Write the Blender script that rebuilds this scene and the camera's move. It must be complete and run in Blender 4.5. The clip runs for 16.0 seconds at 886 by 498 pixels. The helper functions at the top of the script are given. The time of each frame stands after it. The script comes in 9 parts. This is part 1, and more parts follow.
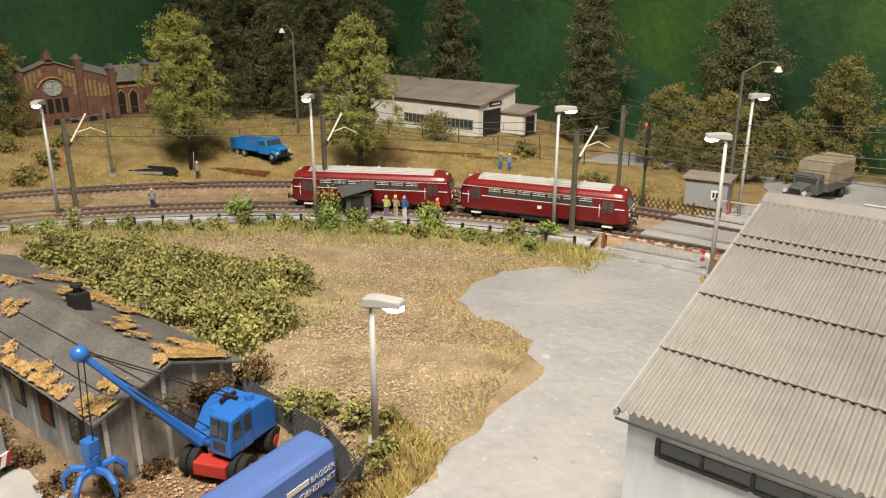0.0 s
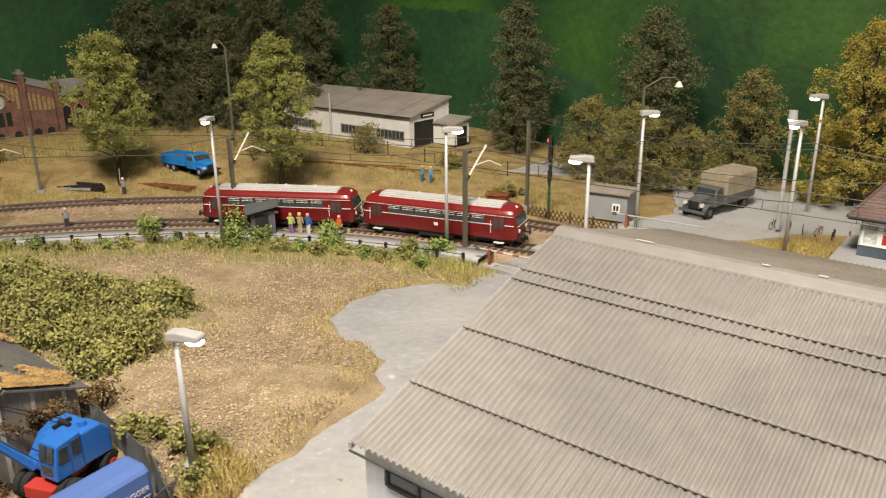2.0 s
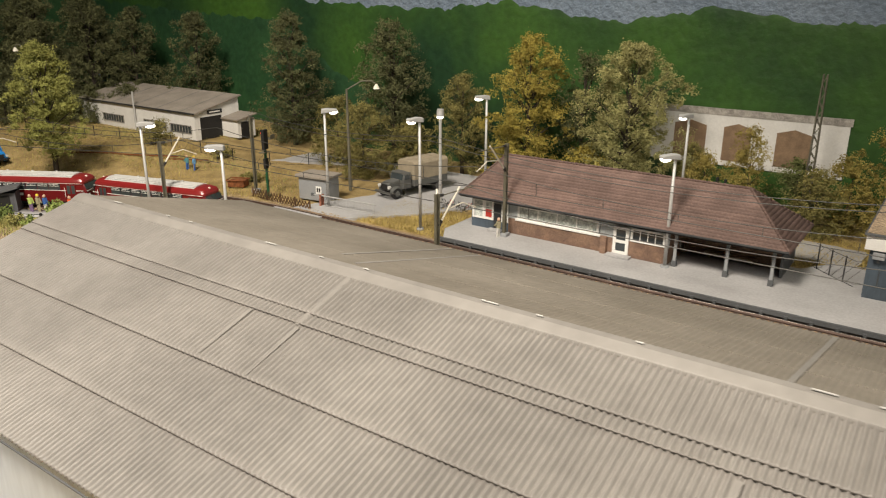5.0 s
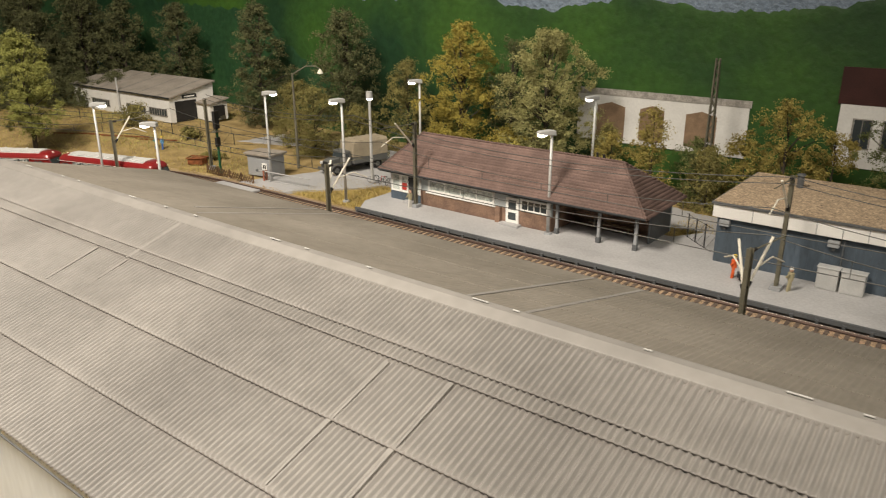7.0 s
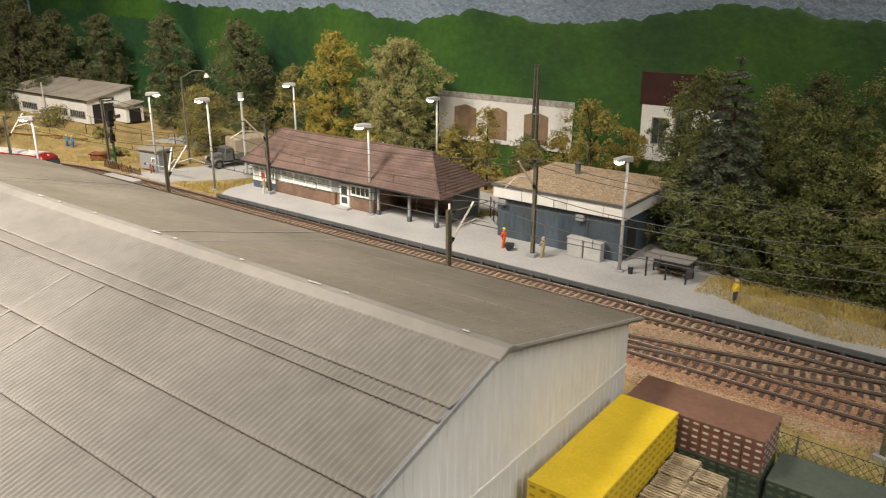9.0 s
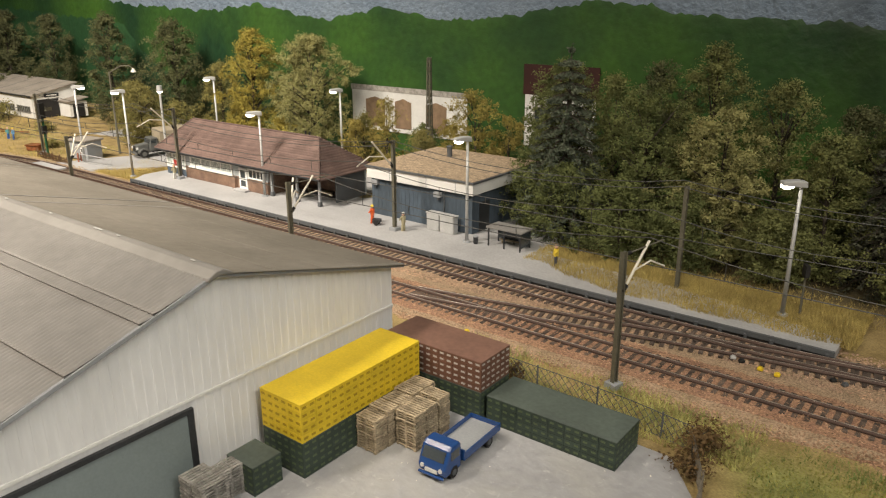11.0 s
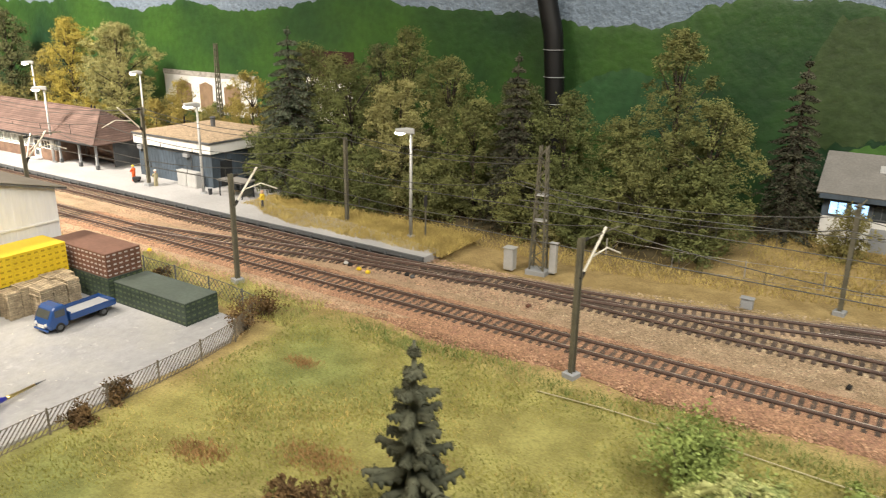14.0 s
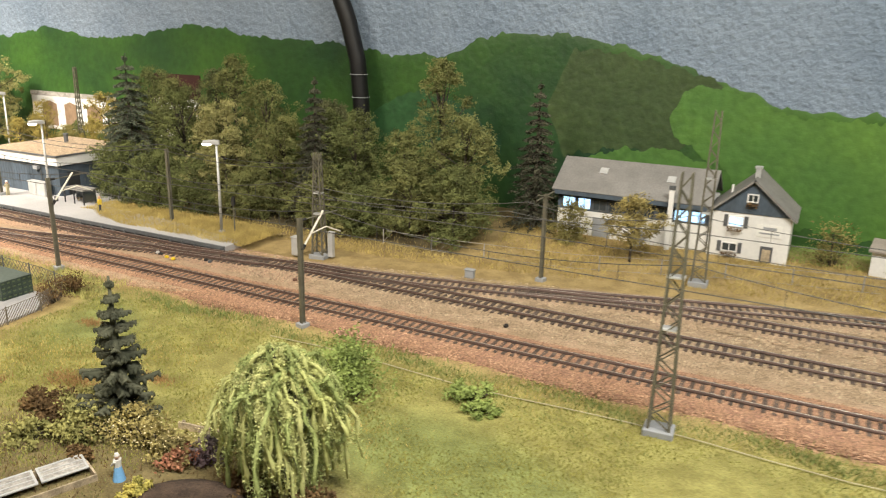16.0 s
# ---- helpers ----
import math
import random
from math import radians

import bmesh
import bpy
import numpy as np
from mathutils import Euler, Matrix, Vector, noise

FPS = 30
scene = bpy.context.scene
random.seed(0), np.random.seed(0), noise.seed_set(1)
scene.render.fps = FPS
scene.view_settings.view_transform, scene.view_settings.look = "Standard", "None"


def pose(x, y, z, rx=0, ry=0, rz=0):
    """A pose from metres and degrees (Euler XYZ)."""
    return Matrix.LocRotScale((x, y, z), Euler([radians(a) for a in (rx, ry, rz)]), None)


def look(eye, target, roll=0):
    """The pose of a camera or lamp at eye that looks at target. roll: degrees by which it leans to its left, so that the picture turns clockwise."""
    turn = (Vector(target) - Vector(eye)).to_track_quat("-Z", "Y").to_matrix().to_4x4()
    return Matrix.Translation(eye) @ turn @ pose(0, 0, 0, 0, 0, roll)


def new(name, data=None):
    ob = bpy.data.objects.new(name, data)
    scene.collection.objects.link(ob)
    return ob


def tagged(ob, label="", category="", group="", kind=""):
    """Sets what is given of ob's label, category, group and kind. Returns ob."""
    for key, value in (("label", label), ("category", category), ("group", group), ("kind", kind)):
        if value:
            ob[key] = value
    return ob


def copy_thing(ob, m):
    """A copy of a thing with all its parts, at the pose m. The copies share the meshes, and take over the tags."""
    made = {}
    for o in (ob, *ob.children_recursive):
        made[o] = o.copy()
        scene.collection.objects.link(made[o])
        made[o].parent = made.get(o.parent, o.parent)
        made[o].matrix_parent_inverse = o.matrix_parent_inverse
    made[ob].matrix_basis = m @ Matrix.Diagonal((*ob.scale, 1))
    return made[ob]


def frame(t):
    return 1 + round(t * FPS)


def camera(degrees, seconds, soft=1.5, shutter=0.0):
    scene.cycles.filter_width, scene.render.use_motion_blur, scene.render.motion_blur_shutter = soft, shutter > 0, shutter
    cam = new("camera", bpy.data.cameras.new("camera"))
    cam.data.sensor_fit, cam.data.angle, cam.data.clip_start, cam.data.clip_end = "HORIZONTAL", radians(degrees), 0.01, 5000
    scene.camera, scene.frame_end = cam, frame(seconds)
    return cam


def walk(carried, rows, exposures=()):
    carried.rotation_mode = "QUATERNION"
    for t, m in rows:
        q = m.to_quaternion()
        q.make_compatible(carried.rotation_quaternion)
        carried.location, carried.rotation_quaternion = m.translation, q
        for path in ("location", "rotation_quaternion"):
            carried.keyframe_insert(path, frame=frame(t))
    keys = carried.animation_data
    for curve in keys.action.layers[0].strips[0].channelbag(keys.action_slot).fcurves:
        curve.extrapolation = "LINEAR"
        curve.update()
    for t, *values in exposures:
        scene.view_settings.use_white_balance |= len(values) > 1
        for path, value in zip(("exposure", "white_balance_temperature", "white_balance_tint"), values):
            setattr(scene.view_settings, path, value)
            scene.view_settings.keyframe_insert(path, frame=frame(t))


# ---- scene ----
U = 0.01  # one unit of the plan is a centimetre of the model
cam = camera(61.0, 16.0, soft=1.15, shutter=0.25)
PATH = [
    (0, (1.7, -0.94, 19.32), (-22.02, 28.7, 6.72), 0.06),
    (0.5, (2.59, -0.46, 19.46), (-21.16, 29.09, 6.7), -0.26),
    (1, (4.23, 0.56, 20.32), (-19.48, 30.13, 7.54), -0.07),
    (1.5, (6.44, 2.04, 21.0), (-17.27, 31.74, 8.5), -0.25),
    (2, (9.52, 3.65, 21.55), (-14.13, 33.26, 8.76), -0.53),
    (2.5, (13.28, 5.3, 22.19), (-10.29, 34.93, 9.25), -0.7),
    (3, (18.28, 7.33, 22.57), (-4.96, 37.26, 9.79), 0.08),
    (3.5, (22.78, 7.39, 23.18), (-0.04, 37.57, 10.2), 0.63),
    (4, (27.4, 7.64, 23.53), (6.12, 38.94, 10.58), 0.9),
    (4.2, (30.11, 7.42, 23.93), (8.87, 38.71, 10.91), 0.85),
    (6.3, (51.18, 9.82, 24.01), (27.65, 39.35, 10.84), -0.41),
    (6.5, (52.27, 9.05, 24.1), (28.7, 38.49, 10.79), -0.07),
    (7, (54.53, 9.68, 24.05), (31.35, 39.36, 10.56), -0.25),
    (7.5, (58.2, 9.89, 24.38), (36.11, 40.36, 10.84), -0.87),
    (8, (62.21, 10.82, 24.16), (40.68, 41.84, 10.98), -0.53),
    (8.5, (69.54, 11.58, 23.75), (47.03, 42.07, 10.96), 0.49),
    (9, (74.97, 11.6, 23.8), (51.92, 41.69, 11.05), 0.14),
    (9.5, (79.63, 12.31, 23.85), (56.49, 42.42, 11.29), -0.0),
    (9.7, (81.3, 12.47, 23.85), (58.12, 42.58, 11.36), -0.08),
    (11.8, (92.99, 15.03, 21.91), (70.54, 45.51, 8.99), 0.42),
    (12, (93.65, 15.35, 21.59), (71.99, 46.35, 8.54), 0.09),
    (12.5, (96.72, 15.5, 21.73), (76.87, 47.74, 8.84), 0.54),
    (13, (103.82, 14.68, 21.38), (83.92, 46.89, 8.49), 1.77),
    (13.5, (110.21, 14.81, 21.48), (89.34, 46.4, 8.63), 1.57),
    (14, (117.56, 14.32, 21.67), (97.12, 46.45, 9.39), 0.92),
    (14.5, (121.56, 13.77, 21.26), (101.79, 46.29, 8.95), 1.28),
    (15, (125.24, 14.23, 20.85), (106.6, 47.5, 8.79), 0.19),
    (15.5, (131.92, 11.93, 21.89), (114.05, 45.74, 10.15), 0.69),
    (15.8, (134.19, 10.34, 21.65), (116.74, 44.63, 10.72), 1.19),
    (16, (137.15, 8.65, 23.3), (119.89, 42.93, 12.04), 1.31),
]
EXPOSURES = [(0, -0.02), (1.5, 0.03), (3, -0.17), (4, -0.16), (7, -0.1), (8.5, 0.2), (9.5, 0.26), (12, 0.68), (13, 1.1), (14.5, 1.28), (16, 1.46)]
walk(cam, [(t, look(Vector(eye) * U, Vector(target) * U, roll)) for t, eye, target, roll in PATH], EXPOSURES)

# ---------------------------------------------------------------- light
world = bpy.data.worlds.new("room_air")
scene.world = world
world.use_nodes = True
world.node_tree.nodes["Background"].inputs[0].default_value = (0.9, 0.93, 1.0, 1)
world.node_tree.nodes["Background"].inputs[1].default_value = 0.02


def area_lamp(x, y, z, sx, sy, watts, colour):
    """An unseen area light added over the layout, facing down."""
    li = bpy.data.lights.new("tube_light", "AREA")
    li.shape, li.size, li.size_y, li.energy, li.color = "RECTANGLE", sx * U, sy * U, watts, colour
    ob = new("tube_light", li)
    ob.matrix_world = pose(x * U, y * U, z * U)
    return ob


def spot_lamp(eye, target, cone, blend, watts, colour):
    """An unseen spotlight with a wide soft beam, added and thrown across the layout."""
    li = bpy.data.lights.new("spot_light", "SPOT")
    li.spot_size, li.spot_blend, li.shadow_soft_size = radians(cone), blend, 20 * U
    li.energy, li.color = watts, colour
    ob = new("spot_light", li)
    ob.matrix_world = look(Vector(eye) * U, Vector(target) * U)
    return ob


spot_lamp((6, -16, 114), (-23, 20, 0), 93, 0.7, 140.0, (1.0, 0.90, 0.77))
spot_lamp((76, -24, 90), (40, 100, 0), 84, 0.6, 17.5, (1.0, 0.88, 0.72))
area_lamp(130, 4, 104, 50, 20, 4.2, (1.0, 0.94, 0.83))
area_lamp(177, 16, 92, 50, 20, 7.0, (1.0, 0.96, 0.87))

# ---------------------------------------------------------------- mesh tools (all in centimetres)


class M:
    """Collects vertices and faces of one part, in centimetres."""

    def __init__(self):
        self.v, self.f, self.m = [], [], []

    def add(self, vs, fs, m=0):
        n = len(self.v)
        self.v += [tuple(p) for p in vs]
        self.f += [tuple(i + n for i in f) for f in fs]
        self.m += [m] * len(fs)
        return self

    def box(self, x0, x1, y0, y1, z0, z1, m=0):
        vs = [(x, y, z) for z in (z0, z1) for x, y in ((x0, y0), (x1, y0), (x1, y1), (x0, y1))]
        return self.add(vs, [(3, 2, 1, 0), (4, 5, 6, 7), (0, 1, 5, 4), (1, 2, 6, 5), (2, 3, 7, 6), (3, 0, 4, 7)], m)

    def prism(self, poly, z0, z1, m=0):
        n = len(poly)
        vs = [(x, y, z0) for x, y in poly] + [(x, y, z1) for x, y in poly]
        fs = [tuple(range(n - 1, -1, -1)), tuple(range(n, 2 * n))]
        fs += [(i, (i + 1) % n, n + (i + 1) % n, n + i) for i in range(n)]
        return self.add(vs, fs, m)

    def extrude_x(self, poly, x0, x1, m=0):
        """A profile of (y, z) drawn along x."""
        n = len(poly)
        vs = [(x0, y, z) for y, z in poly] + [(x1, y, z) for y, z in poly]
        fs = [tuple(range(n)), tuple(range(2 * n - 1, n - 1, -1))]
        fs += [(i, n + i, n + (i + 1) % n, (i + 1) % n) for i in range(n)]
        return self.add(vs, fs, m)

    def extrude_y(self, poly, y0, y1, m=0):
        """A profile of (x, z) drawn along y."""
        n = len(poly)
        vs = [(x, y0, z) for x, z in poly] + [(x, y1, z) for x, z in poly]
        fs = [tuple(range(n - 1, -1, -1)), tuple(range(n, 2 * n))]
        fs += [(i, (i + 1) % n, n + (i + 1) % n, n + i) for i in range(n)]
        return self.add(vs, fs, m)

    def rod(self, a, b, r0, r1=None, n=8, m=0, caps=True):
        a, b = Vector(a), Vector(b)
        r1 = r0 if r1 is None else r1
        d = (b - a).normalized()
        s = d.orthogonal().normalized()
        t = d.cross(s)
        vs = []
        for p, r in ((a, r0), (b, r1)):
            vs += [p + (s * math.cos(2 * math.pi * i / n) + t * math.sin(2 * math.pi * i / n)) * r for i in range(n)]
        fs = [(i, (i + 1) % n, n + (i + 1) % n, n + i) for i in range(n)]
        if caps:
            fs += [tuple(range(n - 1, -1, -1)), tuple(range(n, 2 * n))]
        return self.add(vs, fs, m)

    def tube(self, pts, r, n=6, m=0):
        """A bent tube through points; r may be a list."""
        pts = [Vector(p) for p in pts]
        rr = r if isinstance(r, (list, tuple)) else [r] * len(pts)
        vs, fs, s = [], [], None
        for k, p in enumerate(pts):
            d = (pts[min(k + 1, len(pts) - 1)] - pts[max(k - 1, 0)]).normalized()
            s = d.orthogonal().normalized() if s is None else (s - d * s.dot(d)).normalized()
            t = d.cross(s)
            vs += [p + (s * math.cos(2 * math.pi * i / n) + t * math.sin(2 * math.pi * i / n)) * rr[k] for i in range(n)]
        for k in range(len(pts) - 1):
            fs += [(k * n + i, k * n + (i + 1) % n, (k + 1) * n + (i + 1) % n, (k + 1) * n + i) for i in range(n)]
        fs += [tuple(range(n - 1, -1, -1)), tuple(range((len(pts) - 1) * n, len(pts) * n))]
        return self.add(vs, fs, m)

    def ball(self, c, rx, ry=None, rz=None, n=8, k=6, m=0):
        ry, rz = ry or rx, rz or rx
        vs = [(c[0], c[1], c[2] - rz)]
        for j in range(1, k):
            a = math.pi * j / k - math.pi / 2
            vs += [(c[0] + rx * math.cos(a) * math.cos(2 * math.pi * i / n), c[1] + ry * math.cos(a) * math.sin(2 * math.pi * i / n), c[2] + rz * math.sin(a)) for i in range(n)]
        vs.append((c[0], c[1], c[2] + rz))
        fs = [(0, 1 + (i + 1) % n, 1 + i) for i in range(n)]
        for j in range(k - 2):
            fs += [(1 + j * n + i, 1 + j * n + (i + 1) % n, 1 + (j + 1) * n + (i + 1) % n, 1 + (j + 1) * n + i) for i in range(n)]
        last = len(vs) - 1
        fs += [(last, 1 + (k - 2) * n + i, 1 + (k - 2) * n + (i + 1) % n) for i in range(n)]
        return self.add(vs, fs, m)

    def turn(self, x=0, y=0, z=0, rx=0, ry=0, rz=0):
        mm = pose(x, y, z, rx, ry, rz)
        self.v = [tuple(mm @ Vector(p)) for p in self.v]
        return self

    def mesh(self, name, mats, smooth=False):
        me = bpy.data.meshes.new(name)
        me.from_pydata([(x * U, y * U, z * U) for x, y, z in self.v], [], self.f)
        for mt in mats if isinstance(mats, (list, tuple)) else [mats]:
            me.materials.append(mt)
        me.polygons.foreach_set("material_index", self.m)
        if smooth:
            me.polygons.foreach_set("use_smooth", [True] * len(self.f))
        me.update()
        return me


def np_mesh(name, verts, faces, mt, smooth=False):
    """A mesh from arrays: vertices in centimetres, faces all of one size."""
    me = bpy.data.meshes.new(name)
    k = faces.shape[1]
    me.vertices.add(len(verts))
    me.vertices.foreach_set("co", (np.asarray(verts, np.float32) * U).ravel())
    me.loops.add(faces.size)
    me.loops.foreach_set("vertex_index", faces.astype(np.int32).ravel())
    me.polygons.add(len(faces))
    me.polygons.foreach_set("loop_start", np.arange(0, faces.size, k, dtype=np.int32))
    me.polygons.foreach_set("loop_total", np.full(len(faces), k, np.int32))
    if smooth:
        me.polygons.foreach_set("use_smooth", np.ones(len(faces), bool))
    me.materials.append(mt)
    me.update(calc_edges=True)
    return me


def at(x, y, z=0.0, rz=0.0):
    return pose(x * U, y * U, z * U, 0, 0, rz)


def thing(name, x, y, z=0.0, rz=0.0, label="", category="", group="", kind=""):
    """An empty at the base of a thing, in centimetres."""
    ob = new(name)
    ob.empty_display_size = 0.01
    ob.matrix_basis = at(x, y, z, rz)
    return tagged(ob, label, category, group, kind)


def part(name, m, material, parent=None, label="", smooth=False, bevel=0.0):
    """One mesh object from M (or a ready mesh) under a thing or a part."""
    me = m if isinstance(m, bpy.types.Mesh) else m.mesh(name, material, smooth)
    ob = new(name, me)
    if parent:
        ob.parent = parent
    if label:
        ob["label"] = label
    if bevel:
        b = ob.modifiers.new("bevel", "BEVEL")
        b.width, b.segments, b.limit_method, b.angle_limit = bevel * U, 2, "ANGLE", radians(40)
    return ob


# ---------------------------------------------------------------- materials


def mat(name, col, rough=0.75, metal=0.0, var=0.18, scale=0.5, fine=9.0, bump=0.0, col2=None, rand=0.0, island=0.0, emit=0.0, spec=0.35, streak=None, glass=0.0):
    """A painted or natural surface: two noises of different size vary the colour, the finer one gives relief. Sizes per centimetre."""
    mt = bpy.data.materials.new(name)
    mt.use_nodes = True
    nt = mt.node_tree
    nd, ln = nt.nodes, nt.links
    b = nd["Principled BSDF"]
    b.inputs["Roughness"].default_value, b.inputs["Metallic"].default_value = rough, metal
    b.inputs["Specular IOR Level"].default_value = spec
    geo = nd.new("ShaderNodeNewGeometry")
    vec = nd.new("ShaderNodeVectorMath")
    vec.operation = "MULTIPLY"
    s = streak or (1, 1, 1)
    vec.inputs[1].default_value = tuple(a / U for a in s)
    ln.new(geo.outputs["Position"], vec.inputs[0])
    n1, n2 = nd.new("ShaderNodeTexNoise"), nd.new("ShaderNodeTexNoise")
    n1.inputs["Scale"].default_value, n2.inputs["Scale"].default_value = scale, fine
    n1.inputs["Detail"].default_value, n2.inputs["Detail"].default_value = 4, 3
    for n in (n1, n2):
        ln.new(vec.outputs[0], n.inputs["Vector"])
    c2 = col2 or tuple(c * (1 - 1.6 * var) for c in col)
    ramp = nd.new("ShaderNodeMapRange")
    ramp.inputs[1].default_value, ramp.inputs[2].default_value = 0.36, 0.64
    ln.new(n1.outputs["Fac"], ramp.inputs[0])
    mix = nd.new("ShaderNodeMix")
    mix.data_type = "RGBA"
    mix.inputs[6].default_value, mix.inputs[7].default_value = (*c2, 1), (*col, 1)
    ln.new(ramp.outputs[0], mix.inputs[0])
    hsv = nd.new("ShaderNodeHueSaturation")
    ln.new(mix.outputs[2], hsv.inputs["Color"])
    val = nd.new("ShaderNodeMapRange")
    val.inputs[1].default_value, val.inputs[2].default_value = 0.3, 0.7
    val.inputs[3].default_value, val.inputs[4].default_value = 1 - var, 1 + var
    ln.new(n2.outputs["Fac"], val.inputs[0])
    last = val.outputs[0]
    for amount, kind, out in ((rand, "ShaderNodeObjectInfo", "Random"), (island, "", "Random Per Island")):
        if amount:
            src = nd.new(kind) if kind else geo
            r = nd.new("ShaderNodeMapRange")
            r.inputs[3].default_value, r.inputs[4].default_value = 1 - amount, 1 + amount
            ln.new(src.outputs[out], r.inputs[0])
            mul = nd.new("ShaderNodeMath")
            mul.operation = "MULTIPLY"
            ln.new(last, mul.inputs[0])
            ln.new(r.outputs[0], mul.inputs[1])
            last = mul.outputs[0]
    ln.new(last, hsv.inputs["Value"])
    ln.new(hsv.outputs[0], b.inputs["Base Color"])
    if bump:
        bp = nd.new("ShaderNodeBump")
        bp.inputs["Strength"].default_value, bp.inputs["Distance"].default_value = 0.9, bump * U
        ln.new(n2.outputs["Fac"], bp.inputs["Height"])
        ln.new(bp.outputs[0], b.inputs["Normal"])
    if emit:
        b.inputs["Emission Color"].default_value = (*col, 1)
        b.inputs["Emission Strength"].default_value = emit
    if glass:
        b.inputs["Transmission Weight"].default_value = glass
    return mt


CONCRETE = mat("concrete", (0.355, 0.352, 0.36), 0.40, var=0.09, scale=0.2, fine=1.7, bump=0.10, spec=0.5)


def scuffed(mt):
    """Chalky scuffs and dark specks scattered over a worn concrete surface."""
    nt = mt.node_tree
    nd, ln = nt.nodes, nt.links
    b = nd["Principled BSDF"]
    geo = nd.new("ShaderNodeNewGeometry")
    for size, detail, lo, hi, tint, most in ((1.6 / U, 8, 0.59, 0.72, (0.60, 0.59, 0.57, 1), 0.7), (0.14 / U, 4, 0.45, 0.7, (0.40, 0.39, 0.36, 1), 0.7), (2.2 / U, 2, 0.72, 0.78, (0.12, 0.11, 0.1, 1), 0.7)):
        n = nd.new("ShaderNodeTexNoise")
        n.inputs["Scale"].default_value, n.inputs["Detail"].default_value, n.inputs["Distortion"].default_value = size, detail, 0.6
        n.inputs["Roughness"].default_value = 0.65
        ln.new(geo.outputs["Position"], n.inputs["Vector"])
        ramp = nd.new("ShaderNodeMapRange")
        ramp.inputs[1].default_value, ramp.inputs[2].default_value, ramp.inputs[4].default_value = lo, hi, most
        ln.new(n.outputs["Fac"], ramp.inputs[0])
        mix = nd.new("ShaderNodeMix")
        mix.data_type = "RGBA"
        mix.inputs[7].default_value = tint
        ln.new(b.inputs["Base Color"].links[0].from_socket, mix.inputs[6])
        ln.new(ramp.outputs[0], mix.inputs[0])
        ln.new(mix.outputs[2], b.inputs["Base Color"])


scuffed(CONCRETE)
PAVING = mat("platform_paving", (0.40, 0.395, 0.395), 0.6, var=0.10, scale=0.2, fine=5, bump=0.02)
ROOF_SHEET = mat("weathered_sheet", (0.25, 0.236, 0.218), 0.5, var=0.07, scale=0.10, fine=1.3, bump=0.01, col2=(0.185, 0.174, 0.160), spec=0.45)


def add_lap_tone(mt, amount, tint=(0.55, 0.50, 0.48)):
    """Darkens the sheet colour towards the lower and upper ends, where the sheets lap."""
    nd, ln = mt.node_tree.nodes, mt.node_tree.links
    at_ = nd.new("ShaderNodeAttribute")
    at_.attribute_name = "lap_tone"
    mul = nd.new("ShaderNodeMath")
    mul.operation = "MULTIPLY"
    mul.inputs[1].default_value = amount
    ln.new(at_.outputs["Fac"], mul.inputs[0])
    mix = nd.new("ShaderNodeMix")
    mix.data_type, mix.blend_type = "RGBA", "MULTIPLY"
    mix.inputs[7].default_value = (*tint, 1)
    ln.new(mul.outputs[0], mix.inputs[0])
    socket = nd["Principled BSDF"].inputs["Base Color"]
    ln.new(socket.links[0].from_socket, mix.inputs[6])
    ln.new(mix.outputs[2], socket)


add_lap_tone(ROOF_SHEET, 0.7)
# Sheet of the far slope, darker and browner than the near one.
ROOF_FAR = mat("far_slope_sheet", (0.222, 0.20, 0.168), 0.6, var=0.08, scale=0.12, fine=1.6, bump=0.01, col2=(0.163, 0.146, 0.12), spec=0.3)
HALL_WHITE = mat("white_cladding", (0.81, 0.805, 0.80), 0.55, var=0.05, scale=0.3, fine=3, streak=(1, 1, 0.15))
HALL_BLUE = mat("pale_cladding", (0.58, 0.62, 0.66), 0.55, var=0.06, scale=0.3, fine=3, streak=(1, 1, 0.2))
WHITE = mat("white_paint", (0.78, 0.77, 0.74), 0.6, var=0.04, scale=0.6)
DARK = mat("dark_frame", (0.035, 0.037, 0.04), 0.5, var=0.2)
GREYDOOR = mat("grey_door", (0.22, 0.26, 0.26), 0.5, var=0.06, scale=0.3)
BALLAST_RED = mat("red_ballast", (0.35, 0.205, 0.125), 0.95, var=0.45, scale=1.2, fine=7, bump=0.22, col2=(0.27, 0.15, 0.10))
BALLAST_TAN = mat("tan_ballast", (0.39, 0.275, 0.18), 0.95, var=0.4, scale=0.8, fine=8, bump=0.18, col2=(0.29, 0.21, 0.13))
TIE = mat("sleeper_wood", (0.115, 0.085, 0.066), 0.85, var=0.35, scale=2, fine=12, rand=0.3)
RAIL = mat("rusty_rail", (0.075, 0.044, 0.033), 0.55, 0.3, var=0.2, scale=1)
RAILTOP = mat("bare_rail_head", (0.40, 0.35, 0.30), 0.35, 0.8, var=0.1)
STEEL = mat("galvanised_pole", (0.52, 0.52, 0.51), 0.45, 0.2, var=0.08, scale=1)
MAST = mat("mast_green_grey", (0.135, 0.125, 0.09), 0.6, var=0.15, scale=1)
WIRE = mat("wire", (0.07, 0.07, 0.065), 0.5, 0.3, var=0.1)
PLASTIC_WHITE = mat("insulator_white", (0.72, 0.68, 0.58), 0.5, var=0.05)
LAMP_GLOW = mat("lamp_glow", (1.0, 0.93, 0.80), 0.4, var=0.0, emit=6.0)
LAMP_HEAD = mat("lamp_head", (0.40, 0.40, 0.39), 0.5, var=0.04)
TILE = mat("roof_tile", (0.175, 0.115, 0.098), 0.75, var=0.18, scale=0.5, fine=6, rand=0.12)
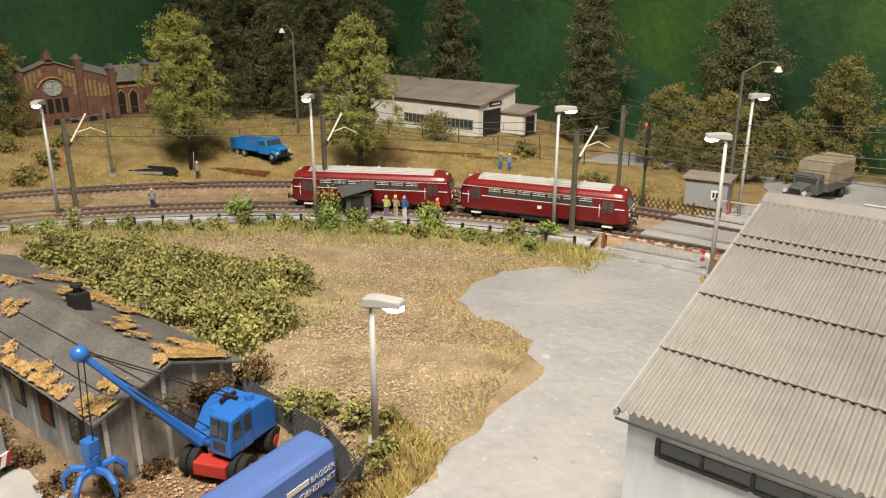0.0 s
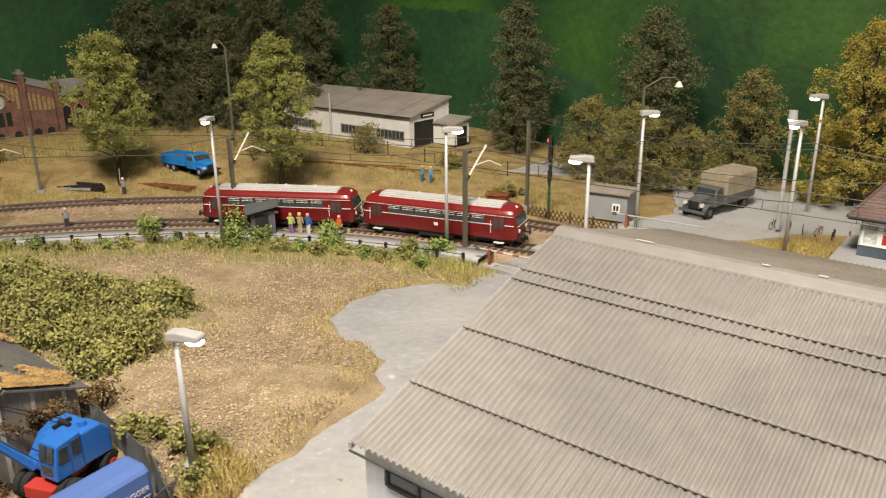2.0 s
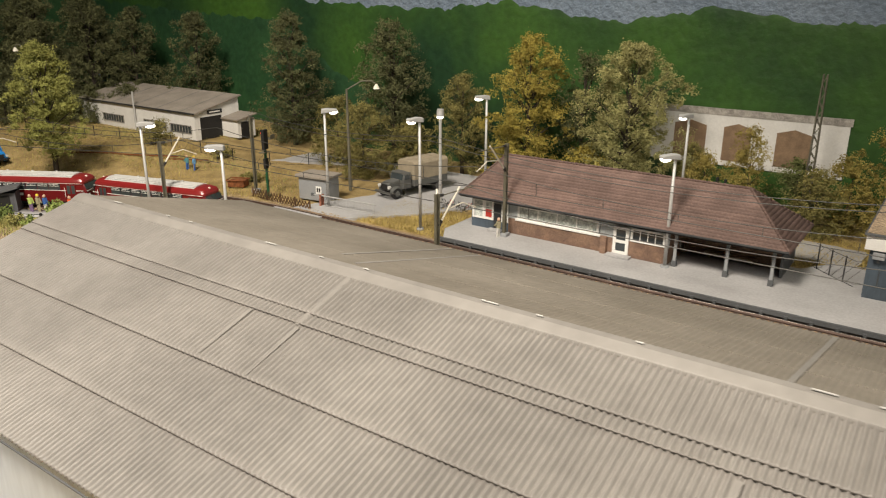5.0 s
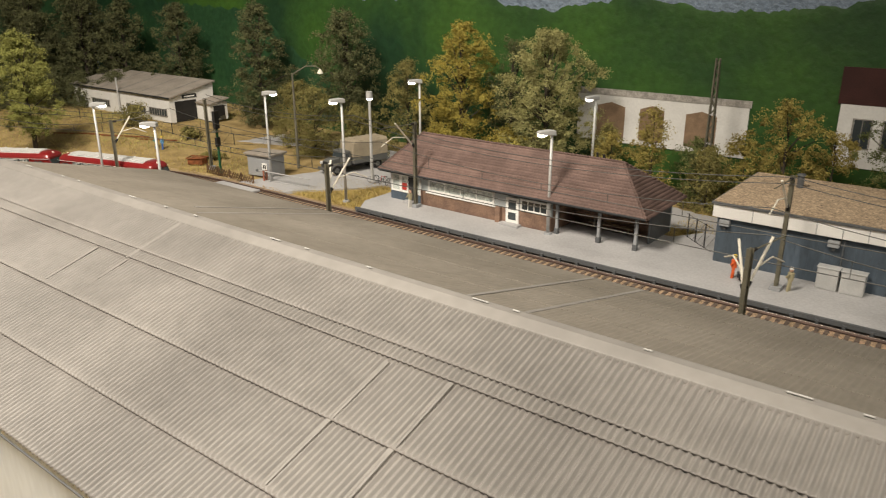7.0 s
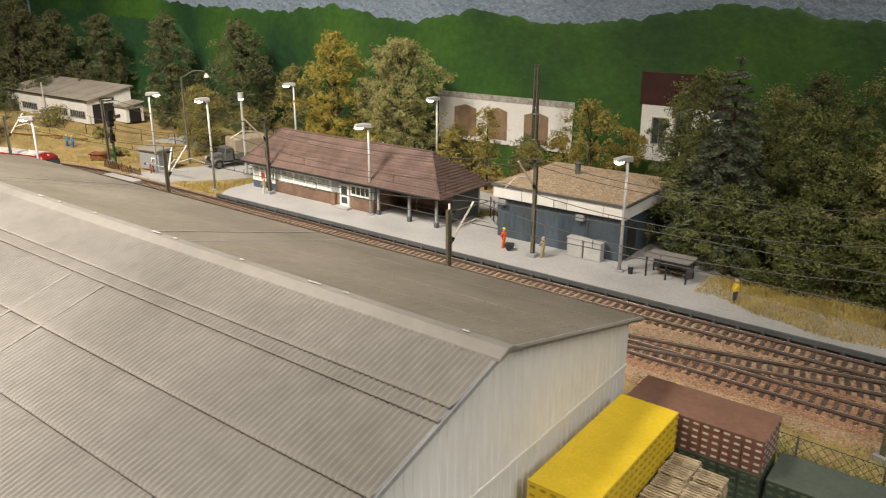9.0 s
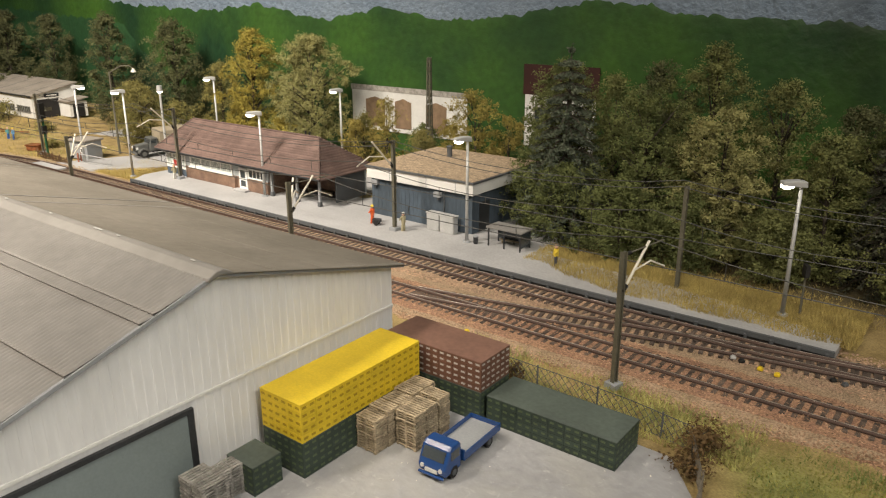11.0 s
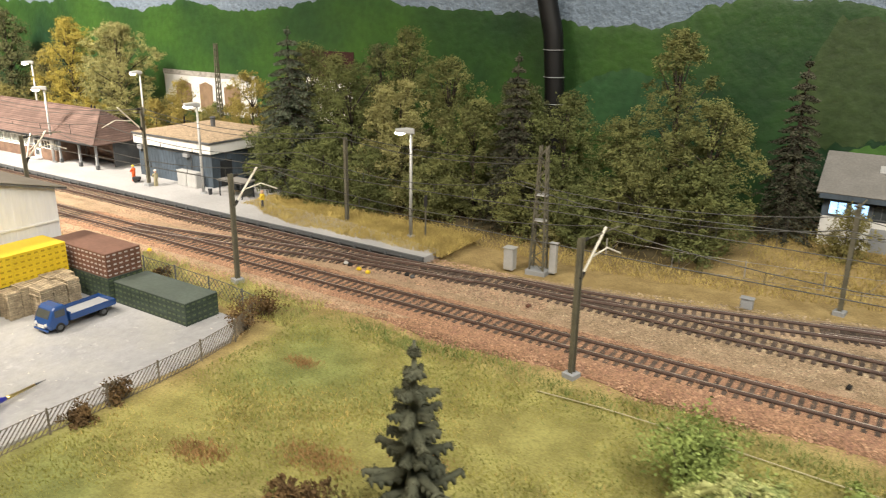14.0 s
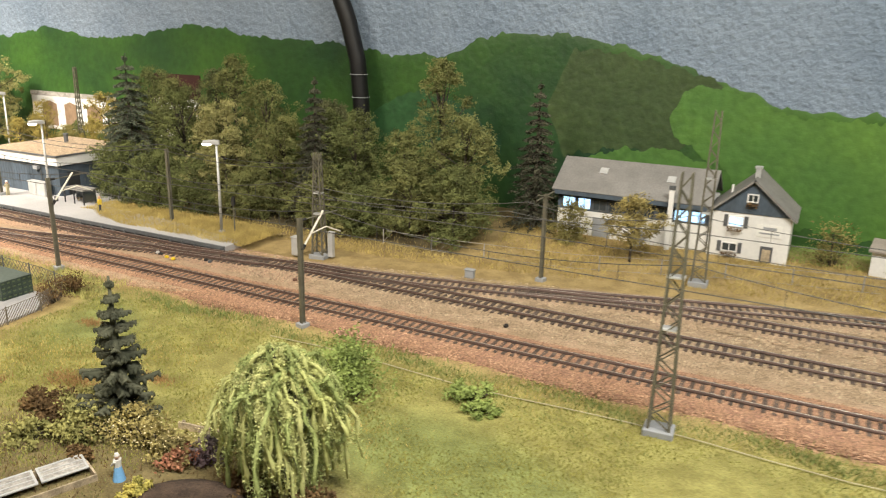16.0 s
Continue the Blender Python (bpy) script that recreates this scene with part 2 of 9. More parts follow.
RIDGE = mat("ridge_tile", (0.15, 0.098, 0.083), 0.75, var=0.18)
LATH = mat("brown_lath", (0.14, 0.082, 0.042), 0.85, var=0.2, fine=8)
BRICK = mat("brick", (0.26, 0.165, 0.115), 0.85, var=0.25, scale=1.2, fine=8, bump=0.02, col2=(0.18, 0.115, 0.085))
SLATE_BLUE = mat("slate_blue_wall", (0.075, 0.10, 0.13), 0.65, var=0.14, scale=0.6, fine=4, col2=(0.055, 0.072, 0.09), streak=(1, 1, 0.3))
PALE_BLUE = mat("pale_blue_wall", (0.42, 0.455, 0.465), 0.65, var=0.08, scale=0.5)
GRIT = mat("grit_roof", (0.44, 0.33, 0.22), 0.95, var=0.55, scale=1.6, fine=5, bump=0.10, col2=(0.29, 0.22, 0.15))
GLASS = mat("window_glass", (0.045, 0.055, 0.06), 0.08, var=0.1, spec=0.8)
GLASS_PALE = mat("shop_glass", (0.58, 0.62, 0.58), 0.15, var=0.35, scale=1.6, fine=5, col2=(0.32, 0.36, 0.34), spec=0.7)
GLASS_LIT = mat("lit_window", (0.35, 0.62, 0.95), 0.3, var=0.5, scale=1.3, fine=4, emit=0.9)
FELT = mat("roofing_felt", (0.23, 0.22, 0.205), 0.85, var=0.12, scale=0.4, fine=6, bump=0.02)
FELT_BROWN = mat("brown_grey_felt", (0.30, 0.265, 0.225), 0.85, var=0.12, scale=0.4, fine=5, bump=0.01)
PLASTER = mat("white_plaster", (0.70, 0.69, 0.66), 0.8, var=0.05, scale=0.6, fine=4, bump=0.01)
MOSS = mat("orange_moss", (0.50, 0.32, 0.125), 0.95, var=0.25, scale=1.5, fine=10, bump=0.05, island=0.2)
RED = mat("wine_red_enamel", (0.135, 0.010, 0.011), 0.25, var=0.05, spec=0.6)
ROOF_RED = mat("railcar_roof_red", (0.20, 0.014, 0.014), 0.3, var=0.05, spec=0.6)
SILVER = mat("silver_roof_panel", (0.60, 0.595, 0.575), 0.4, var=0.05, scale=1)
CREAM = mat("cream_line", (0.75, 0.74, 0.70), 0.4, var=0.03)
BLACK = mat("matt_black", (0.022, 0.021, 0.02), 0.7, var=0.2)
RUBBER = mat("rubber", (0.02, 0.02, 0.02), 0.85, var=0.2)
BLUE = mat("machine_blue", (0.028, 0.145, 0.50), 0.3, var=0.05, spec=0.6)
BLUE_TRUCK = mat("truck_blue", (0.02, 0.21, 0.58), 0.4, var=0.06)
BLUE_DARK = mat("deep_blue", (0.018, 0.06, 0.20), 0.25, var=0.06, spec=0.6)
BLUE_VAN = mat("van_blue", (0.10, 0.17, 0.43), 0.22, var=0.05, spec=0.6)
REDP = mat("signal_red", (0.42, 0.04, 0.03), 0.4, var=0.08)
GREY = mat("grey_plastic", (0.30, 0.31, 0.32), 0.6, var=0.08)
GREY_DARK = mat("dark_grey", (0.10, 0.105, 0.11), 0.65, var=0.12)
YELLOW_CRATE = mat("yellow_crate", (0.74, 0.53, 0.03), 0.5, var=0.08, rand=0.06)
GREEN_CRATE = mat("dark_green_crate", (0.042, 0.060, 0.046), 0.55, var=0.12, rand=0.15)
PICKET = mat("grey_brown_picket", (0.17, 0.145, 0.11), 0.8, var=0.2, fine=9)
BROWN_CRATE = mat("brown_crate", (0.15, 0.072, 0.047), 0.6, var=0.12, rand=0.12)
PALE = mat("crate_bottle_mark", (0.48, 0.44, 0.41), 0.6, var=0.1)
WOOD = mat("pallet_wood", (0.42, 0.34, 0.23), 0.85, var=0.25, scale=2, fine=9, rand=0.2)
WOOD_GREY = mat("grey_wood", (0.34, 0.32, 0.29), 0.85, var=0.25, scale=2, fine=9, rand=0.2)
BARK = mat("bark", (0.075, 0.06, 0.045), 0.95, var=0.35, scale=1.5, fine=8, bump=0.05, streak=(1, 1, 0.4))
CANVAS = mat("canvas_tarp", (0.33, 0.28, 0.20), 0.9, var=0.12, scale=0.8)
OLIVE = mat("army_grey", (0.11, 0.112, 0.105), 0.6, var=0.12)
SKIN = mat("doll_paint_skin", (0.60, 0.38, 0.27), 0.7, var=0.03)
RUST = mat("rust", (0.24, 0.085, 0.03), 0.9, var=0.3, scale=2, fine=8)


def leafy(name, col, col2, var=0.13, island=0.08, rough=0.9):
    mt = mat(name, col, rough, var=var, scale=0.55, fine=6, col2=col2, island=island, spec=0.15)
    return mt


LEAF_YELLOWGREEN = leafy("leaf_yellow_green", (0.31, 0.315, 0.09), (0.175, 0.18, 0.05), island=0.08)
LEAF_OLIVE = leafy("leaf_olive", (0.262, 0.232, 0.080), (0.14, 0.126, 0.044))
LEAF_DARK = leafy("leaf_dark", (0.145, 0.150, 0.068), (0.070, 0.075, 0.036))
LEAF_GOLD = leafy("leaf_golden", (0.41, 0.335, 0.075), (0.23, 0.185, 0.040))
LEAF_PALE = leafy("leaf_pale_sage", (0.38, 0.36, 0.15), (0.215, 0.205, 0.08))
LEAF_GREEN = leafy("leaf_mid_green", (0.175, 0.195, 0.070), (0.090, 0.103, 0.038))
LEAF_HONEY = leafy("leaf_honey", (0.37, 0.30, 0.085), (0.21, 0.17, 0.05))
LEAF_WOOD = leafy("leaf_wood", (0.215, 0.225, 0.082), (0.115, 0.122, 0.045))
LEAF_BUSH = leafy("leaf_bush", (0.35, 0.33, 0.115), (0.19, 0.185, 0.065))
LEAF_FRESH = leafy("leaf_fresh", (0.31, 0.38, 0.11), (0.16, 0.21, 0.06))
LEAF_MEADOW = leafy("meadow_green", (0.225, 0.26, 0.085), (0.155, 0.195, 0.062), island=0.1, var=0.1)
FLOWER_RED = leafy("red_blossom", (0.46, 0.18, 0.12), (0.28, 0.15, 0.08))
FLOWER_PURPLE = leafy("purple_blossom", (0.19, 0.13, 0.15), (0.10, 0.10, 0.07))
FLOWER_YELLOW = leafy("yellow_blossom", (0.50, 0.41, 0.10), (0.27, 0.27, 0.08))
NEEDLE = leafy("spruce_needle", (0.098, 0.10, 0.066), (0.05, 0.054, 0.036))
NEEDLE_GREY = leafy("spruce_needle_greyish", (0.135, 0.155, 0.105), (0.072, 0.088, 0.06))
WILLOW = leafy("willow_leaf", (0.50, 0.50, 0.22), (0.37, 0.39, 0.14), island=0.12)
WILLOW_DARK = leafy("willow_leaf_darker", (0.33, 0.37, 0.14), (0.21, 0.25, 0.085), island=0.2)
STRAW = leafy("straw_grass", (0.49, 0.385, 0.135), (0.35, 0.27, 0.095), island=0.22)
MEADOW = leafy("meadow_grass", (0.325, 0.30, 0.083), (0.22, 0.225, 0.062), island=0.10, var=0.1)
HOSE = mat("black_hose_rubber", (0.007, 0.007, 0.007), 0.55, var=0.1)
WITHERED = leafy("withered_grass", (0.37, 0.225, 0.095), (0.25, 0.15, 0.065), island=0.2)
VERGE = leafy("verge_grass", (0.46, 0.42, 0.15), (0.27, 0.28, 0.10), island=0.25)
FLOWER_BUSH = leafy("flowering_bush", (0.40, 0.33, 0.12), (0.18, 0.15, 0.06))
BROWN_BUSH = leafy("withered_bush", (0.17, 0.105, 0.045), (0.085, 0.055, 0.028))
STONES = mat("gravel_stone", (0.37, 0.285, 0.185), 0.9, var=0.25, scale=0.3, fine=8, col2=(0.28, 0.21, 0.14), island=0.42)
STONES_RED = mat("ballast_stone", (0.365, 0.225, 0.14), 0.9, var=0.3, scale=0.8, fine=8, col2=(0.27, 0.155, 0.09), island=0.45)
STONES_TAN = mat("ballast_stone_tan", (0.40, 0.315, 0.205), 0.9, var=0.3, scale=0.8, fine=8, col2=(0.30, 0.22, 0.14), island=0.45)
STONES_MIX = mat("ballast_stone_brown", (0.41, 0.265, 0.17), 0.9, var=0.3, scale=0.5, fine=8, col2=(0.30, 0.20, 0.14), island=0.4)

# ---------------------------------------------------------------- lie of the land


def smooth(a, b, x):
    t = np.clip((x - a) / (b - a), 0, 1)
    return t * t * (3 - 2 * t)


def land(x, y):
    """Height of the ground in centimetres."""
    x, y = np.asarray(x, float), np.asarray(y, float)
    z = np.zeros(np.broadcast(x, y).shape)
    # sunken yard round the felt-roofed shed
    z = z - 2.0 * smooth(-16.5, -19.5, x) * smooth(20.6, 18.6, y)
    z = z + 0.5 * smooth(-15.5, -19, x) * smooth(19.5, 21.5, y) * smooth(34, 27, y)
    # back slope at the far left, outside the curve
    r = np.hypot(x + 20, y + 3.2)
    z = z + 2.0 * smooth(71, 84, r) * smooth(-36, -60, x)
    # rough bank behind the right-hand tracks and the wood
    z = z + 1.0 * smooth(72, 92, y) * smooth(52, 66, x)
    # garden in the right foreground
    z = z + 0.8 * smooth(47, 36, y) * smooth(82, 95, x)
    return z


def zl(x, y):
    return float(land(x, y))


# ---------------------------------------------------------------- ground, backdrop and room


def soil_material():
    mt = mat("soil", (0.34, 0.25, 0.13), 0.95, var=0.22, scale=0.5, fine=7, bump=0.08)
    nt = mt.node_tree
    at_ = nt.nodes.new("ShaderNodeAttribute")
    at_.attribute_name = "soil"
    for n in nt.nodes:
        if n.bl_idname == "ShaderNodeMix":
            dark = nt.nodes.new("ShaderNodeMix")
            dark.data_type = "RGBA"
            dark.blend_type = "MULTIPLY"
            dark.inputs[0].default_value = 1.0
            dark.inputs[7].default_value = (0.66, 0.64, 0.6, 1)
            nt.links.new(at_.outputs["Color"], dark.inputs[6])
            nt.links.new(dark.outputs[2], n.inputs[6])
            nt.links.new(at_.outputs["Color"], n.inputs[7])
            break
    return mt


def soil_colour(x, y):
    """Which ground lies where: straw, meadow, gravel, dark brown below the wood."""
    c = np.zeros((*np.shape(x), 3)) + (0.36, 0.265, 0.115)
    wob = 3 * np.sin(x * 0.23 + y * 0.11) + 2 * np.sin(x * 0.07 - y * 0.31)

    def lay(mask, col):
        nonlocal c
        c = c * (1 - mask[..., None]) + np.array(col) * mask[..., None]

    lay(smooth(-12, -18, x) * smooth(14, 20, y) * smooth(50, 44, y + 0.3 * wob) * smooth(-75, -65, x), (0.33, 0.255, 0.155))
    lay(smooth(-17, -19, x) * smooth(20, 18, y), (0.20, 0.145, 0.09))
    lay(smooth(78, 84, x + 0.5 * wob) * smooth(55, 50, y), (0.295, 0.275, 0.088))
    lay(smooth(78, 86, x + 0.5 * wob) * smooth(55, 51, y) * smooth(0.2, 1.6, np.sin(x * 0.16 + 1.0) + np.sin(y * 0.35 + x * 0.05)), (0.21, 0.235, 0.075))
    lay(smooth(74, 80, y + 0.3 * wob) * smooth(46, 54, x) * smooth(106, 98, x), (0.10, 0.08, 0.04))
    lay(smooth(92, 98, y + 0.2 * wob) * smooth(118, 130, x), (0.12, 0.22, 0.05))
    for bx, by, br in ((90, 35.2, 2.2), (95.6, 37.8, 2.8), (99.6, 40.7, 1.8), (87, 46, 1.5)):
        lay(0.5 * smooth(1.0, 0.2, np.hypot((x - bx) / br, (y - by) / (0.5 * br))), (0.24, 0.14, 0.06))
    lay(smooth(38, 33, y + 0.3 * wob) * smooth(92, 98, x) * smooth(128, 120, x), (0.17, 0.135, 0.06))
    return c


def build_ground():
    xs, ys = np.arange(-112, 186.1, 1.0), np.arange(-16, 100.1, 1.0)
    gx, gy = np.meshgrid(xs, ys, indexing="ij")
    rng = np.random.RandomState(3)
    gz = land(gx, gy) + 0.10 * np.sin(gx * 0.4 + 1.3 * np.sin(gy * 0.31)) * np.sin(gy * 0.37) - 0.08 + rng.rand(*gx.shape) * 0.05
    v = np.stack([gx, gy, gz], -1).reshape(-1, 3)
    ny = len(ys)
    i, j = np.meshgrid(np.arange(len(xs) - 1), np.arange(ny - 1), indexing="ij")
    a = (i * ny + j).ravel()
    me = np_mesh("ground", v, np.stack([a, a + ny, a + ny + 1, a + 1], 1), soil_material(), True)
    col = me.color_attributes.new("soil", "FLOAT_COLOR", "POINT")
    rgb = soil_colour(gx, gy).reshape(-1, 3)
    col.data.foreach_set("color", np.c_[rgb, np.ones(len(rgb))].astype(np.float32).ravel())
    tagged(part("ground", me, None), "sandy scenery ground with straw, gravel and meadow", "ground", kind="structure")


build_ground()

HILL_GREEN = mat("painted_hill", (0.050, 0.122, 0.018), 0.5, var=0.16, scale=0.045, fine=1.1, bump=0.10, col2=(0.013, 0.043, 0.017), spec=0.4)
HILL_LIGHT = mat("painted_meadow", (0.100, 0.205, 0.034), 0.5, var=0.16, scale=0.06, fine=1.1, bump=0.10, col2=(0.062, 0.145, 0.030), spec=0.4)
HILL_DARK = mat("painted_wood", (0.032, 0.090, 0.032), 0.5, var=0.18, scale=0.05, fine=1.1, bump=0.10, col2=(0.016, 0.050, 0.024), spec=0.35)
SKY_WALL = mat("grey_blue_wall_paint", (0.205, 0.258, 0.325), 0.8, var=0.12, scale=0.1, fine=1.7, bump=0.42, col2=(0.165, 0.215, 0.28))
ROOM_WALL = mat("room_wall", (0.46, 0.44, 0.40), 0.85, var=0.04, scale=0.03, fine=0.6)
ROOM_FLOOR = mat("room_floor", (0.26, 0.23, 0.20), 0.7, var=0.1, scale=0.03, fine=0.5)
TABLE_EDGE = mat("table_edge", (0.23, 0.16, 0.10), 0.6, var=0.15, scale=0.1, fine=1.5, streak=(0.1, 1, 1))


def room():
    B = lambda n, x0, x1, y0, y1, z0, z1, mt, lab, cat: tagged(part(n, M().box(x0, x1, y0, y1, z0, z1), mt), lab, cat, kind="structure")
    B("wall_north", -124, 300, 98.5, 108, -100, 150, SKY_WALL, "rough grey-blue painted room wall behind the layout", "wall")
    B("wall_west", -124, -112.5, -220, 98.5, -100, 150, SKY_WALL, "rough grey-blue painted side wall", "wall")
    B("wall_east", 290, 300, -220, 98.5, -100, 150, ROOM_WALL, "plain light room wall", "wall")
    B("wall_south", -124, 300, -230, -220, -100, 150, ROOM_WALL, "plain light room wall", "wall")
    B("floor", -124, 300, -230, 108, -110, -100, ROOM_FLOOR, "plain brown room floor", "floor")
    B("ceiling", -124, 300, -230, 108, 150, 156, ROOM_WALL, "plain light room ceiling", "ceiling")
    B("trim", -112, 186, -18, -16.02, -12, 0.6, TABLE_EDGE, "wooden front edge of the layout table", "trim")


room()


def hill_band(name, pts, y0, y1, mt, label, base=-1.0):
    """A layer of paint on the wall: its upper outline wanders between the given (x, z)."""
    xs = np.arange(pts[0][0], pts[-1][0] + 0.01, 0.5)
    px, pz = zip(*pts)
    zs = np.interp(xs, px, pz)
    k = np.ones(9) / 9
    zs = np.convolve(np.pad(zs, 4, "edge"), k, "valid")
    zs = zs + 0.30 * np.sin(xs * 1.3) * np.sin(xs * 0.37) + 0.10 * np.sin(xs * 3.1 + 3 * np.sin(xs * 0.7)) + np.random.RandomState(5).randn(len(xs)) * 0.10
    n = len(xs)
    rows = [np.c_[xs, np.full(n, y1), zs]] + [np.c_[xs, np.full(n, y0), base + (zs - 0.35 - base) * h] for h in np.linspace(1, 0, 25)]
    v = np.concatenate(rows)
    i = np.arange(n - 1)
    f = np.concatenate([np.c_[i + a * n, i + (a + 1) * n, i + 1 + (a + 1) * n, i + 1 + a * n] for a in range(len(rows) - 1)])
    return tagged(part(name, np_mesh(name, v, f, mt), None), label, "backdrop", kind="structure")


hill_band("backdrop", [(-112, 27), (-70, 24), (-49, 22.1), (-26, 21.3), (-13, 22.5), (2, 20.1), (14, 22.2), (25, 20.4), (36, 21.2), (49, 23.2), (60, 21.5), (75, 21), (83, 19.7), (93, 20), (97, 22.7), (108, 23), (118, 21.1), (127, 17.8), (134, 15.5), (143, 15.6), (186, 17)], 98.44, 98.5, HILL_GREEN, "green wooded hills painted on the wall")
hill_band("backdrop", [(-112, 22), (-80, 20), (-55, 19), (-46, 12), (-38, 9)], 98.40, 98.44, HILL_DARK, "dark green painted woodland", 0)
HILL_BROWN = mat("painted_brown_slope", (0.050, 0.080, 0.026), 0.5, var=0.2, scale=0.08, fine=1.1, bump=0.10, col2=(0.034, 0.060, 0.022), spec=0.4)


def paint_patch(top, bottom, y, mt, label, seed=1):
    """A dab of paint on the wall between two wavering outlines of (x, z)."""
    rng = np.random.RandomState(seed)
    x0, x1 = top[0][0], top[-1][0]
    xs = np.arange(x0, x1 + 0.01, 0.25)
    n = len(xs)

    def edge(pts, amp):
        z = np.interp(xs, *zip(*pts)) + amp * (np.sin(xs * 1.9 + rng.rand() * 6) * 0.6 + np.sin(xs * 4.3 + rng.rand() * 6) * 0.3 + rng.randn(n) * 0.25)
        return z

    hi, lo = edge(top, 0.35), edge(bottom, 0.45)
    lo = np.minimum(lo, hi - 0.05)
    rows = [np.c_[xs, np.full(n, y), lo + (hi - lo) * q] for q in np.linspace(1, 0, 13)]
    i = np.arange(n - 1)
    f = np.concatenate([np.c_[i + a * n, i + (a + 1) * n, i + 1 + (a + 1) * n, i + 1 + a * n] for a in range(12)])
    return tagged(part("backdrop", np_mesh("backdrop", np.concatenate(rows), f, mt), None), label, "backdrop", kind="structure")


paint_patch([(106, 15), (109, 21.4), (114.4, 21.0), (120, 19.8), (125, 18.5), (127, 17.6)], [(106, 14), (108.4, 8.5), (115.4, 10), (121, 9.6), (124, 12), (127, 16.5)], 98.42, HILL_BROWN, "brownish green painted slope", 3)
paint_patch([(120.8, 14), (122, 17.0), (124.3, 17.8), (127.3, 17.4), (130, 16.4), (133, 15.1), (136, 14.8), (143, 15.0), (186, 16)], [(120.8, 13.5), (121.6, 12), (123.6, 10.6), (128, 8.0), (132, 3), (186, 0)], 98.395, HILL_LIGHT, "bright green painted meadow", 4)
paint_patch([(110.5, 8.2), (112.1, 8.8), (115.5, 10.0), (118.8, 10.0), (120.8, 10.6), (123.4, 9.6), (126, 9)], [(110.5, 7), (126, 5)], 98.37, HILL_LIGHT, "bright green painted meadow", 5)
hill_band("backdrop", [(78, 9), (83, 14), (89, 15.5), (96, 13), (100, 9)], 98.41, 98.43, HILL_DARK, "dark green painted slope", 8)
west = hill_band("backdrop", [(-100, 24), (-45, 26), (0, 25), (16.9, 26)], -0.25, -0.02, HILL_DARK, "dark green wooded slope painted on the side wall")
west.matrix_basis = pose(-112.5 * U, 81.4 * U, 0, 0, 0, 90)


# concrete yards and the road over the crossing
def slab(name, poly, z, thick, mt, label, cat="pavement"):
    return tagged(part(name, M().prism(poly, z - thick, z), mt, bevel=0.04), label, cat, kind="structure")


def wander(pts, step=0.9, amp=0.22, seed=1):
    """An outline that wavers a little between its corners."""
    rng = np.random.RandomState(seed)
    out = []
    for (x0, y0), (x1, y1) in zip(pts, pts[1:] + pts[:1]):
        n = max(1, int(math.hypot(x1 - x0, y1 - y0) / step))
        for k in range(n):
            a = k / n
            out.append((x0 + (x1 - x0) * a + rng.randn() * amp, y0 + (y1 - y0) * a + rng.randn() * amp))
    return out


YARD_WEST = [(-14.5, 2), (-15.2, 14), (-15.6, 19), (-16.5, 23), (-17.6, 28), (-18.2, 31), (-19.8, 34), (-21.8, 35.2), (-25, 35.2), (-27, 36.6), (-28, 39.5), (-27.8, 43), (-25.5, 46), (-23.3, 47.6), (-23.4, 51.5), (-15.8, 51.5), (-14.8, 48.6), (-8, 49.5), (8, 50), (8, 2)]
slab("pavement", wander(YARD_WEST), 0.07, 0.5, CONCRETE, "pale grey concrete yard with a wavy edge")
slab("pavement", [(60, 4), (81.3, 4), (81.0, 33), (81.2, 41.5), (80.6, 45.8), (78.4, 48.6), (60, 49.0)], 0.07, 0.5, CONCRETE, "pale grey concrete loading yard beside the hall")
slab("pavement", wander([(-36, -8), (-24.5, -8), (-25.5, 7.5), (-27.5, 10.3), (-36, 10.8)], seed=4), -1.9, 0.5, CONCRETE, "grey paved corner of the sunken yard")
slab("road", [(-23.6, 51.5), (-15.6, 51.5), (-16.2, 55.9), (-23.4, 55.9)], 0.30, 0.7, CONCRETE, "concrete road up to the level crossing", "road")
slab("road", [(-23.3, 59.3), (-16.0, 59.3), (-15.6, 62.1), (-22.9, 62.1)], 0.62, 0.9, CONCRETE, "concrete road slab between the crossing tracks", "road")
slab("road", [(-23.2, 56.9), (-16.0, 56.9), (-16.0, 58.3), (-23.2, 58.3)], 0.66, 0.3, PAVING, "crossing plank between the rails", "road")
slab("road", [(-23.0, 63.0), (-15.8, 63.0), (-15.8, 64.5), (-23.0, 64.5)], 0.66, 0.3, PAVING, "crossing plank between the rails", "road")
slab("road", wander([(-22.6, 65.5), (-15.2, 65.5), (-7.5, 74), (-5, 78.5), (2, 80), (34, 82), (34, 87), (0, 91), (-20, 91.5), (-45, 90), (-53, 88), (-53, 79), (-46, 80.5), (-30, 88), (-22, 86), (-18, 76)], amp=0.12, seed=8), 0.28, 0.9, PAVING, "grey asphalt road behind the tracks", "road")

# ---------------------------------------------------------------- tracks
BED, TIE_TOP, RAIL_TOP = 0.39, 0.45, 0.66


def arc(cx, cy, r, a0, a1, step=1.0):
    n = max(2, int(abs(math.radians(a1 - a0)) * r / step))
    return [(cx + r * math.cos(math.radians(a0 + (a1 - a0) * k / n)), cy + r * math.sin(math.radians(a0 + (a1 - a0) * k / n))) for k in range(n + 1)]


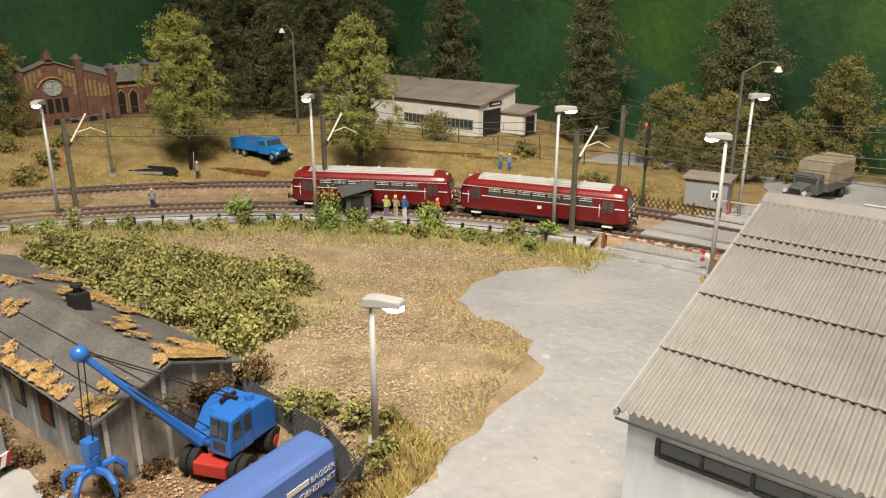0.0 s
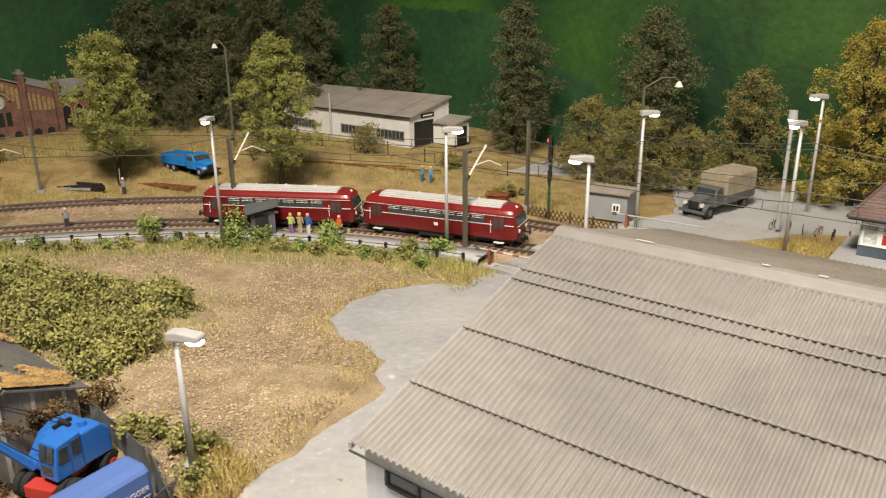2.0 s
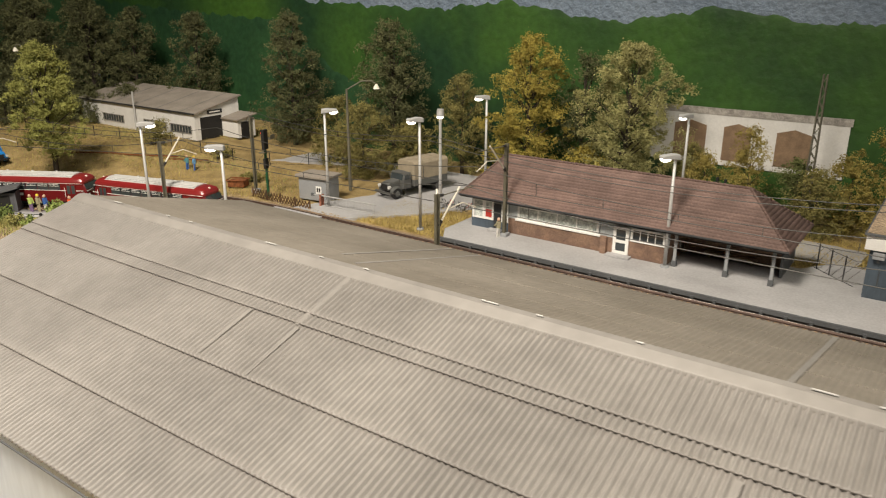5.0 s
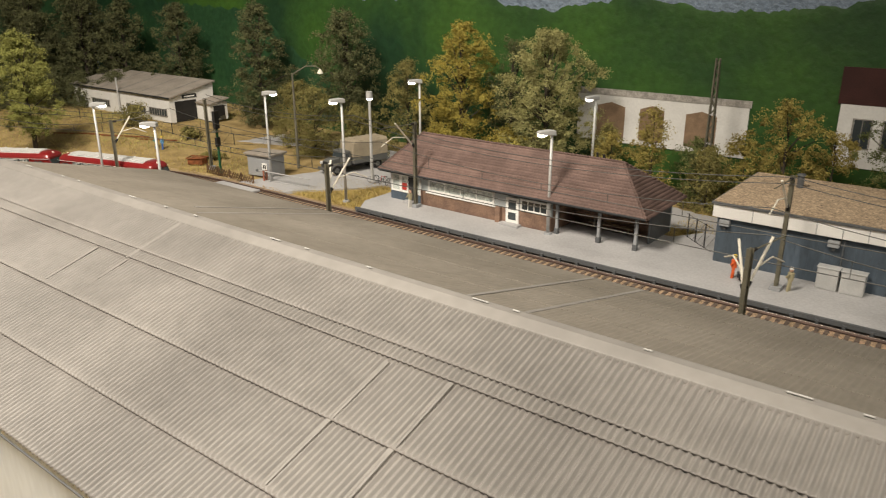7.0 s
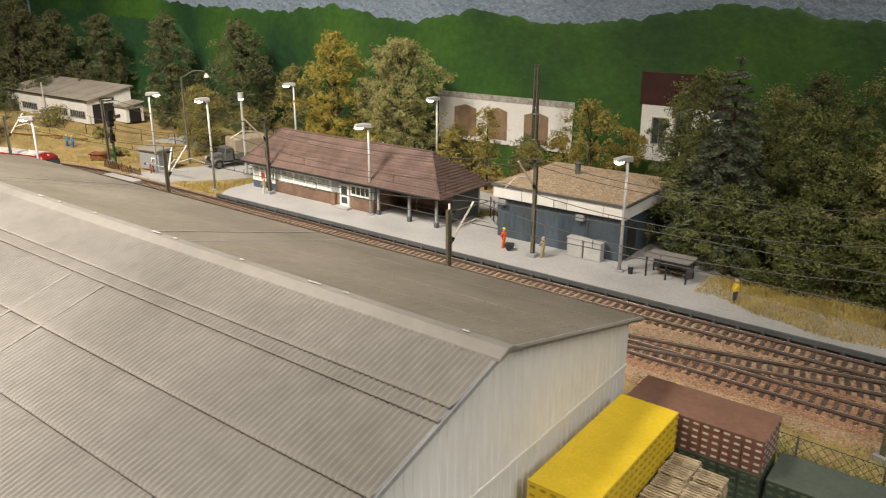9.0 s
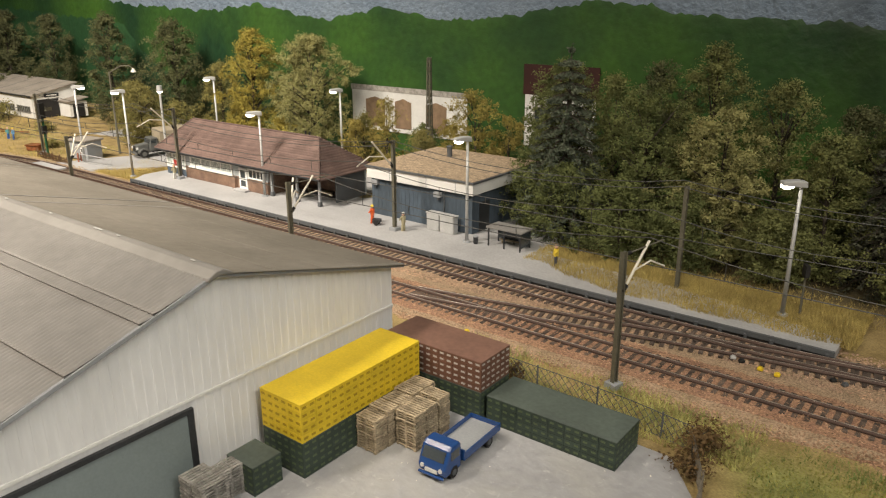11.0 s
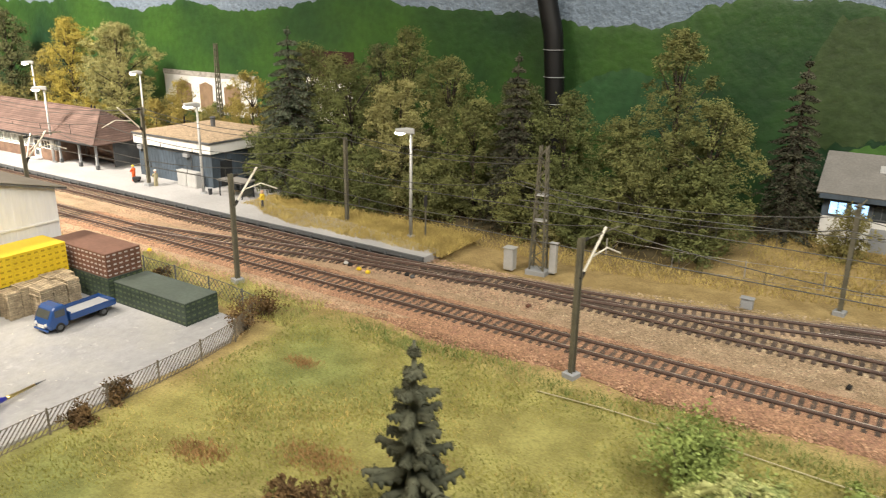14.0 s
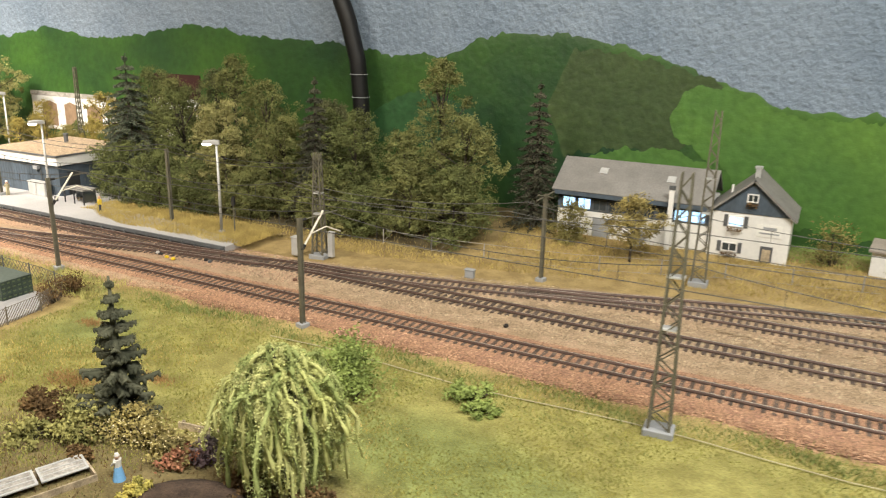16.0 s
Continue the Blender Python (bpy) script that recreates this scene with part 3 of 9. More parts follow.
def flow(pts, step=1.0):
    """A smooth line through a few points."""
    out = []
    p = [pts[0]] + list(pts) + [pts[-1]]
    for k in range(1, len(p) - 2):
        a, b, c, d = (np.array(q, float) for q in p[k - 1 : k + 3])
        n = max(1, int(np.linalg.norm(c - b) / step))
        for i in range(n):
            t = i / n
            out.append(tuple(0.5 * (2 * b + (c - a) * t + (2 * a - 5 * b + 4 * c - d) * t * t + (3 * b - a - 3 * c + d) * t**3)))
    out.append(tuple(pts[-1]))
    return out


def even(line, step):
    """Points and directions at even steps along a line."""
    p = np.array(line, float)
    d = np.r_[0, np.cumsum(np.linalg.norm(np.diff(p, axis=0), axis=1))]
    s = np.arange(step / 2, d[-1], step)
    q = np.c_[np.interp(s, d, p[:, 0]), np.interp(s, d, p[:, 1])]
    e = np.c_[np.interp(s + 0.05, d, p[:, 0]), np.interp(s + 0.05, d, p[:, 1])]
    f = np.c_[np.interp(s - 0.05, d, p[:, 0]), np.interp(s - 0.05, d, p[:, 1])]
    return q, np.arctan2(e[:, 1] - f[:, 1], e[:, 0] - f[:, 0])


def side(line, off):
    p = np.array(line, float)
    t = np.gradient(p, axis=0)
    t /= np.linalg.norm(t, axis=1)[:, None]
    return p + np.c_[-t[:, 1], t[:, 0]] * off


def ribbon(line, section):
    """A closed section of (offset, z) drawn along a line."""
    rows = [np.c_[side(line, o), np.full(len(line), z)] for o, z in section]
    n, k = len(line), len(section)
    v = np.concatenate(rows)
    i = np.arange(n - 1)
    f = [np.c_[i + a * n, i + 1 + a * n, i + 1 + b * n, i + b * n] for a, b in ((a, (a + 1) % k) for a in range(k))]
    return v, np.concatenate(f)


TIE_MESH = M().box(-0.15, 0.15, -1.5, 1.5, 0.14, TIE_TOP).mesh("sleeper", TIE)


def railway(name, line, label, single, z=0.0):
    """One track: two rails with bright heads, sleepers; those in the stretch single(x, y) are parts of their own."""
    t = thing(name, line[0][0], line[0][1], z, label=label, category="track", group="railway tracks", kind="structure")
    base = np.array([line[0][0], line[0][1], 0])
    for o in (-0.865, 0.865):
        v, f = ribbon(line, [(o - 0.095, TIE_TOP), (o + 0.095, TIE_TOP), (o + 0.04, TIE_TOP + 0.04), (o + 0.05, RAIL_TOP), (o - 0.05, RAIL_TOP), (o - 0.04, TIE_TOP + 0.04)])
        r = part("rail", np_mesh("rail", v - base, f, RAIL), None, t)
        v, f = ribbon(line, [(o - 0.042, RAIL_TOP - 0.01), (o + 0.042, RAIL_TOP - 0.01), (o + 0.042, RAIL_TOP + 0.008), (o - 0.042, RAIL_TOP + 0.008)])
        part("rail_head", np_mesh("rail_head", v - base, f, RAILTOP), None, r, "bright worn rail head")
    q, ang = even(line, 0.66)
    rest = M()
    count = 0
    for (x, y), a in zip(q, ang):
        if single(x, y) and count < 290:
            ob = part("sleeper", TIE_MESH, None, t)
            ob.matrix_basis = at(x - base[0], y - base[1], 0, math.degrees(a))
            count += 1
        else:
            rest.add([tuple(Matrix.Rotation(a, 3, "Z") @ Vector(p) + Vector((x - base[0], y - base[1], 0))) for p in
                      [(sx * 0.15, sy * 1.5, z) for z in (0.14, TIE_TOP) for sx, sy in ((-1, -1), (1, -1), (1, 1), (-1, 1))]],
                     [(4, 5, 6, 7), (0, 1, 5, 4), (1, 2, 6, 5), (2, 3, 7, 6), (3, 0, 4, 7)])
    if rest.v:
        ob = part("sleeper_row", rest, TIE, t)
        ob["kind"] = "stuff"


T1 = arc(-15, -6.4, 64, 186, 91, 1.0) + [(x, 57.6) for x in range(-15, 187)]
T2 = arc(-20, -3.3, 67.2, 184, 91, 1.0) + [(x, 63.9) for x in range(-20, 79)] + flow([(79, 63.9), (86, 64.5), (93, 65.1), (102, 65.1)]) + [(x, 65.1) for x in range(103, 187)]
T3 = flow([(91, 65.3), (100, 66.4), (110, 68.4), (118, 70.2), (126, 71.4), (136, 71.8), (186, 71.8)])
T4 = flow([(114, 69.6), (122, 71.9), (130, 74.2), (143, 77.2), (160, 79), (186, 80)])
TX = flow([(53, 57.9), (60, 59.2), (68, 60.9), (76, 62.6), (84, 63.9), (89, 64.6)])
railway("track", T1, "single main track with rusty rails on dark sleepers", lambda x, y: 60 < x < 150 or -45 < x < -15)
railway("track", T2, "platform track with rusty rails on dark sleepers", lambda x, y: 50 < x < 140 or -45 < x < -15)
railway("track", T3, "diverging siding track with rusty rails", lambda x, y: x < 150)
railway("track", T4, "outer siding track with rusty rails", lambda x, y: x < 150)
railway("track", TX, "turnout track linking the two main tracks", lambda x, y: True)


def bed(line, w0, w1, mt, label, top=BED, cut=None):
    line = [p for p in line if cut is None or cut(p[0])]
    v, f = ribbon(line, [(-w1, -0.25), (-w0, top), (0, top + 0.01), (w0, top), (w1, -0.25)])
    return tagged(part("ballast", np_mesh("ballast", v, f, mt, True), None), label, "ballast", kind="structure")


bed([(x, 60.6 + 2.2 * float(smooth(80, 120, x))) for x in range(40, 187)], 5.6, 7.2, BALLAST_TAN, "tan ballast bed under the station tracks", top=BED - 0.05)
bed(T1, 2.1, 4.2, BALLAST_RED, "reddish brown ballast bed", top=BED + 0.02, cut=lambda x: x > 44)
bed(T1, 2.0, 3.0, BALLAST_TAN, "tan ballast bed", cut=lambda x: x <= 45)
bed(T2, 2.0, 3.0, BALLAST_TAN, "tan ballast bed", cut=lambda x: x <= 52)
bed(T3, 2.0, 3.4, BALLAST_TAN, "tan ballast bed", top=BED + 0.01)
bed(T4, 2.0, 3.4, BALLAST_TAN, "tan ballast bed", top=BED + 0.005)
bed([(x, 60.8) for x in range(-34, 42)], 2.6, 3.4, BALLAST_TAN, "tan gravel between the tracks", top=BED - 0.06)

# ---------------------------------------------------------------- station platform
PLAT = 0.95


def platform():
    t = thing("platform", 38, 67.5, 0, label="long grey station platform with a dark edge of posts and boards", category="platform", kind="structure")
    part("paving", M().prism([(-38.5, -1.9), (45, -1.9), (45, 0.6), (38, 2.2), (31, 3.4), (20, 4.2), (17.5, 12), (-6, 12), (-8, 9), (-40, 9), (-40, 0.5)], 0.2, PLAT), PAVING, t, bevel=0.05)
    part("kerb", M().box(-39, 45, -2.15, -1.9, 0.62, PLAT + 0.02), GREY_DARK, t)
    post = M().box(-0.11, 0.11, -0.09, 0.09, 0.05, 0.80).mesh("edge_post", GREY_DARK)
    for k in range(48):
        ob = part("edge_post", post, None, t)
        ob.matrix_basis = at(-38.6 + k * 1.77, -2.24)
    part("edge_board", M().box(-39, 45, -2.02, -1.92, 0.05, 0.6), DARK, t)


platform()


def path_platform():
    """The narrow platform that follows the curve, with its row of posts."""
    line = arc(-15, -6.4, 60.4, 100, 176, 1.0)
    v, f = ribbon(line, [(-1.25, 0.0), (-1.25, 0.55), (1.25, 0.55), (1.25, 0.0)])
    t = thing("platform", 0, 0, 0, label="narrow grey platform along the curved track", category="platform", kind="structure")
    part("paving", np_mesh("paving", v, f, PAVING), None, t)
    q, ang = even(side(line, 1.55), 2.45)
    post = M().box(-0.11, 0.11, -0.11, 0.11, -0.2, 1.05).mesh("fence_post", BLACK)
    fence = thing("post_fence", q[0][0], q[0][1], 0, label="row of dark wooden posts with a thin rail", category="fence")
    for (x, y), a in zip(q, ang):
        ob = part("fence_post", post, None, fence)
        ob.matrix_basis = at(x - q[0][0], y - q[0][1], 0, math.degrees(a))
    part("fence_rail", M().tube([(x - q[0][0], y - q[0][1], 0.9) for x, y in q], 0.035, 5), BLACK, fence)


path_platform()

# ---------------------------------------------------------------- the great hall
RX0, RX1, RYN, RYR, RYF, ZE, ZR = -7.4, 61.0, 19.5, 33.8, 47.3, 6.6, 11.0
ZF = 7.6


def hall():
    t = thing("storage_hall", 26, 33.8, 0, label="long grey storage hall with a corrugated sheet roof", category="hall")
    ox, oy = 26, 33.8
    x0, x1, y0, y1 = -7.15 - ox, 60.6 - ox, 19.95 - oy, 46.6 - oy
    gable = [(y0, -0.2), (y1, -0.2), (y1, ZF - 0.1), (0, ZR - 0.35), (y0, ZE - 0.1)]
    part("gable_wall", M().extrude_x(gable, x1 - 0.5, x1), HALL_WHITE, t, "white gable wall of fine vertical boards")
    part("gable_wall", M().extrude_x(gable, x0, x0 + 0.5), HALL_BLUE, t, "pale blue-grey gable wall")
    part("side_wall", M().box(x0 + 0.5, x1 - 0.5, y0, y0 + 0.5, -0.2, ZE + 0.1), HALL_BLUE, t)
    part("side_wall", M().box(x0 + 0.5, x1 - 0.5, y1 - 0.5, y1, -0.2, ZF + 0.1), HALL_WHITE, t)
    # vertical board joints on both gables, horizontal band on the white one
    for xx, sgn in ((x1, 1), (x0, -1)):
        ribs = M()
        for k in range(52):
            yy = y0 + 0.25 + k * 0.5
            ez = ZF if yy > 0 else ZE
            top = ez - 0.15 + (ZR - ez - 0.3) * (1 - abs(yy) / (y1 if yy > 0 else -y0))
            ribs.box(min(xx, xx + sgn * 0.03), max(xx, xx + sgn * 0.03), yy - 0.06, yy + 0.06, -0.1, top)
        part("board_joints", ribs, HALL_WHITE if sgn > 0 else HALL_BLUE, t)
    part("band", M().box(x1 + 0.03, x1 + 0.10, y0, y1, 4.9, 5.08), WHITE, t, bevel=0.02)
    # sliding gate in the white gable
    gate = part("sliding_gate", M().box(x1 + 0.03, x1 + 0.12, -12.4, -2.3, 0.1, 4.35), GREYDOOR, t, "grey-green sliding gate")
    part("gate_frame", M().box(x1 + 0.03, x1 + 0.22, -2.3, -1.98, 0.05, 4.6).box(x1 + 0.03, x1 + 0.22, -12.75, -12.4, 0.05, 4.6).box(x1 + 0.03, x1 + 0.22, -12.4, -2.3, 4.35, 4.6), DARK, gate, "dark gate frame")
    # band of windows below the eave of the long side
    for k in range(4):
        xx = x0 + 1.1 + k * 3.0
        w = part("window", M().box(xx, xx + 2.9, y0 - 0.04, y0 + 0.1, 5.3, 5.8), GLASS, t, "dark narrow window below the eave")
        part("window_frame", M().box(xx - 0.07, xx + 0.07, y0 - 0.12, y0 - 0.03, 5.25, 5.85).box(xx + 1.4, xx + 1.5, y0 - 0.1, y0 - 0.03, 5.3, 5.8).box(xx + 0.07, xx + 2.93, y0 - 0.14, y0 - 0.03, 5.22, 5.3), DARK, w)
    part("gutter", M().rod((RX0 - ox, RYN - oy - 0.05, ZE - 0.25), (RX1 - ox, RYN - oy - 0.05, ZE - 0.12), 0.05), GREY_DARK, t, smooth=True)
    # corrugated sheets: four lapping courses on each slope
    per = 0.285
    courses = [0.0, 0.225, 0.46, 0.705, 0.755, 1.0]
    cuts = [RX0, 17.1, 39.4, RX1]
    for near in (True, False):
        ye, ze = (RYN, ZE) if near else (RYF, ZF)
        for c in range(5 if near else 1):
            for k in range(3):
                a, b = cuts[k], cuts[k + 1]
                if k == 2 and not near:
                    b = RX1 + 0.2
                xs = np.arange(a, b + 0.01, per / 8)
                s0, s1 = courses[c], min(courses[c + 1] + 0.01, 1.0) if near else 1.0
                e_ = min(0.03, 0.3 * (s1 - s0))
                ss = np.array([s0, s0 + 0.3 * e_, s0 + e_, s1 - e_, s1 - 0.2 * e_, s1])
                dz = (0.085 if near else 0.03) * np.sin(xs / per * 2 * np.pi)
                rows = []
                for s, rib, lip in zip(ss, (0.0 if c else 1.0, 0.5, 1.0, 1.0, 0.6, 0.3), (0.06 if c else 0.0, 0.03 if c else 0.0, 0, 0, 0, 0)):
                    lift = (0.06 + lip if near else 0.0) * (1 - (s - s0) / (s1 - s0)) + 0.02
                    rows.append(np.c_[xs - ox, np.full(len(xs), ye + (RYR - ye) * s - oy), ze + (ZR - ze) * s + lift + dz * rib])
                n = len(xs)
                top = np.concatenate(rows)
                low = top - np.array([0, 0, 0.03])
                low[:n, 2] -= 0.06 if c else 0.0
                v = np.concatenate([top, low])
                i = np.arange(n - 1)
                f = []
                for r in range(5):
                    q = np.c_[i + r * n, i + 1 + r * n, i + 1 + (r + 1) * n, i + (r + 1) * n]
                    f += [q, q[:, ::-1] + 6 * n]
                f.append(np.c_[i, i + 6 * n, i + 1 + 6 * n, i + 1])
                f = np.concatenate(f)
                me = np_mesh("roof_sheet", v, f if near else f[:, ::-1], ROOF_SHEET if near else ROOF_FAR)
                lap_tone = me.color_attributes.new("lap_tone", "FLOAT_COLOR", "POINT")
                lap_dark = np.repeat([0.5 if c else 0.2, 0.1, 0.0, 0.0, 0.7 if near else 0.0, 0.8 if near else 0.0], n)
                lap_dark = np.tile(lap_dark, 2)[:, None] * np.ones(4)
                lap_tone.data.foreach_set("color", lap_dark.astype(np.float32).ravel())
                part("roof_sheet", me, None, t)
    for s in (0.25, 0.5, 0.75):
        y, z = RYF + (RYR - RYF) * s - oy, ZF + (ZR - ZF) * s + 0.03
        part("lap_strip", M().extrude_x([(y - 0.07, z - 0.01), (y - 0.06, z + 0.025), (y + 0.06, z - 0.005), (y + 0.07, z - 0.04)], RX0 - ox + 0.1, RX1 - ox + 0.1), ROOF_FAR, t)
    cap = part("ridge_cap", M().extrude_x([(-0.75, ZR - 0.27), (-0.7, ZR - 0.10), (-0.2, ZR + 0.14), (0.2, ZR + 0.14), (0.7, ZR - 0.10), (0.75, ZR - 0.24), (0, ZR - 0.1)], RX0 - ox - 0.1, RX1 - ox + 0.25), ROOF_SHEET, t, "smooth folded ridge cap", bevel=0.05)
    for k in range(15):
        x = RX0 + 4.0 + k * 4.4 + 1.3 * math.sin(k * 2.3)
        part("cap_clip", M().box(x - ox - 0.16, x - ox + 0.16 + 0.5 * (k % 3 == 0), -0.03, 0.03, ZR + 0.20, ZR + 0.235), SILVER, cap, "shiny strap")
    for ye, ze in ((RYN, ZE), (RYF, ZF)):
        for xx in (RX0, RX1):
            b = M()
            b.extrude_x([(ye - oy, ze - 0.2), (ye - oy, ze + 0.02), (0, ZR), (0, ZR - 0.22)], xx - ox - 0.1, xx - ox + 0.06)
            part("verge_board", b, GREY, t)
    # flat cover strips where sheets were patched
    def strip_on(x, s0, s1, w, near=True):
        ye, ze = (RYN, ZE) if near else (RYF, ZF)
        q = []
        for s in (s0, s1):
            for dx in (-w / 2, w / 2):
                q.append((x + dx - ox, ye + (RYR - ye) * s - oy, ze + (ZR - ze) * s + (0.10 if near else 0.06)))
        part("cover_strip", M().add(q + [(a, b, c - 0.12) for a, b, c in q], [(0, 1, 3, 2), (4, 6, 7, 5), (0, 4, 5, 1), (1, 5, 7, 3), (3, 7, 6, 2), (2, 6, 4, 0)]), ROOF_SHEET, t)

    for x, s0, s1, near in ((14.0, 0.48, 0.70, True), (17.0, 0.70, 0.97, True), (17.2, 0.47, 0.69, True), (36.3, 0.24, 0.69, True), (39.4, 0.22, 0.70, True), (13.4, 0.02, 0.8, False), (15.6, 0.02, 0.9, False), (36.5, 0.02, 0.94, False), (39.5, 0.02, 0.94, False)):
        strip_on(x, s0, s1, 0.24, near)


hall()
# ---------------------------------------------------------------- trees, bushes


def leaves(points, size, rng, squash=1.0, normals=None):
    """Small four-cornered leaves at points, turned at random or roughly square to the given normals. Arrays of vertices and faces."""
    n = len(points)
    if normals is None:
        a = rng.randn(n, 3)
        a[:, 2] *= squash
    else:
        a = np.cross(normals + rng.randn(n, 3) * 0.8, rng.randn(n, 3))
    a /= np.linalg.norm(a, axis=1)[:, None]
    b = np.cross(a, rng.randn(n, 3) if normals is None else normals + rng.randn(n, 3) * 0.8)
    b /= np.linalg.norm(b, axis=1)[:, None]
    s = (size * (0.6 + 0.8 * rng.rand(n)))[:, None]
    p = np.asarray(points)
    v = np.stack([p - a * s, p - b * s * 0.55, p + a * s, p + b * s * 0.55], 1).reshape(-1, 3)
    return v, np.arange(4 * n).reshape(-1, 4)


def tufts(centres, radii, per, rng, flat=0.85):
    """Points in small uneven tufts that sit on the skin of larger clumps, with the outward direction at each."""
    n, k = len(centres), 9
    d = rng.randn(n, k, 3)
    d[..., 2] += 0.2
    d /= np.linalg.norm(d, axis=2)[..., None]
    r = np.asarray(radii)[:, None, None]
    seat = d * r * (0.5 + 0.5 * rng.rand(n, k, 1))
    pick = rng.randint(0, k, (n, per))
    q = np.take_along_axis(seat, pick[..., None], 1)
    o = np.take_along_axis(d, pick[..., None], 1)
    q = q + rng.randn(n, per, 3) * r * (0.13 + 0.13 * rng.rand(n, per, 1))
    q[..., 2] *= flat
    return (np.asarray(centres)[:, None] + q).reshape(-1, 3), o.reshape(-1, 3)


def clumps(centres, radii, per, rng, flat=0.8):
    """Points thrown over many small clumps, denser towards their upper skin."""
    out = []
    for c, r in zip(centres, radii):
        d = rng.randn(per, 3)
        d /= np.linalg.norm(d, axis=1)[:, None]
        q = d * (r * (0.45 + 0.6 * rng.rand(per, 1) ** 0.8)) * (1 + 0.25 * np.sin(7 * d[:, :1] + 5 * d[:, 1:2] + c[0] * 3))
        q[:, 2] *= flat
        out.append(c + q)
    return np.concatenate(out)


def crown_centres(rng, n, w, z0, z1, shape):
    """Clump centres in a crown: shape gives the half width over the relative height."""
    out = []
    while len(out) < n:
        h = rng.rand()
        r = w * np.interp(h, [s[0] for s in shape], [s[1] for s in shape])
        a, q = rng.rand() * 2 * math.pi, rng.rand() ** 0.5
        lump = 1 + 0.22 * math.sin(3 * a + 9 * h) + 0.15 * math.sin(5 * a - 13 * h)
        out.append((math.cos(a) * r * q * lump, math.sin(a) * r * q * lump, z0 + h * (z1 - z0)))
    return np.array(out)


ROUND = [(0, 0.45), (0.15, 0.85), (0.4, 1.0), (0.7, 0.85), (0.9, 0.5), (1, 0.15)]
TALL = [(0, 0.55), (0.2, 0.95), (0.5, 0.9), (0.75, 0.7), (0.92, 0.42), (1, 0.12)]


def tree(x, y, h, w, mt, label, shape=TALL, trunk=0.25, seed=1, n=90, per=70, leaf=0.115, rad=1.05, z=None, category="tree", group="", name="tree"):
    rng = np.random.RandomState(seed)
    per = int(per * (1.35 if mt in (LEAF_GOLD, LEAF_PALE, LEAF_YELLOWGREEN) else 0.95))
    n, per, rad = int(n * 1.3), int(per * 1.65), rad * 0.90
    z = zl(x, y) - 0.1 if z is None else z
    t = thing(name, x, y, z, rng.rand() * 360, label=label, category=category, group=group)
    m = M()
    r = 0.035 * h * 0.62
    m.tube([(0, 0, -0.2), (0.1, 0.05, h * 0.25), (-0.1, 0.1, h * 0.55), (0.05, 0, h * 0.85)], [r, r * 0.72, r * 0.42, r * 0.12], 8)
    cs = crown_centres(rng, n, w, h * trunk, h * 0.97, shape)
    for c in cs[::6]:
        zz = max(h * 0.15, c[2] * 0.72)
        m.tube([(0, 0, zz), (c[0] * 0.5, c[1] * 0.5, (zz + c[2]) / 2 + 0.1), tuple(c)], [r * 0.32, r * 0.2, r * 0.07], 5)
    part("trunk", m, BARK, t, smooth=True)
    rr = rad * (0.5 + 0.65 * rng.rand(n))
    pts, out = tufts(cs, rr, per, rng)
    v, f = leaves(pts, leaf * 0.9, rng, normals=out)
    part("crown", np_mesh("crown", v, f, mt), None, t)
    return t


def bush(x, y, h, w, mt, label, seed=1, n=16, per=60, leaf=0.13, z=None, group="", name="bush", sy=1.0, rz=0.0):
    rng = np.random.RandomState(seed)
    z = zl(x, y) - 0.05 if z is None else z
    t = thing(name, x, y, z, rz, label=label, category="bush", group=group)
    n, per = int(n * 1.5), int(per * 0.7)
    cs = np.c_[rng.randn(n) * w * 0.42, rng.randn(n) * w * 0.42 * sy, np.abs(rng.rand(n)) * h * 0.72 + h * 0.12]
    k = np.exp(-(cs[:, 0] ** 2 + (cs[:, 1] / sy) ** 2) / (1.4 * w * w))
    cs[:, 2] *= 0.45 + 0.55 * k
    m = M()
    for c in cs[::3]:
        m.tube([(c[0] * 0.3, c[1] * 0.3, -0.1), (c[0] * 0.7, c[1] * 0.7, c[2] * 0.6), tuple(c)], [0.07, 0.05, 0.02], 5)
    part("woody_stem", m, BARK, t)
    rr = h * 0.30 * (0.6 + 0.7 * rng.rand(n))
    pts = clumps(cs, rr, per, rng)
    pts[:, 2] = np.maximum(pts[:, 2], 0.03)
    v, f = leaves(pts, leaf, rng)
    part("foliage", np_mesh("foliage", v, f, mt), None, t)
    return t


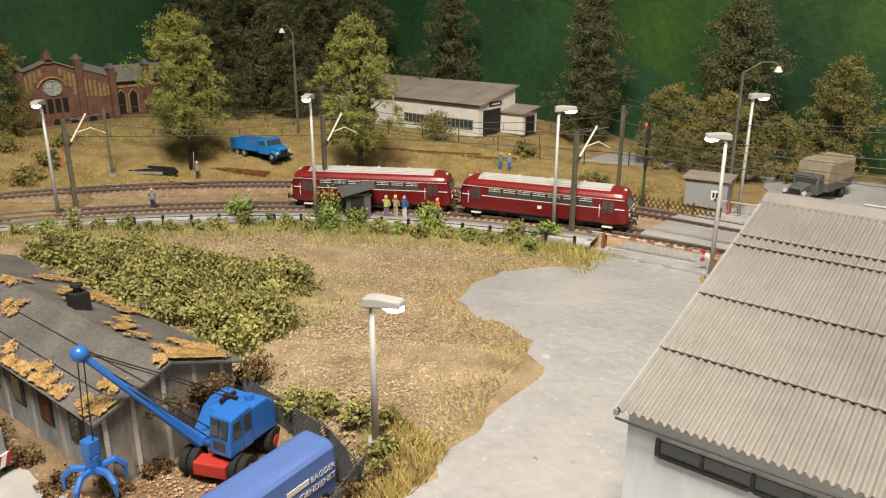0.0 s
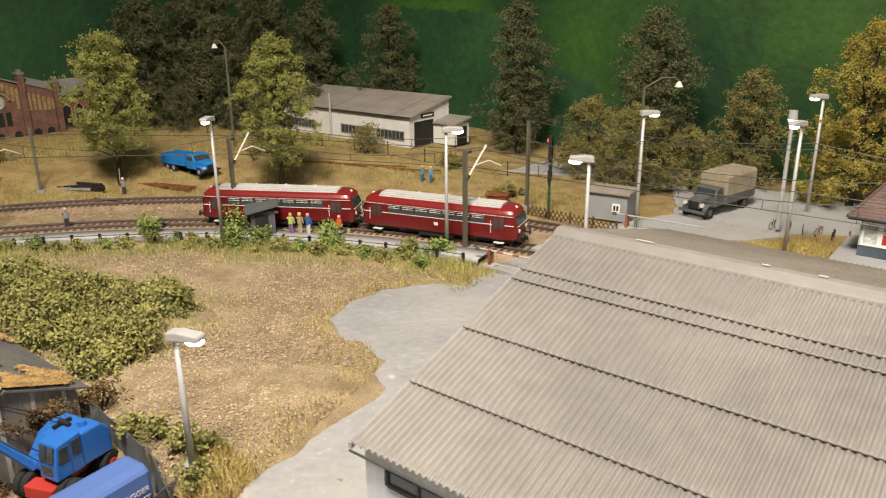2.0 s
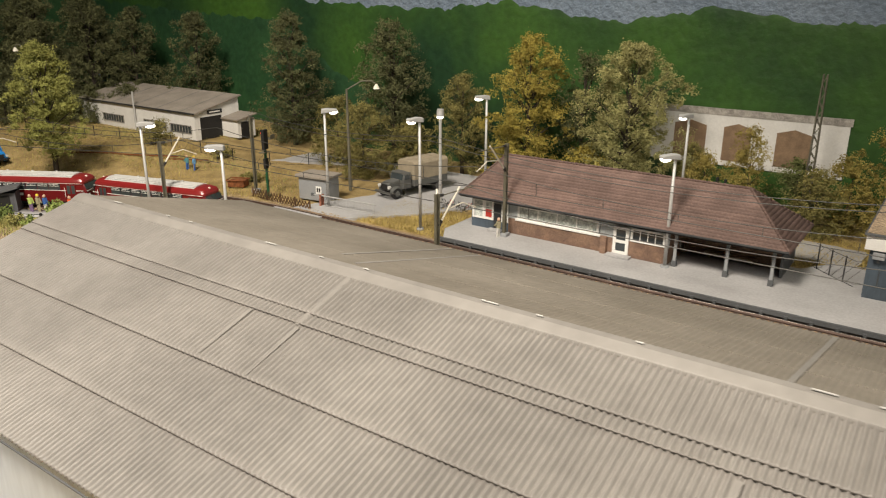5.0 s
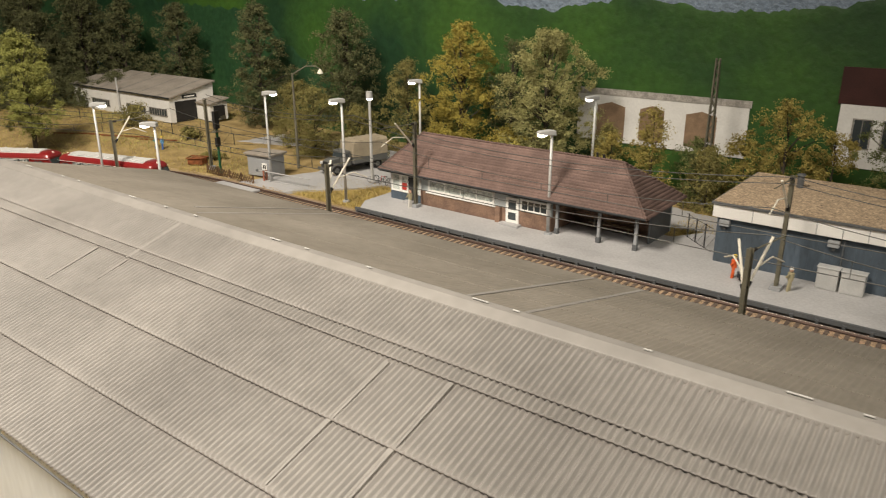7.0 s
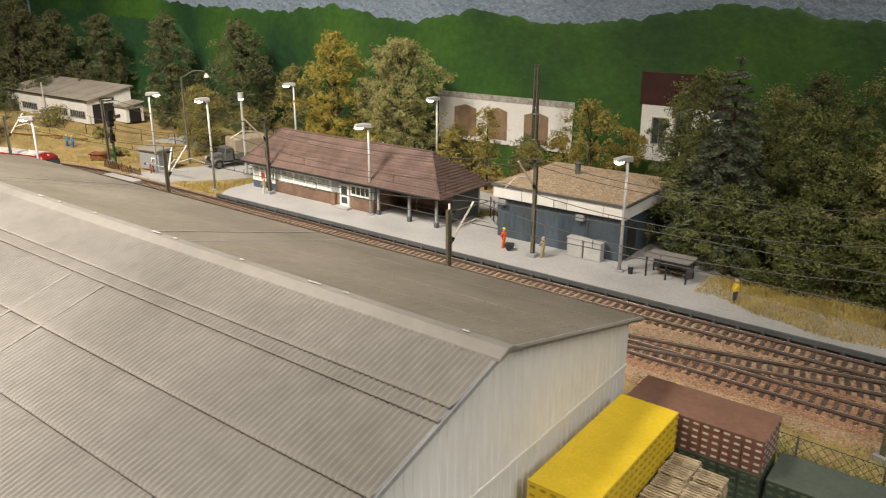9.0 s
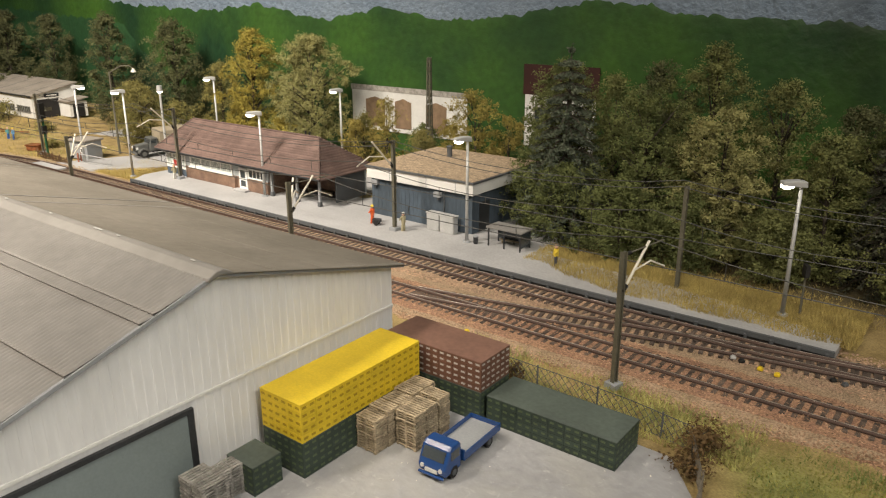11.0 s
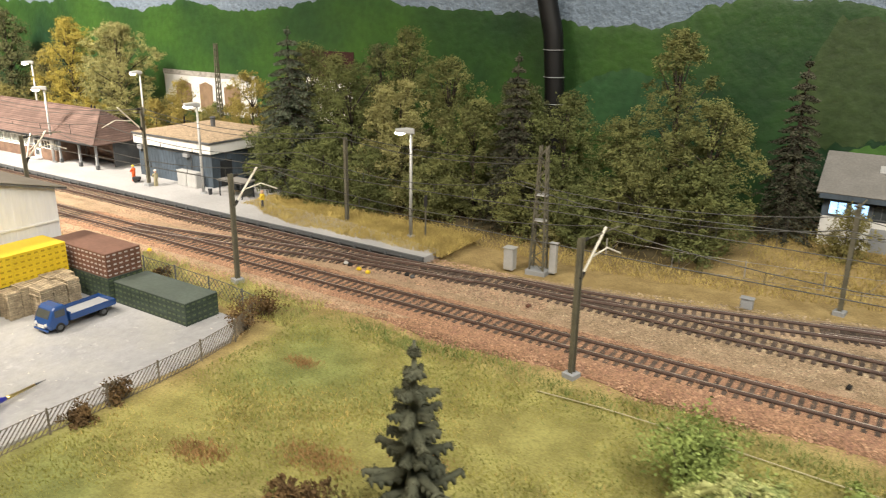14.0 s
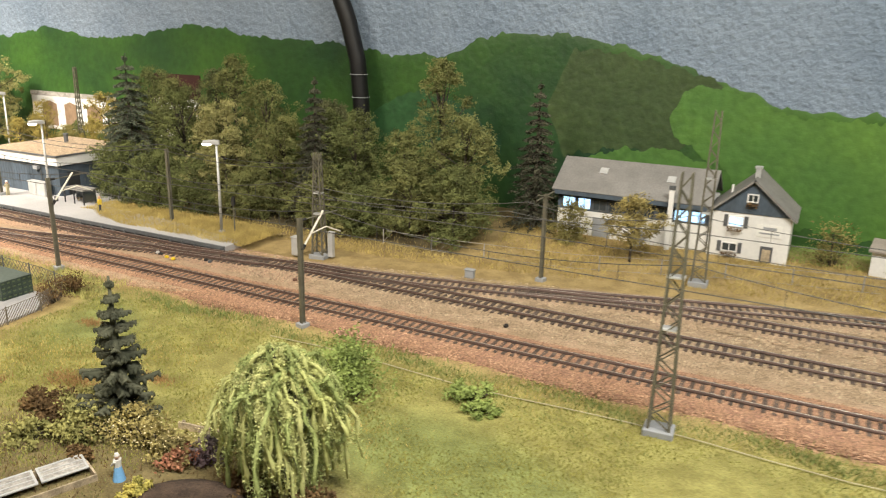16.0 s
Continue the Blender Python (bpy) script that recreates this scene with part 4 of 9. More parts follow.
def spruce(x, y, h, w, mt, label, seed=1, tiers=16, per=26, leaf=0.2, z=None):
    """A spruce: whorls of drooping boughs with needle sprays along them."""
    rng = np.random.RandomState(seed)
    z = zl(x, y) - 0.1 if z is None else z
    t = thing("spruce", x, y, z, rng.rand() * 360, label=label, category="tree")
    m = M()
    m.rod((0, 0, -0.2), (0, 0, h), 0.028 * h, 0.03, 8)
    pts = []
    for k in range(tiers):
        q = k / (tiers - 1)
        zz, rr = h * (0.08 + 0.9 * q), w * (1 - q) ** 0.72 + 0.12
        nb = 12 if q < 0.6 else 8
        for b in range(nb):
            a = 2 * math.pi * (b + 0.5 * (k % 2)) / nb + rng.randn() * 0.15
            L = rr * (0.82 + 0.36 * rng.rand())
            tip = (math.cos(a) * L, math.sin(a) * L, zz - 0.34 * L)
            m.tube([(0, 0, zz), (tip[0] * 0.6, tip[1] * 0.6, zz - 0.08 * L), tip], [0.06, 0.045, 0.015], 4)
            s = rng.rand(per) ** 0.7
            wob = rng.randn(per, 3) * np.c_[0.09 + 0.07 * L * (1 - s * 0.6), 0.09 + 0.07 * L * (1 - s * 0.6), np.full(per, 0.09)]
            pts.append(np.c_[tip[0] * s, tip[1] * s, zz - 0.40 * L * s + 0.06 * L * s**3 - 0.06] + wob)
    part("trunk", m, BARK, t)
    pts.append(np.c_[rng.randn(30) * 0.06, rng.randn(30) * 0.06, h * (0.9 + 0.12 * rng.rand(30))])
    v, f = leaves(np.concatenate(pts), leaf, rng, 0.6)
    part("needles", np_mesh("needles", v, f, mt), None, t)
    return t


def thick_spruce(x, y, h, w, mt, label, seed=1):
    """The near model spruce: tiers of stout boughs with upturned tips and hanging lobes."""
    rng = np.random.RandomState(seed)
    z = zl(x, y) - 0.1
    t = thing("spruce", x, y, z, 0, label=label, category="tree")
    part("trunk", M().rod((0, 0, -0.2), (0, 0, h), 0.42, 0.07, 9), mt, t, "trunk hidden in grey-green flock", smooth=True)
    pts = []
    tiers = 10
    for k in range(tiers):
        q = k / (tiers - 1)
        zz, rr = h * (0.1 + 0.85 * q), w * (1 - q) ** 0.8 + 0.20
        nb = 8 if q < 0.5 else (6 if q < 0.8 else 4)
        bough = M()
        for b in range(nb):
            a = 2 * math.pi * (b + 0.5 * (k % 2)) / nb + rng.randn() * 0.2
            L = rr * (0.6 + 0.55 * rng.rand())
            ca, sa = math.cos(a), math.sin(a)
            size = 0.6 + 0.5 * (1 - q)
            line, rad = [], []
            for s in np.linspace(0, 1, 6):
                line.append((ca * L * s, sa * L * s, zz - 0.34 * L * s + 0.34 * L * s * s))
                rad.append((0.21 + 0.09 * rng.rand()) * (1.0 - 0.5 * s**3) * size)
            bough.tube(line, rad, 7)
            for p, r in zip(line[2:], rad[2:]):
                for side_ in (-1, 1):
                    o = 0.17 * size * side_ * (0.7 + 0.6 * rng.rand())
                    bough.tube([p, (p[0] - sa * o, p[1] + ca * o, p[2] - 0.12 * size), (p[0] - sa * o * 1.5 + 0.05 * ca, p[1] + ca * o * 1.5, p[2] - (0.20 + 0.12 * rng.rand()) * size)], [r * 0.8, r * 0.75, r * 0.35], 5)
            for p, r in zip(line, rad):
                d = rng.randn(26, 3)
                d /= np.linalg.norm(d, axis=1)[:, None]
                pts.append(np.array(p) + d * (r * 1.05 + 0.04 * rng.rand(26, 1)) + (np.array(line[-1]) - line[0]) * (rng.rand(26, 1) - 0.5) * 0.2)
        part("bough", bough, mt, t, smooth=True)
    v, f = leaves(np.concatenate(pts), 0.05, rng)
    part("needles", np_mesh("needles", v, f, mt), None, t)
    return t


def willow(x, y, h, w, label, seed=1):
    rng = np.random.RandomState(seed)
    z = zl(x, y) - 0.1
    t = thing("willow", x, y, z, 0, label=label, category="tree")
    m = M()
    m.tube([(0, 0, -0.2), (0.15, 0, h * 0.3), (0, 0.1, h * 0.75)], [0.34, 0.26, 0.12], 8)
    pale, inner = [], []
    ropes = [M(), M()]
    for k in range(170):
        a, q = rng.rand() * 2 * math.pi, rng.rand() ** 0.55
        lobe = 1 + 0.22 * math.sin(5 * a + 1)
        top = np.array([math.cos(a) * w * 0.5 * q * lobe, math.sin(a) * w * 0.5 * q * lobe, h * (0.98 - 0.30 * q * q) - 0.4 * rng.rand()])
        out = np.array([math.cos(a), math.sin(a), 0]) * w * (0.12 + 0.36 * rng.rand())
        drop = top[2] * (0.25 + 0.7 * rng.rand())
        s = np.linspace(0, 1, 9)[:, None]
        line = top + out * (1 - (1 - s) ** 2) - np.array([0, 0, 1]) * drop * s**1.5 + np.array([0, 0, 0.5]) * np.sin(s * 3.1) * 0.6 + np.cumsum(rng.randn(9, 3) * 0.15, 0)
        if k % 3 == 0:
            m.tube([tuple(p) for p in line[::2]], [0.04, 0.035, 0.03, 0.02, 0.01], 4)
            m.tube([(0, 0, h * 0.55), tuple((top + (0, 0, h * 0.6)) / 2), tuple(top)], [0.1, 0.07, 0.04], 5)
        # Central strands, core clumps and a random third take the darker leaf colour.
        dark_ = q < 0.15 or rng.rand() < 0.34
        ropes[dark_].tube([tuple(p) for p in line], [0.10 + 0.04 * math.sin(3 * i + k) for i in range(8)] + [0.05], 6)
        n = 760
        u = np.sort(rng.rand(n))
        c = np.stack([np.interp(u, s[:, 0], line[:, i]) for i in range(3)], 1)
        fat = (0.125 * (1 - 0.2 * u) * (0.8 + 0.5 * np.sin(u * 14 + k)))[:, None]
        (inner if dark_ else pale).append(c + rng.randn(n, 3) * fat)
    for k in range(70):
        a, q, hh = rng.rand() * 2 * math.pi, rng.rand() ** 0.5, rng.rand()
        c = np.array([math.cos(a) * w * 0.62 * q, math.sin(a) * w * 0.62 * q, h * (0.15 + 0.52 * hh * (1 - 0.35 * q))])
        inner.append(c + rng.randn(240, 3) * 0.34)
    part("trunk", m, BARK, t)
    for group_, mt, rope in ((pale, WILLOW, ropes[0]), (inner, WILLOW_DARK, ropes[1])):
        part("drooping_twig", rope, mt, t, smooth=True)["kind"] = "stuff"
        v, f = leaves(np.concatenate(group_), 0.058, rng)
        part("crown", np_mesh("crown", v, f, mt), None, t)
    return t


# far left, behind the curve
tree(-75.3, 48.3, 17.6, 4.6, LEAF_YELLOWGREEN, "tall yellow-green deciduous tree with a bare trunk", trunk=0.24, seed=11, n=150, per=110, rad=1.3)
tree(-57.2, 57.8, 17.8, 3.9, LEAF_YELLOWGREEN, "slender yellow-green deciduous tree with a bare trunk", trunk=0.22, seed=12, n=140, per=110, rad=1.25)
tree(-104, 41, 12, 4.2, LEAF_OLIVE, "olive-green tree beside the brick works", trunk=0.1, seed=13, n=70)
for k, (x, y, h, w) in enumerate([(-103, 70, 20, 6.5), (-98, 78, 22, 6.5), (-92, 85, 21, 6.0), (-86, 90.0, 19, 5.2), (-101, 90, 21, 6.0), (-93, 76, 17, 5.0), (-106, 80, 21, 6.0)]):
    tree(x, y, h, w, LEAF_DARK, "tall dark green tree in the wood by the backdrop", trunk=0.04, seed=20 + k, n=150, per=90, rad=1.6, leaf=0.17, group="dark wood trees")
for k, (x, y) in enumerate([(-84, 80), (-88, 76), (-80, 84), (-95, 70)]):
    tree(x, y, 6.5, 3.4, LEAF_DARK, "dark undergrowth tree before the wood", trunk=0.03, seed=270 + k, n=60, per=70, rad=1.2, shape=ROUND, group="undergrowth")
tree(-71.5, 92.4, 18.5, 5.2, LEAF_DARK, "dark green tree behind the white workshop", trunk=0.2, seed=30, n=120, per=90, rad=1.5, leaf=0.14)
tree(-46.5, 90.5, 20, 4.9, LEAF_DARK, "tall dark green tree against the painted hill", trunk=0.06, seed=31, n=160, per=90, rad=1.45, leaf=0.14)
tree(-27.5, 91.5, 20, 5.4, LEAF_DARK, "tall dark green tree behind golden bushes", trunk=0.2, seed=32, n=150, per=90, rad=1.5, leaf=0.14)
tree(-33.5, 86.5, 9.8, 4.2, LEAF_OLIVE, "olive bushy tree beside the road", trunk=0.04, shape=ROUND, seed=33, n=110, per=80, rad=1.2)
tree(-26.0, 83.0, 9.8, 4.6, LEAF_OLIVE, "olive bushy tree behind the relay box", trunk=0.03, shape=ROUND, seed=34, n=120, per=80, rad=1.2)
tree(-20.5, 86.5, 7.5, 3.6, LEAF_OLIVE, "low olive bushy tree beside the lorry", trunk=0.03, shape=ROUND, seed=36, n=80, per=80, rad=1.1)
tree(-16.0, 92.0, 13.4, 4.4, LEAF_OLIVE, "brownish tree behind the lorry", trunk=0.08, seed=35, n=110, per=85, rad=1.25)
# behind the station
tree(-4.6, 89.5, 19.2, 5.7, LEAF_GOLD, "golden yellow autumn tree behind the station", trunk=0.08, seed=40, n=160, per=85, rad=1.25)
tree(1.2, 92.5, 17.2, 4.2, LEAF_DARK, "dark tree between two brighter ones", trunk=0.1, seed=41, n=80, per=75, rad=1.25)
tree(8.2, 89.5, 18.8, 6.6, LEAF_PALE, "pale sage-green tree with a broad crown", trunk=0.2, seed=42, n=190, per=90, rad=1.3, shape=ROUND)
tree(-7.5, 89.0, 8.0, 2.6, LEAF_GOLD, "low golden bush below the trees", trunk=0.03, shape=ROUND, seed=43, n=50, per=70)
tree(4.5, 86.5, 7.2, 2.4, LEAF_GOLD, "low golden-green bush behind the station roof", trunk=0.03, shape=ROUND, seed=47, n=50, per=70)
tree(21.5, 90.5, 10.8, 2.5, LEAF_HONEY, "young olive-green tree before the white wall", trunk=0.1, seed=44, n=60, per=70)
tree(17.5, 88.5, 7.5, 2.6, LEAF_HONEY, "bushy tree behind the station", trunk=0.05, seed=48, n=50, per=70, shape=ROUND)
tree(35.5, 91.5, 12.6, 4.3, LEAF_HONEY, "broad golden-olive bush before the painted wall", trunk=0.03, shape=ROUND, seed=45, n=100, per=75)
tree(28.5, 89.5, 7.0, 3.4, LEAF_OLIVE, "low dark bush behind the sheds", trunk=0.02, shape=ROUND, seed=46, n=70, per=70)
for k, (x, y, h, w, mt) in enumerate([(40.0, 92.5, 9.4, 3.6, LEAF_HONEY), (46.0, 91.5, 14.2, 3.8, LEAF_GREEN), (14.5, 93.5, 7.6, 2.6, LEAF_OLIVE), (25.8, 93.5, 7.2, 3.0, LEAF_GREEN), (31.0, 93.0, 8.4, 3.0, LEAF_HONEY)]):
    tree(x, y, h, w, mt, "leafy bushy tree before the painted walls", trunk=0.03, shape=ROUND, seed=290 + k, n=60, per=70, group="backdrop bushes")
# the wood beside the platform
WOOD_TREES = [
    (52.2, 80.5, 11.5, 4.0, LEAF_GREEN, ROUND), (57.5, 84.5, 15.0, 4.2, LEAF_WOOD, TALL), (62.5, 81.0, 14.6, 4.4, LEAF_GREEN, ROUND), (66.5, 86.5, 18.0, 4.2, LEAF_WOOD, TALL),
    (69.8, 80.5, 13.2, 4.2, LEAF_PALE, ROUND), (73.5, 84.5, 15.5, 4.4, LEAF_WOOD, ROUND), (78.5, 81.5, 11.8, 3.4, LEAF_WOOD, ROUND), (56.0, 76.8, 7.8, 3.6, LEAF_GREEN, ROUND),
    (62.5, 76.2, 7.2, 3.4, LEAF_GREEN, ROUND), (68.0, 77.0, 6.6, 3.0, LEAF_GREEN, ROUND), (82.0, 85.5, 12.4, 3.6, LEAF_GREEN, ROUND), (88.2, 82.5, 13.0, 3.6, LEAF_GREEN, TALL),
    (93.0, 85.5, 10.8, 3.6, LEAF_WOOD, ROUND), (97.5, 86.5, 18.8, 3.6, LEAF_WOOD, TALL), (101.8, 84.0, 13.0, 4.2, LEAF_WOOD, ROUND), (96.5, 81.0, 8.2, 3.4, LEAF_WOOD, ROUND),
    (102.5, 80.0, 8.4, 3.2, LEAF_GREEN, ROUND), (75.5, 78.0, 6.0, 2.8, LEAF_WOOD, ROUND), (86.5, 79.0, 6.8, 3.0, LEAF_WOOD, ROUND), (91.5, 79.0, 5.4, 2.8, LEAF_GREEN, ROUND),
    (50.2, 88.0, 16.0, 4.0, LEAF_GREEN, TALL), (60.0, 90.0, 16.0, 4.0, LEAF_DARK, TALL), (79.0, 90.5, 13.0, 4.0, LEAF_DARK, ROUND),
]
for k, (x, y, h, w, mt, shp) in enumerate(WOOD_TREES):
    kinds = {"leaf_mid_green": "mid-green", "leaf_wood": "olive-green", "leaf_pale_sage": "pale sage-green", "leaf_yellow_green": "yellow-green", "leaf_dark": "dark green"}
    tree(x, y, h * 1.08 - zl(x, y), w * 1.25, mt, f"{kinds[mt.name]} {'tall' if h > 12 else 'low bushy'} tree in the wood by the track", trunk=0.05, shape=shp, seed=60 + k, n=int(44 + h * 6), per=85, rad=1.2, leaf=0.12, group="wood beside the platform")
spruce(55.2, 78.9, 19.2, 5.4, NEEDLE_GREY, "tall grey-green spruce at the edge of the wood", seed=91, tiers=18, per=150, leaf=0.14)
spruce(83.2, 81.5, 17.0, 3.4, NEEDLE, "slim dark spruce in the wood", seed=92, tiers=17, per=90, leaf=0.13)
spruce(107.8, 90.5, 16.8, 3.2, NEEDLE, "slim dark spruce beside the works", seed=93, tiers=17, per=90, leaf=0.13)
bush(89.5, 77.2, 2.0, 1.6, LEAF_PALE, "small pale bush in straw grass", seed=94, n=12)
tree(121.0, 83.5, 6.8, 3.1, FLOWER_BUSH, "small olive tree with a short trunk before the works", trunk=0.35, shape=ROUND, seed=95, n=60, per=70)
tree(113.5, 86.5, 4.6, 2.2, LEAF_OLIVE, "low olive bush before the works", trunk=0.05, shape=ROUND, seed=96, n=36, per=70)
bush(139.5, 92.0, 5.0, 2.2, LEAF_OLIVE, "olive bush beside the white house", seed=97, n=24)
bush(146.0, 91.0, 3.0, 2.0, LEAF_PALE, "pale bush by a small shed", seed=98, n=20)
# hedge and verge on the left
rng_h = np.random.RandomState(7)
HEDGE_EDGE = [(-54, 24.6), (-47.5, 27.2), (-40, 30.6), (-36.6, 32.6), (-33.6, 30.0), (-31.6, 25.0), (-31.0, 21.4), (-36, 21.2), (-44, 21.6), (-53, 20.8), (-58, 22)]


def within(poly, x, y):
    odd = False
    for (x0, y0), (x1, y1) in zip(poly, poly[1:] + poly[:1]):
        if (y0 > y) != (y1 > y) and x < (x1 - x0) * (y - y0) / (y1 - y0) + x0:
            odd = not odd
    return odd


HEDGE = []
while len(HEDGE) < 40:
    hx, hy = -58 + 28 * rng_h.rand(), 20.5 + 12.5 * rng_h.rand()
    if within(HEDGE_EDGE, hx, hy) and all(math.hypot(hx - q[0], hy - q[1]) > 1.3 for q in HEDGE):
        HEDGE.append((hx, hy, 1.5 + 1.2 * rng_h.rand()))
for k, (x, y, h) in enumerate(HEDGE):
    bush(x, y, h, 1.45, LEAF_BUSH, "dense green bramble bush on the gravel", seed=100 + k, n=20, per=70, leaf=0.14, group="bramble thicket")
for k, a in enumerate(np.arange(104, 172, 2.0)):
    r = 57.8 + rng_h.randn() * 0.5
    x, y = -15 + r * math.cos(math.radians(a)), -6.4 + r * math.sin(math.radians(a))
    h = 1.0 + 1.3 * rng_h.rand() ** 2
    bush(x, y, h, 0.9, LEAF_FRESH if k % 3 == 0 else LEAF_BUSH, "small green bush on the grass verge by the platform", seed=1400 + k, n=9, per=45, leaf=0.13, group="verge bushes")
for k, (x, y, h) in enumerate([(-47.8, 44.2, 3.4), (-46.3, 43.0, 2.0), (-44.6, 44.6, 1.8), (-38.9, 47.8, 2.8), (-38.0, 47.0, 1.6), (-54.5, 39.5, 2.6), (-29.4, 51.6, 2.0), (-31.5, 50.5, 1.5)]):
    bush(x, y, h, 1.0, LEAF_FRESH, "leafy green bush beside the curved platform", seed=180 + k, n=14, per=60, leaf=0.15, group="platform bushes")
for k, (x, y, h) in enumerate([(-84, 33, 2.2), (-87, 37, 2.0), (-91, 31, 2.6), (-95, 36, 2.4), (-99, 31, 3.0), (-93, 42, 1.6), (-59, 74, 4.2), (-62, 77, 3.4), (-36, 72.5, 1.4), (-48, 77, 2.0)]):
    bush(x, y, h, 1.8, LEAF_OLIVE, "olive scrub on the back slope", seed=200 + k, n=16, per=60, leaf=0.15, group="slope scrub")
for k, (x, y, h) in enumerate([(-24.5, 20.3, 1.4), (-22.8, 20.6, 1.3), (-21.0, 20.9, 1.2), (-19.6, 21.4, 1.1), (-18.4, 20.0, 1.3)]):
    bush(x, y, h, 0.9, LEAF_BUSH, "green weeds along the mesh fence", seed=220 + k, n=10, per=50, leaf=0.12, group="fence weeds")
for k, (x, y, h, w) in enumerate([(-28.2, 20.3, 2.2, 1.2), (-27.6, 18.6, 1.2, 0.9), (-18.0, 18.0, 1.6, 0.9), (-17.4, 16.6, 1.3, 0.8), (-28.2, 12.4, 0.9, 0.8), (-28.0, 14.4, 0.8, 0.7), (-28.0, 16.5, 0.8, 0.8), (-30.5, 10.8, 0.9, 1.0), (-33.5, 10.6, 1.2, 1.0), (-36.5, 10.6, 1.4, 1.0)]):
    bush(x, y, h, w, BROWN_BUSH, "withered brown weeds against shed and fence", seed=230 + k, n=10, per=60, leaf=0.1, group="withered weeds")
for k, (x, y, h, w) in enumerate([(79.8, 48.2, 2.6, 1.4), (79.4, 50.0, 2.2, 1.0), (81.6, 36.5, 1.5, 0.8), (81.9, 33.9, 1.2, 0.8), (67, 51.0, 1.2, 1.0)]):
    bush(x, y, h, w, BROWN_BUSH, "withered brown bush at the yard fence", seed=245 + k, n=14, per=60, leaf=0.1, group="yard fence bushes")
bush(-27.9, 17.2, 1.5, 1.2, BROWN_BUSH, "withered brown creeper on the shed gable", seed=251, n=20, per=60, leaf=0.1, z=0.6, name="creeper", sy=1.6)
# meadow and garden in the right foreground
thick_spruce(102.8, 35.6, 9.0, 2.15, NEEDLE, "small dark model spruce with drooping boughs in the meadow", seed=5)
willow(115.2, 35.0, 8.0, 3.4, "pale yellow-green weeping willow in the garden", seed=6)
for k, (x, y, h, w, mt, lab) in enumerate([
    (111.5, 46.2, 4.2, 2.2, LEAF_FRESH, "fresh green leafy shrub in the meadow"), (118.8, 49.2, 1.4, 1.6, LEAF_FRESH, "low green shrub in the meadow"), (120.4, 48.0, 1.0, 1.2, LEAF_FRESH, "low green shrub in the meadow"),
    (100.6, 34.6, 2.0, 1.4, LEAF_BUSH, "green bush below the spruce"), (98.8, 33.8, 1.6, 1.4, BROWN_BUSH, "withered brown shrub in the garden"), (109.2, 33.7, 1.2, 0.9, FLOWER_RED, "low shrub covered in red blossom"), (110.2, 34.7, 1.6, 0.8, FLOWER_PURPLE, "small purple flowering shrub"), (109.3, 30.8, 0.8, 0.9, FLOWER_YELLOW, "clump of yellow garden flowers"), (102.4, 33.6, 2.2, 1.6, LEAF_BUSH, "green bush below the spruce"), (104.6, 34.6, 2.2, 1.5, FLOWER_BUSH, "shrub with pale yellow blossom"),
    (106.8, 34.4, 2.0, 1.4, FLOWER_BUSH, "shrub with pale yellow blossom"), (108.6, 34.0, 1.6, 1.0, FLOWER_BUSH, "shrub with pale yellow blossom"), (102.2, 33.0, 1.4, 1.2, LEAF_BUSH, "green bush in the garden"),
    (117.6, 34.0, 1.3, 1.4, BROWN_BUSH, "brown shrub in a flower bed"), (119.6, 32.0, 1.2, 1.2, BROWN_BUSH, "brown shrub in a flower bed"), (113.4, 33.4, 0.9, 0.9, BROWN_BUSH, "brown shrub in a flower bed"),
    (96.8, 34.6, 1.0, 1.2, BROWN_BUSH, "withered brown shrub in the garden"), (99.8, 31.6, 1.2, 1.2, LEAF_BUSH, "green bush in the garden"), (104.4, 31.2, 1.0, 0.9, BROWN_BUSH, "withered brown shrub in the garden")]):
    bush(x, y, h, w, mt, lab, seed=260 + k, n=26 if h > 3 else 18, per=190 if h > 3 else 70, leaf=0.11, group="garden shrubs")
# ---------------------------------------------------------------- buildings


def slab_quad(a, b, c, d, thick):
    """A sloping plate through four corners, given counter-clockwise from above."""
    q = [Vector(p) for p in (a, b, c, d)]
    n = (q[1] - q[0]).cross(q[2] - q[0]).normalized() * thick
    v = q + [p - n for p in q]
    return M().add(v, [(0, 1, 2, 3), (7, 6, 5, 4), (0, 4, 5, 1), (1, 5, 6, 2), (2, 6, 7, 3), (3, 7, 4, 0)])


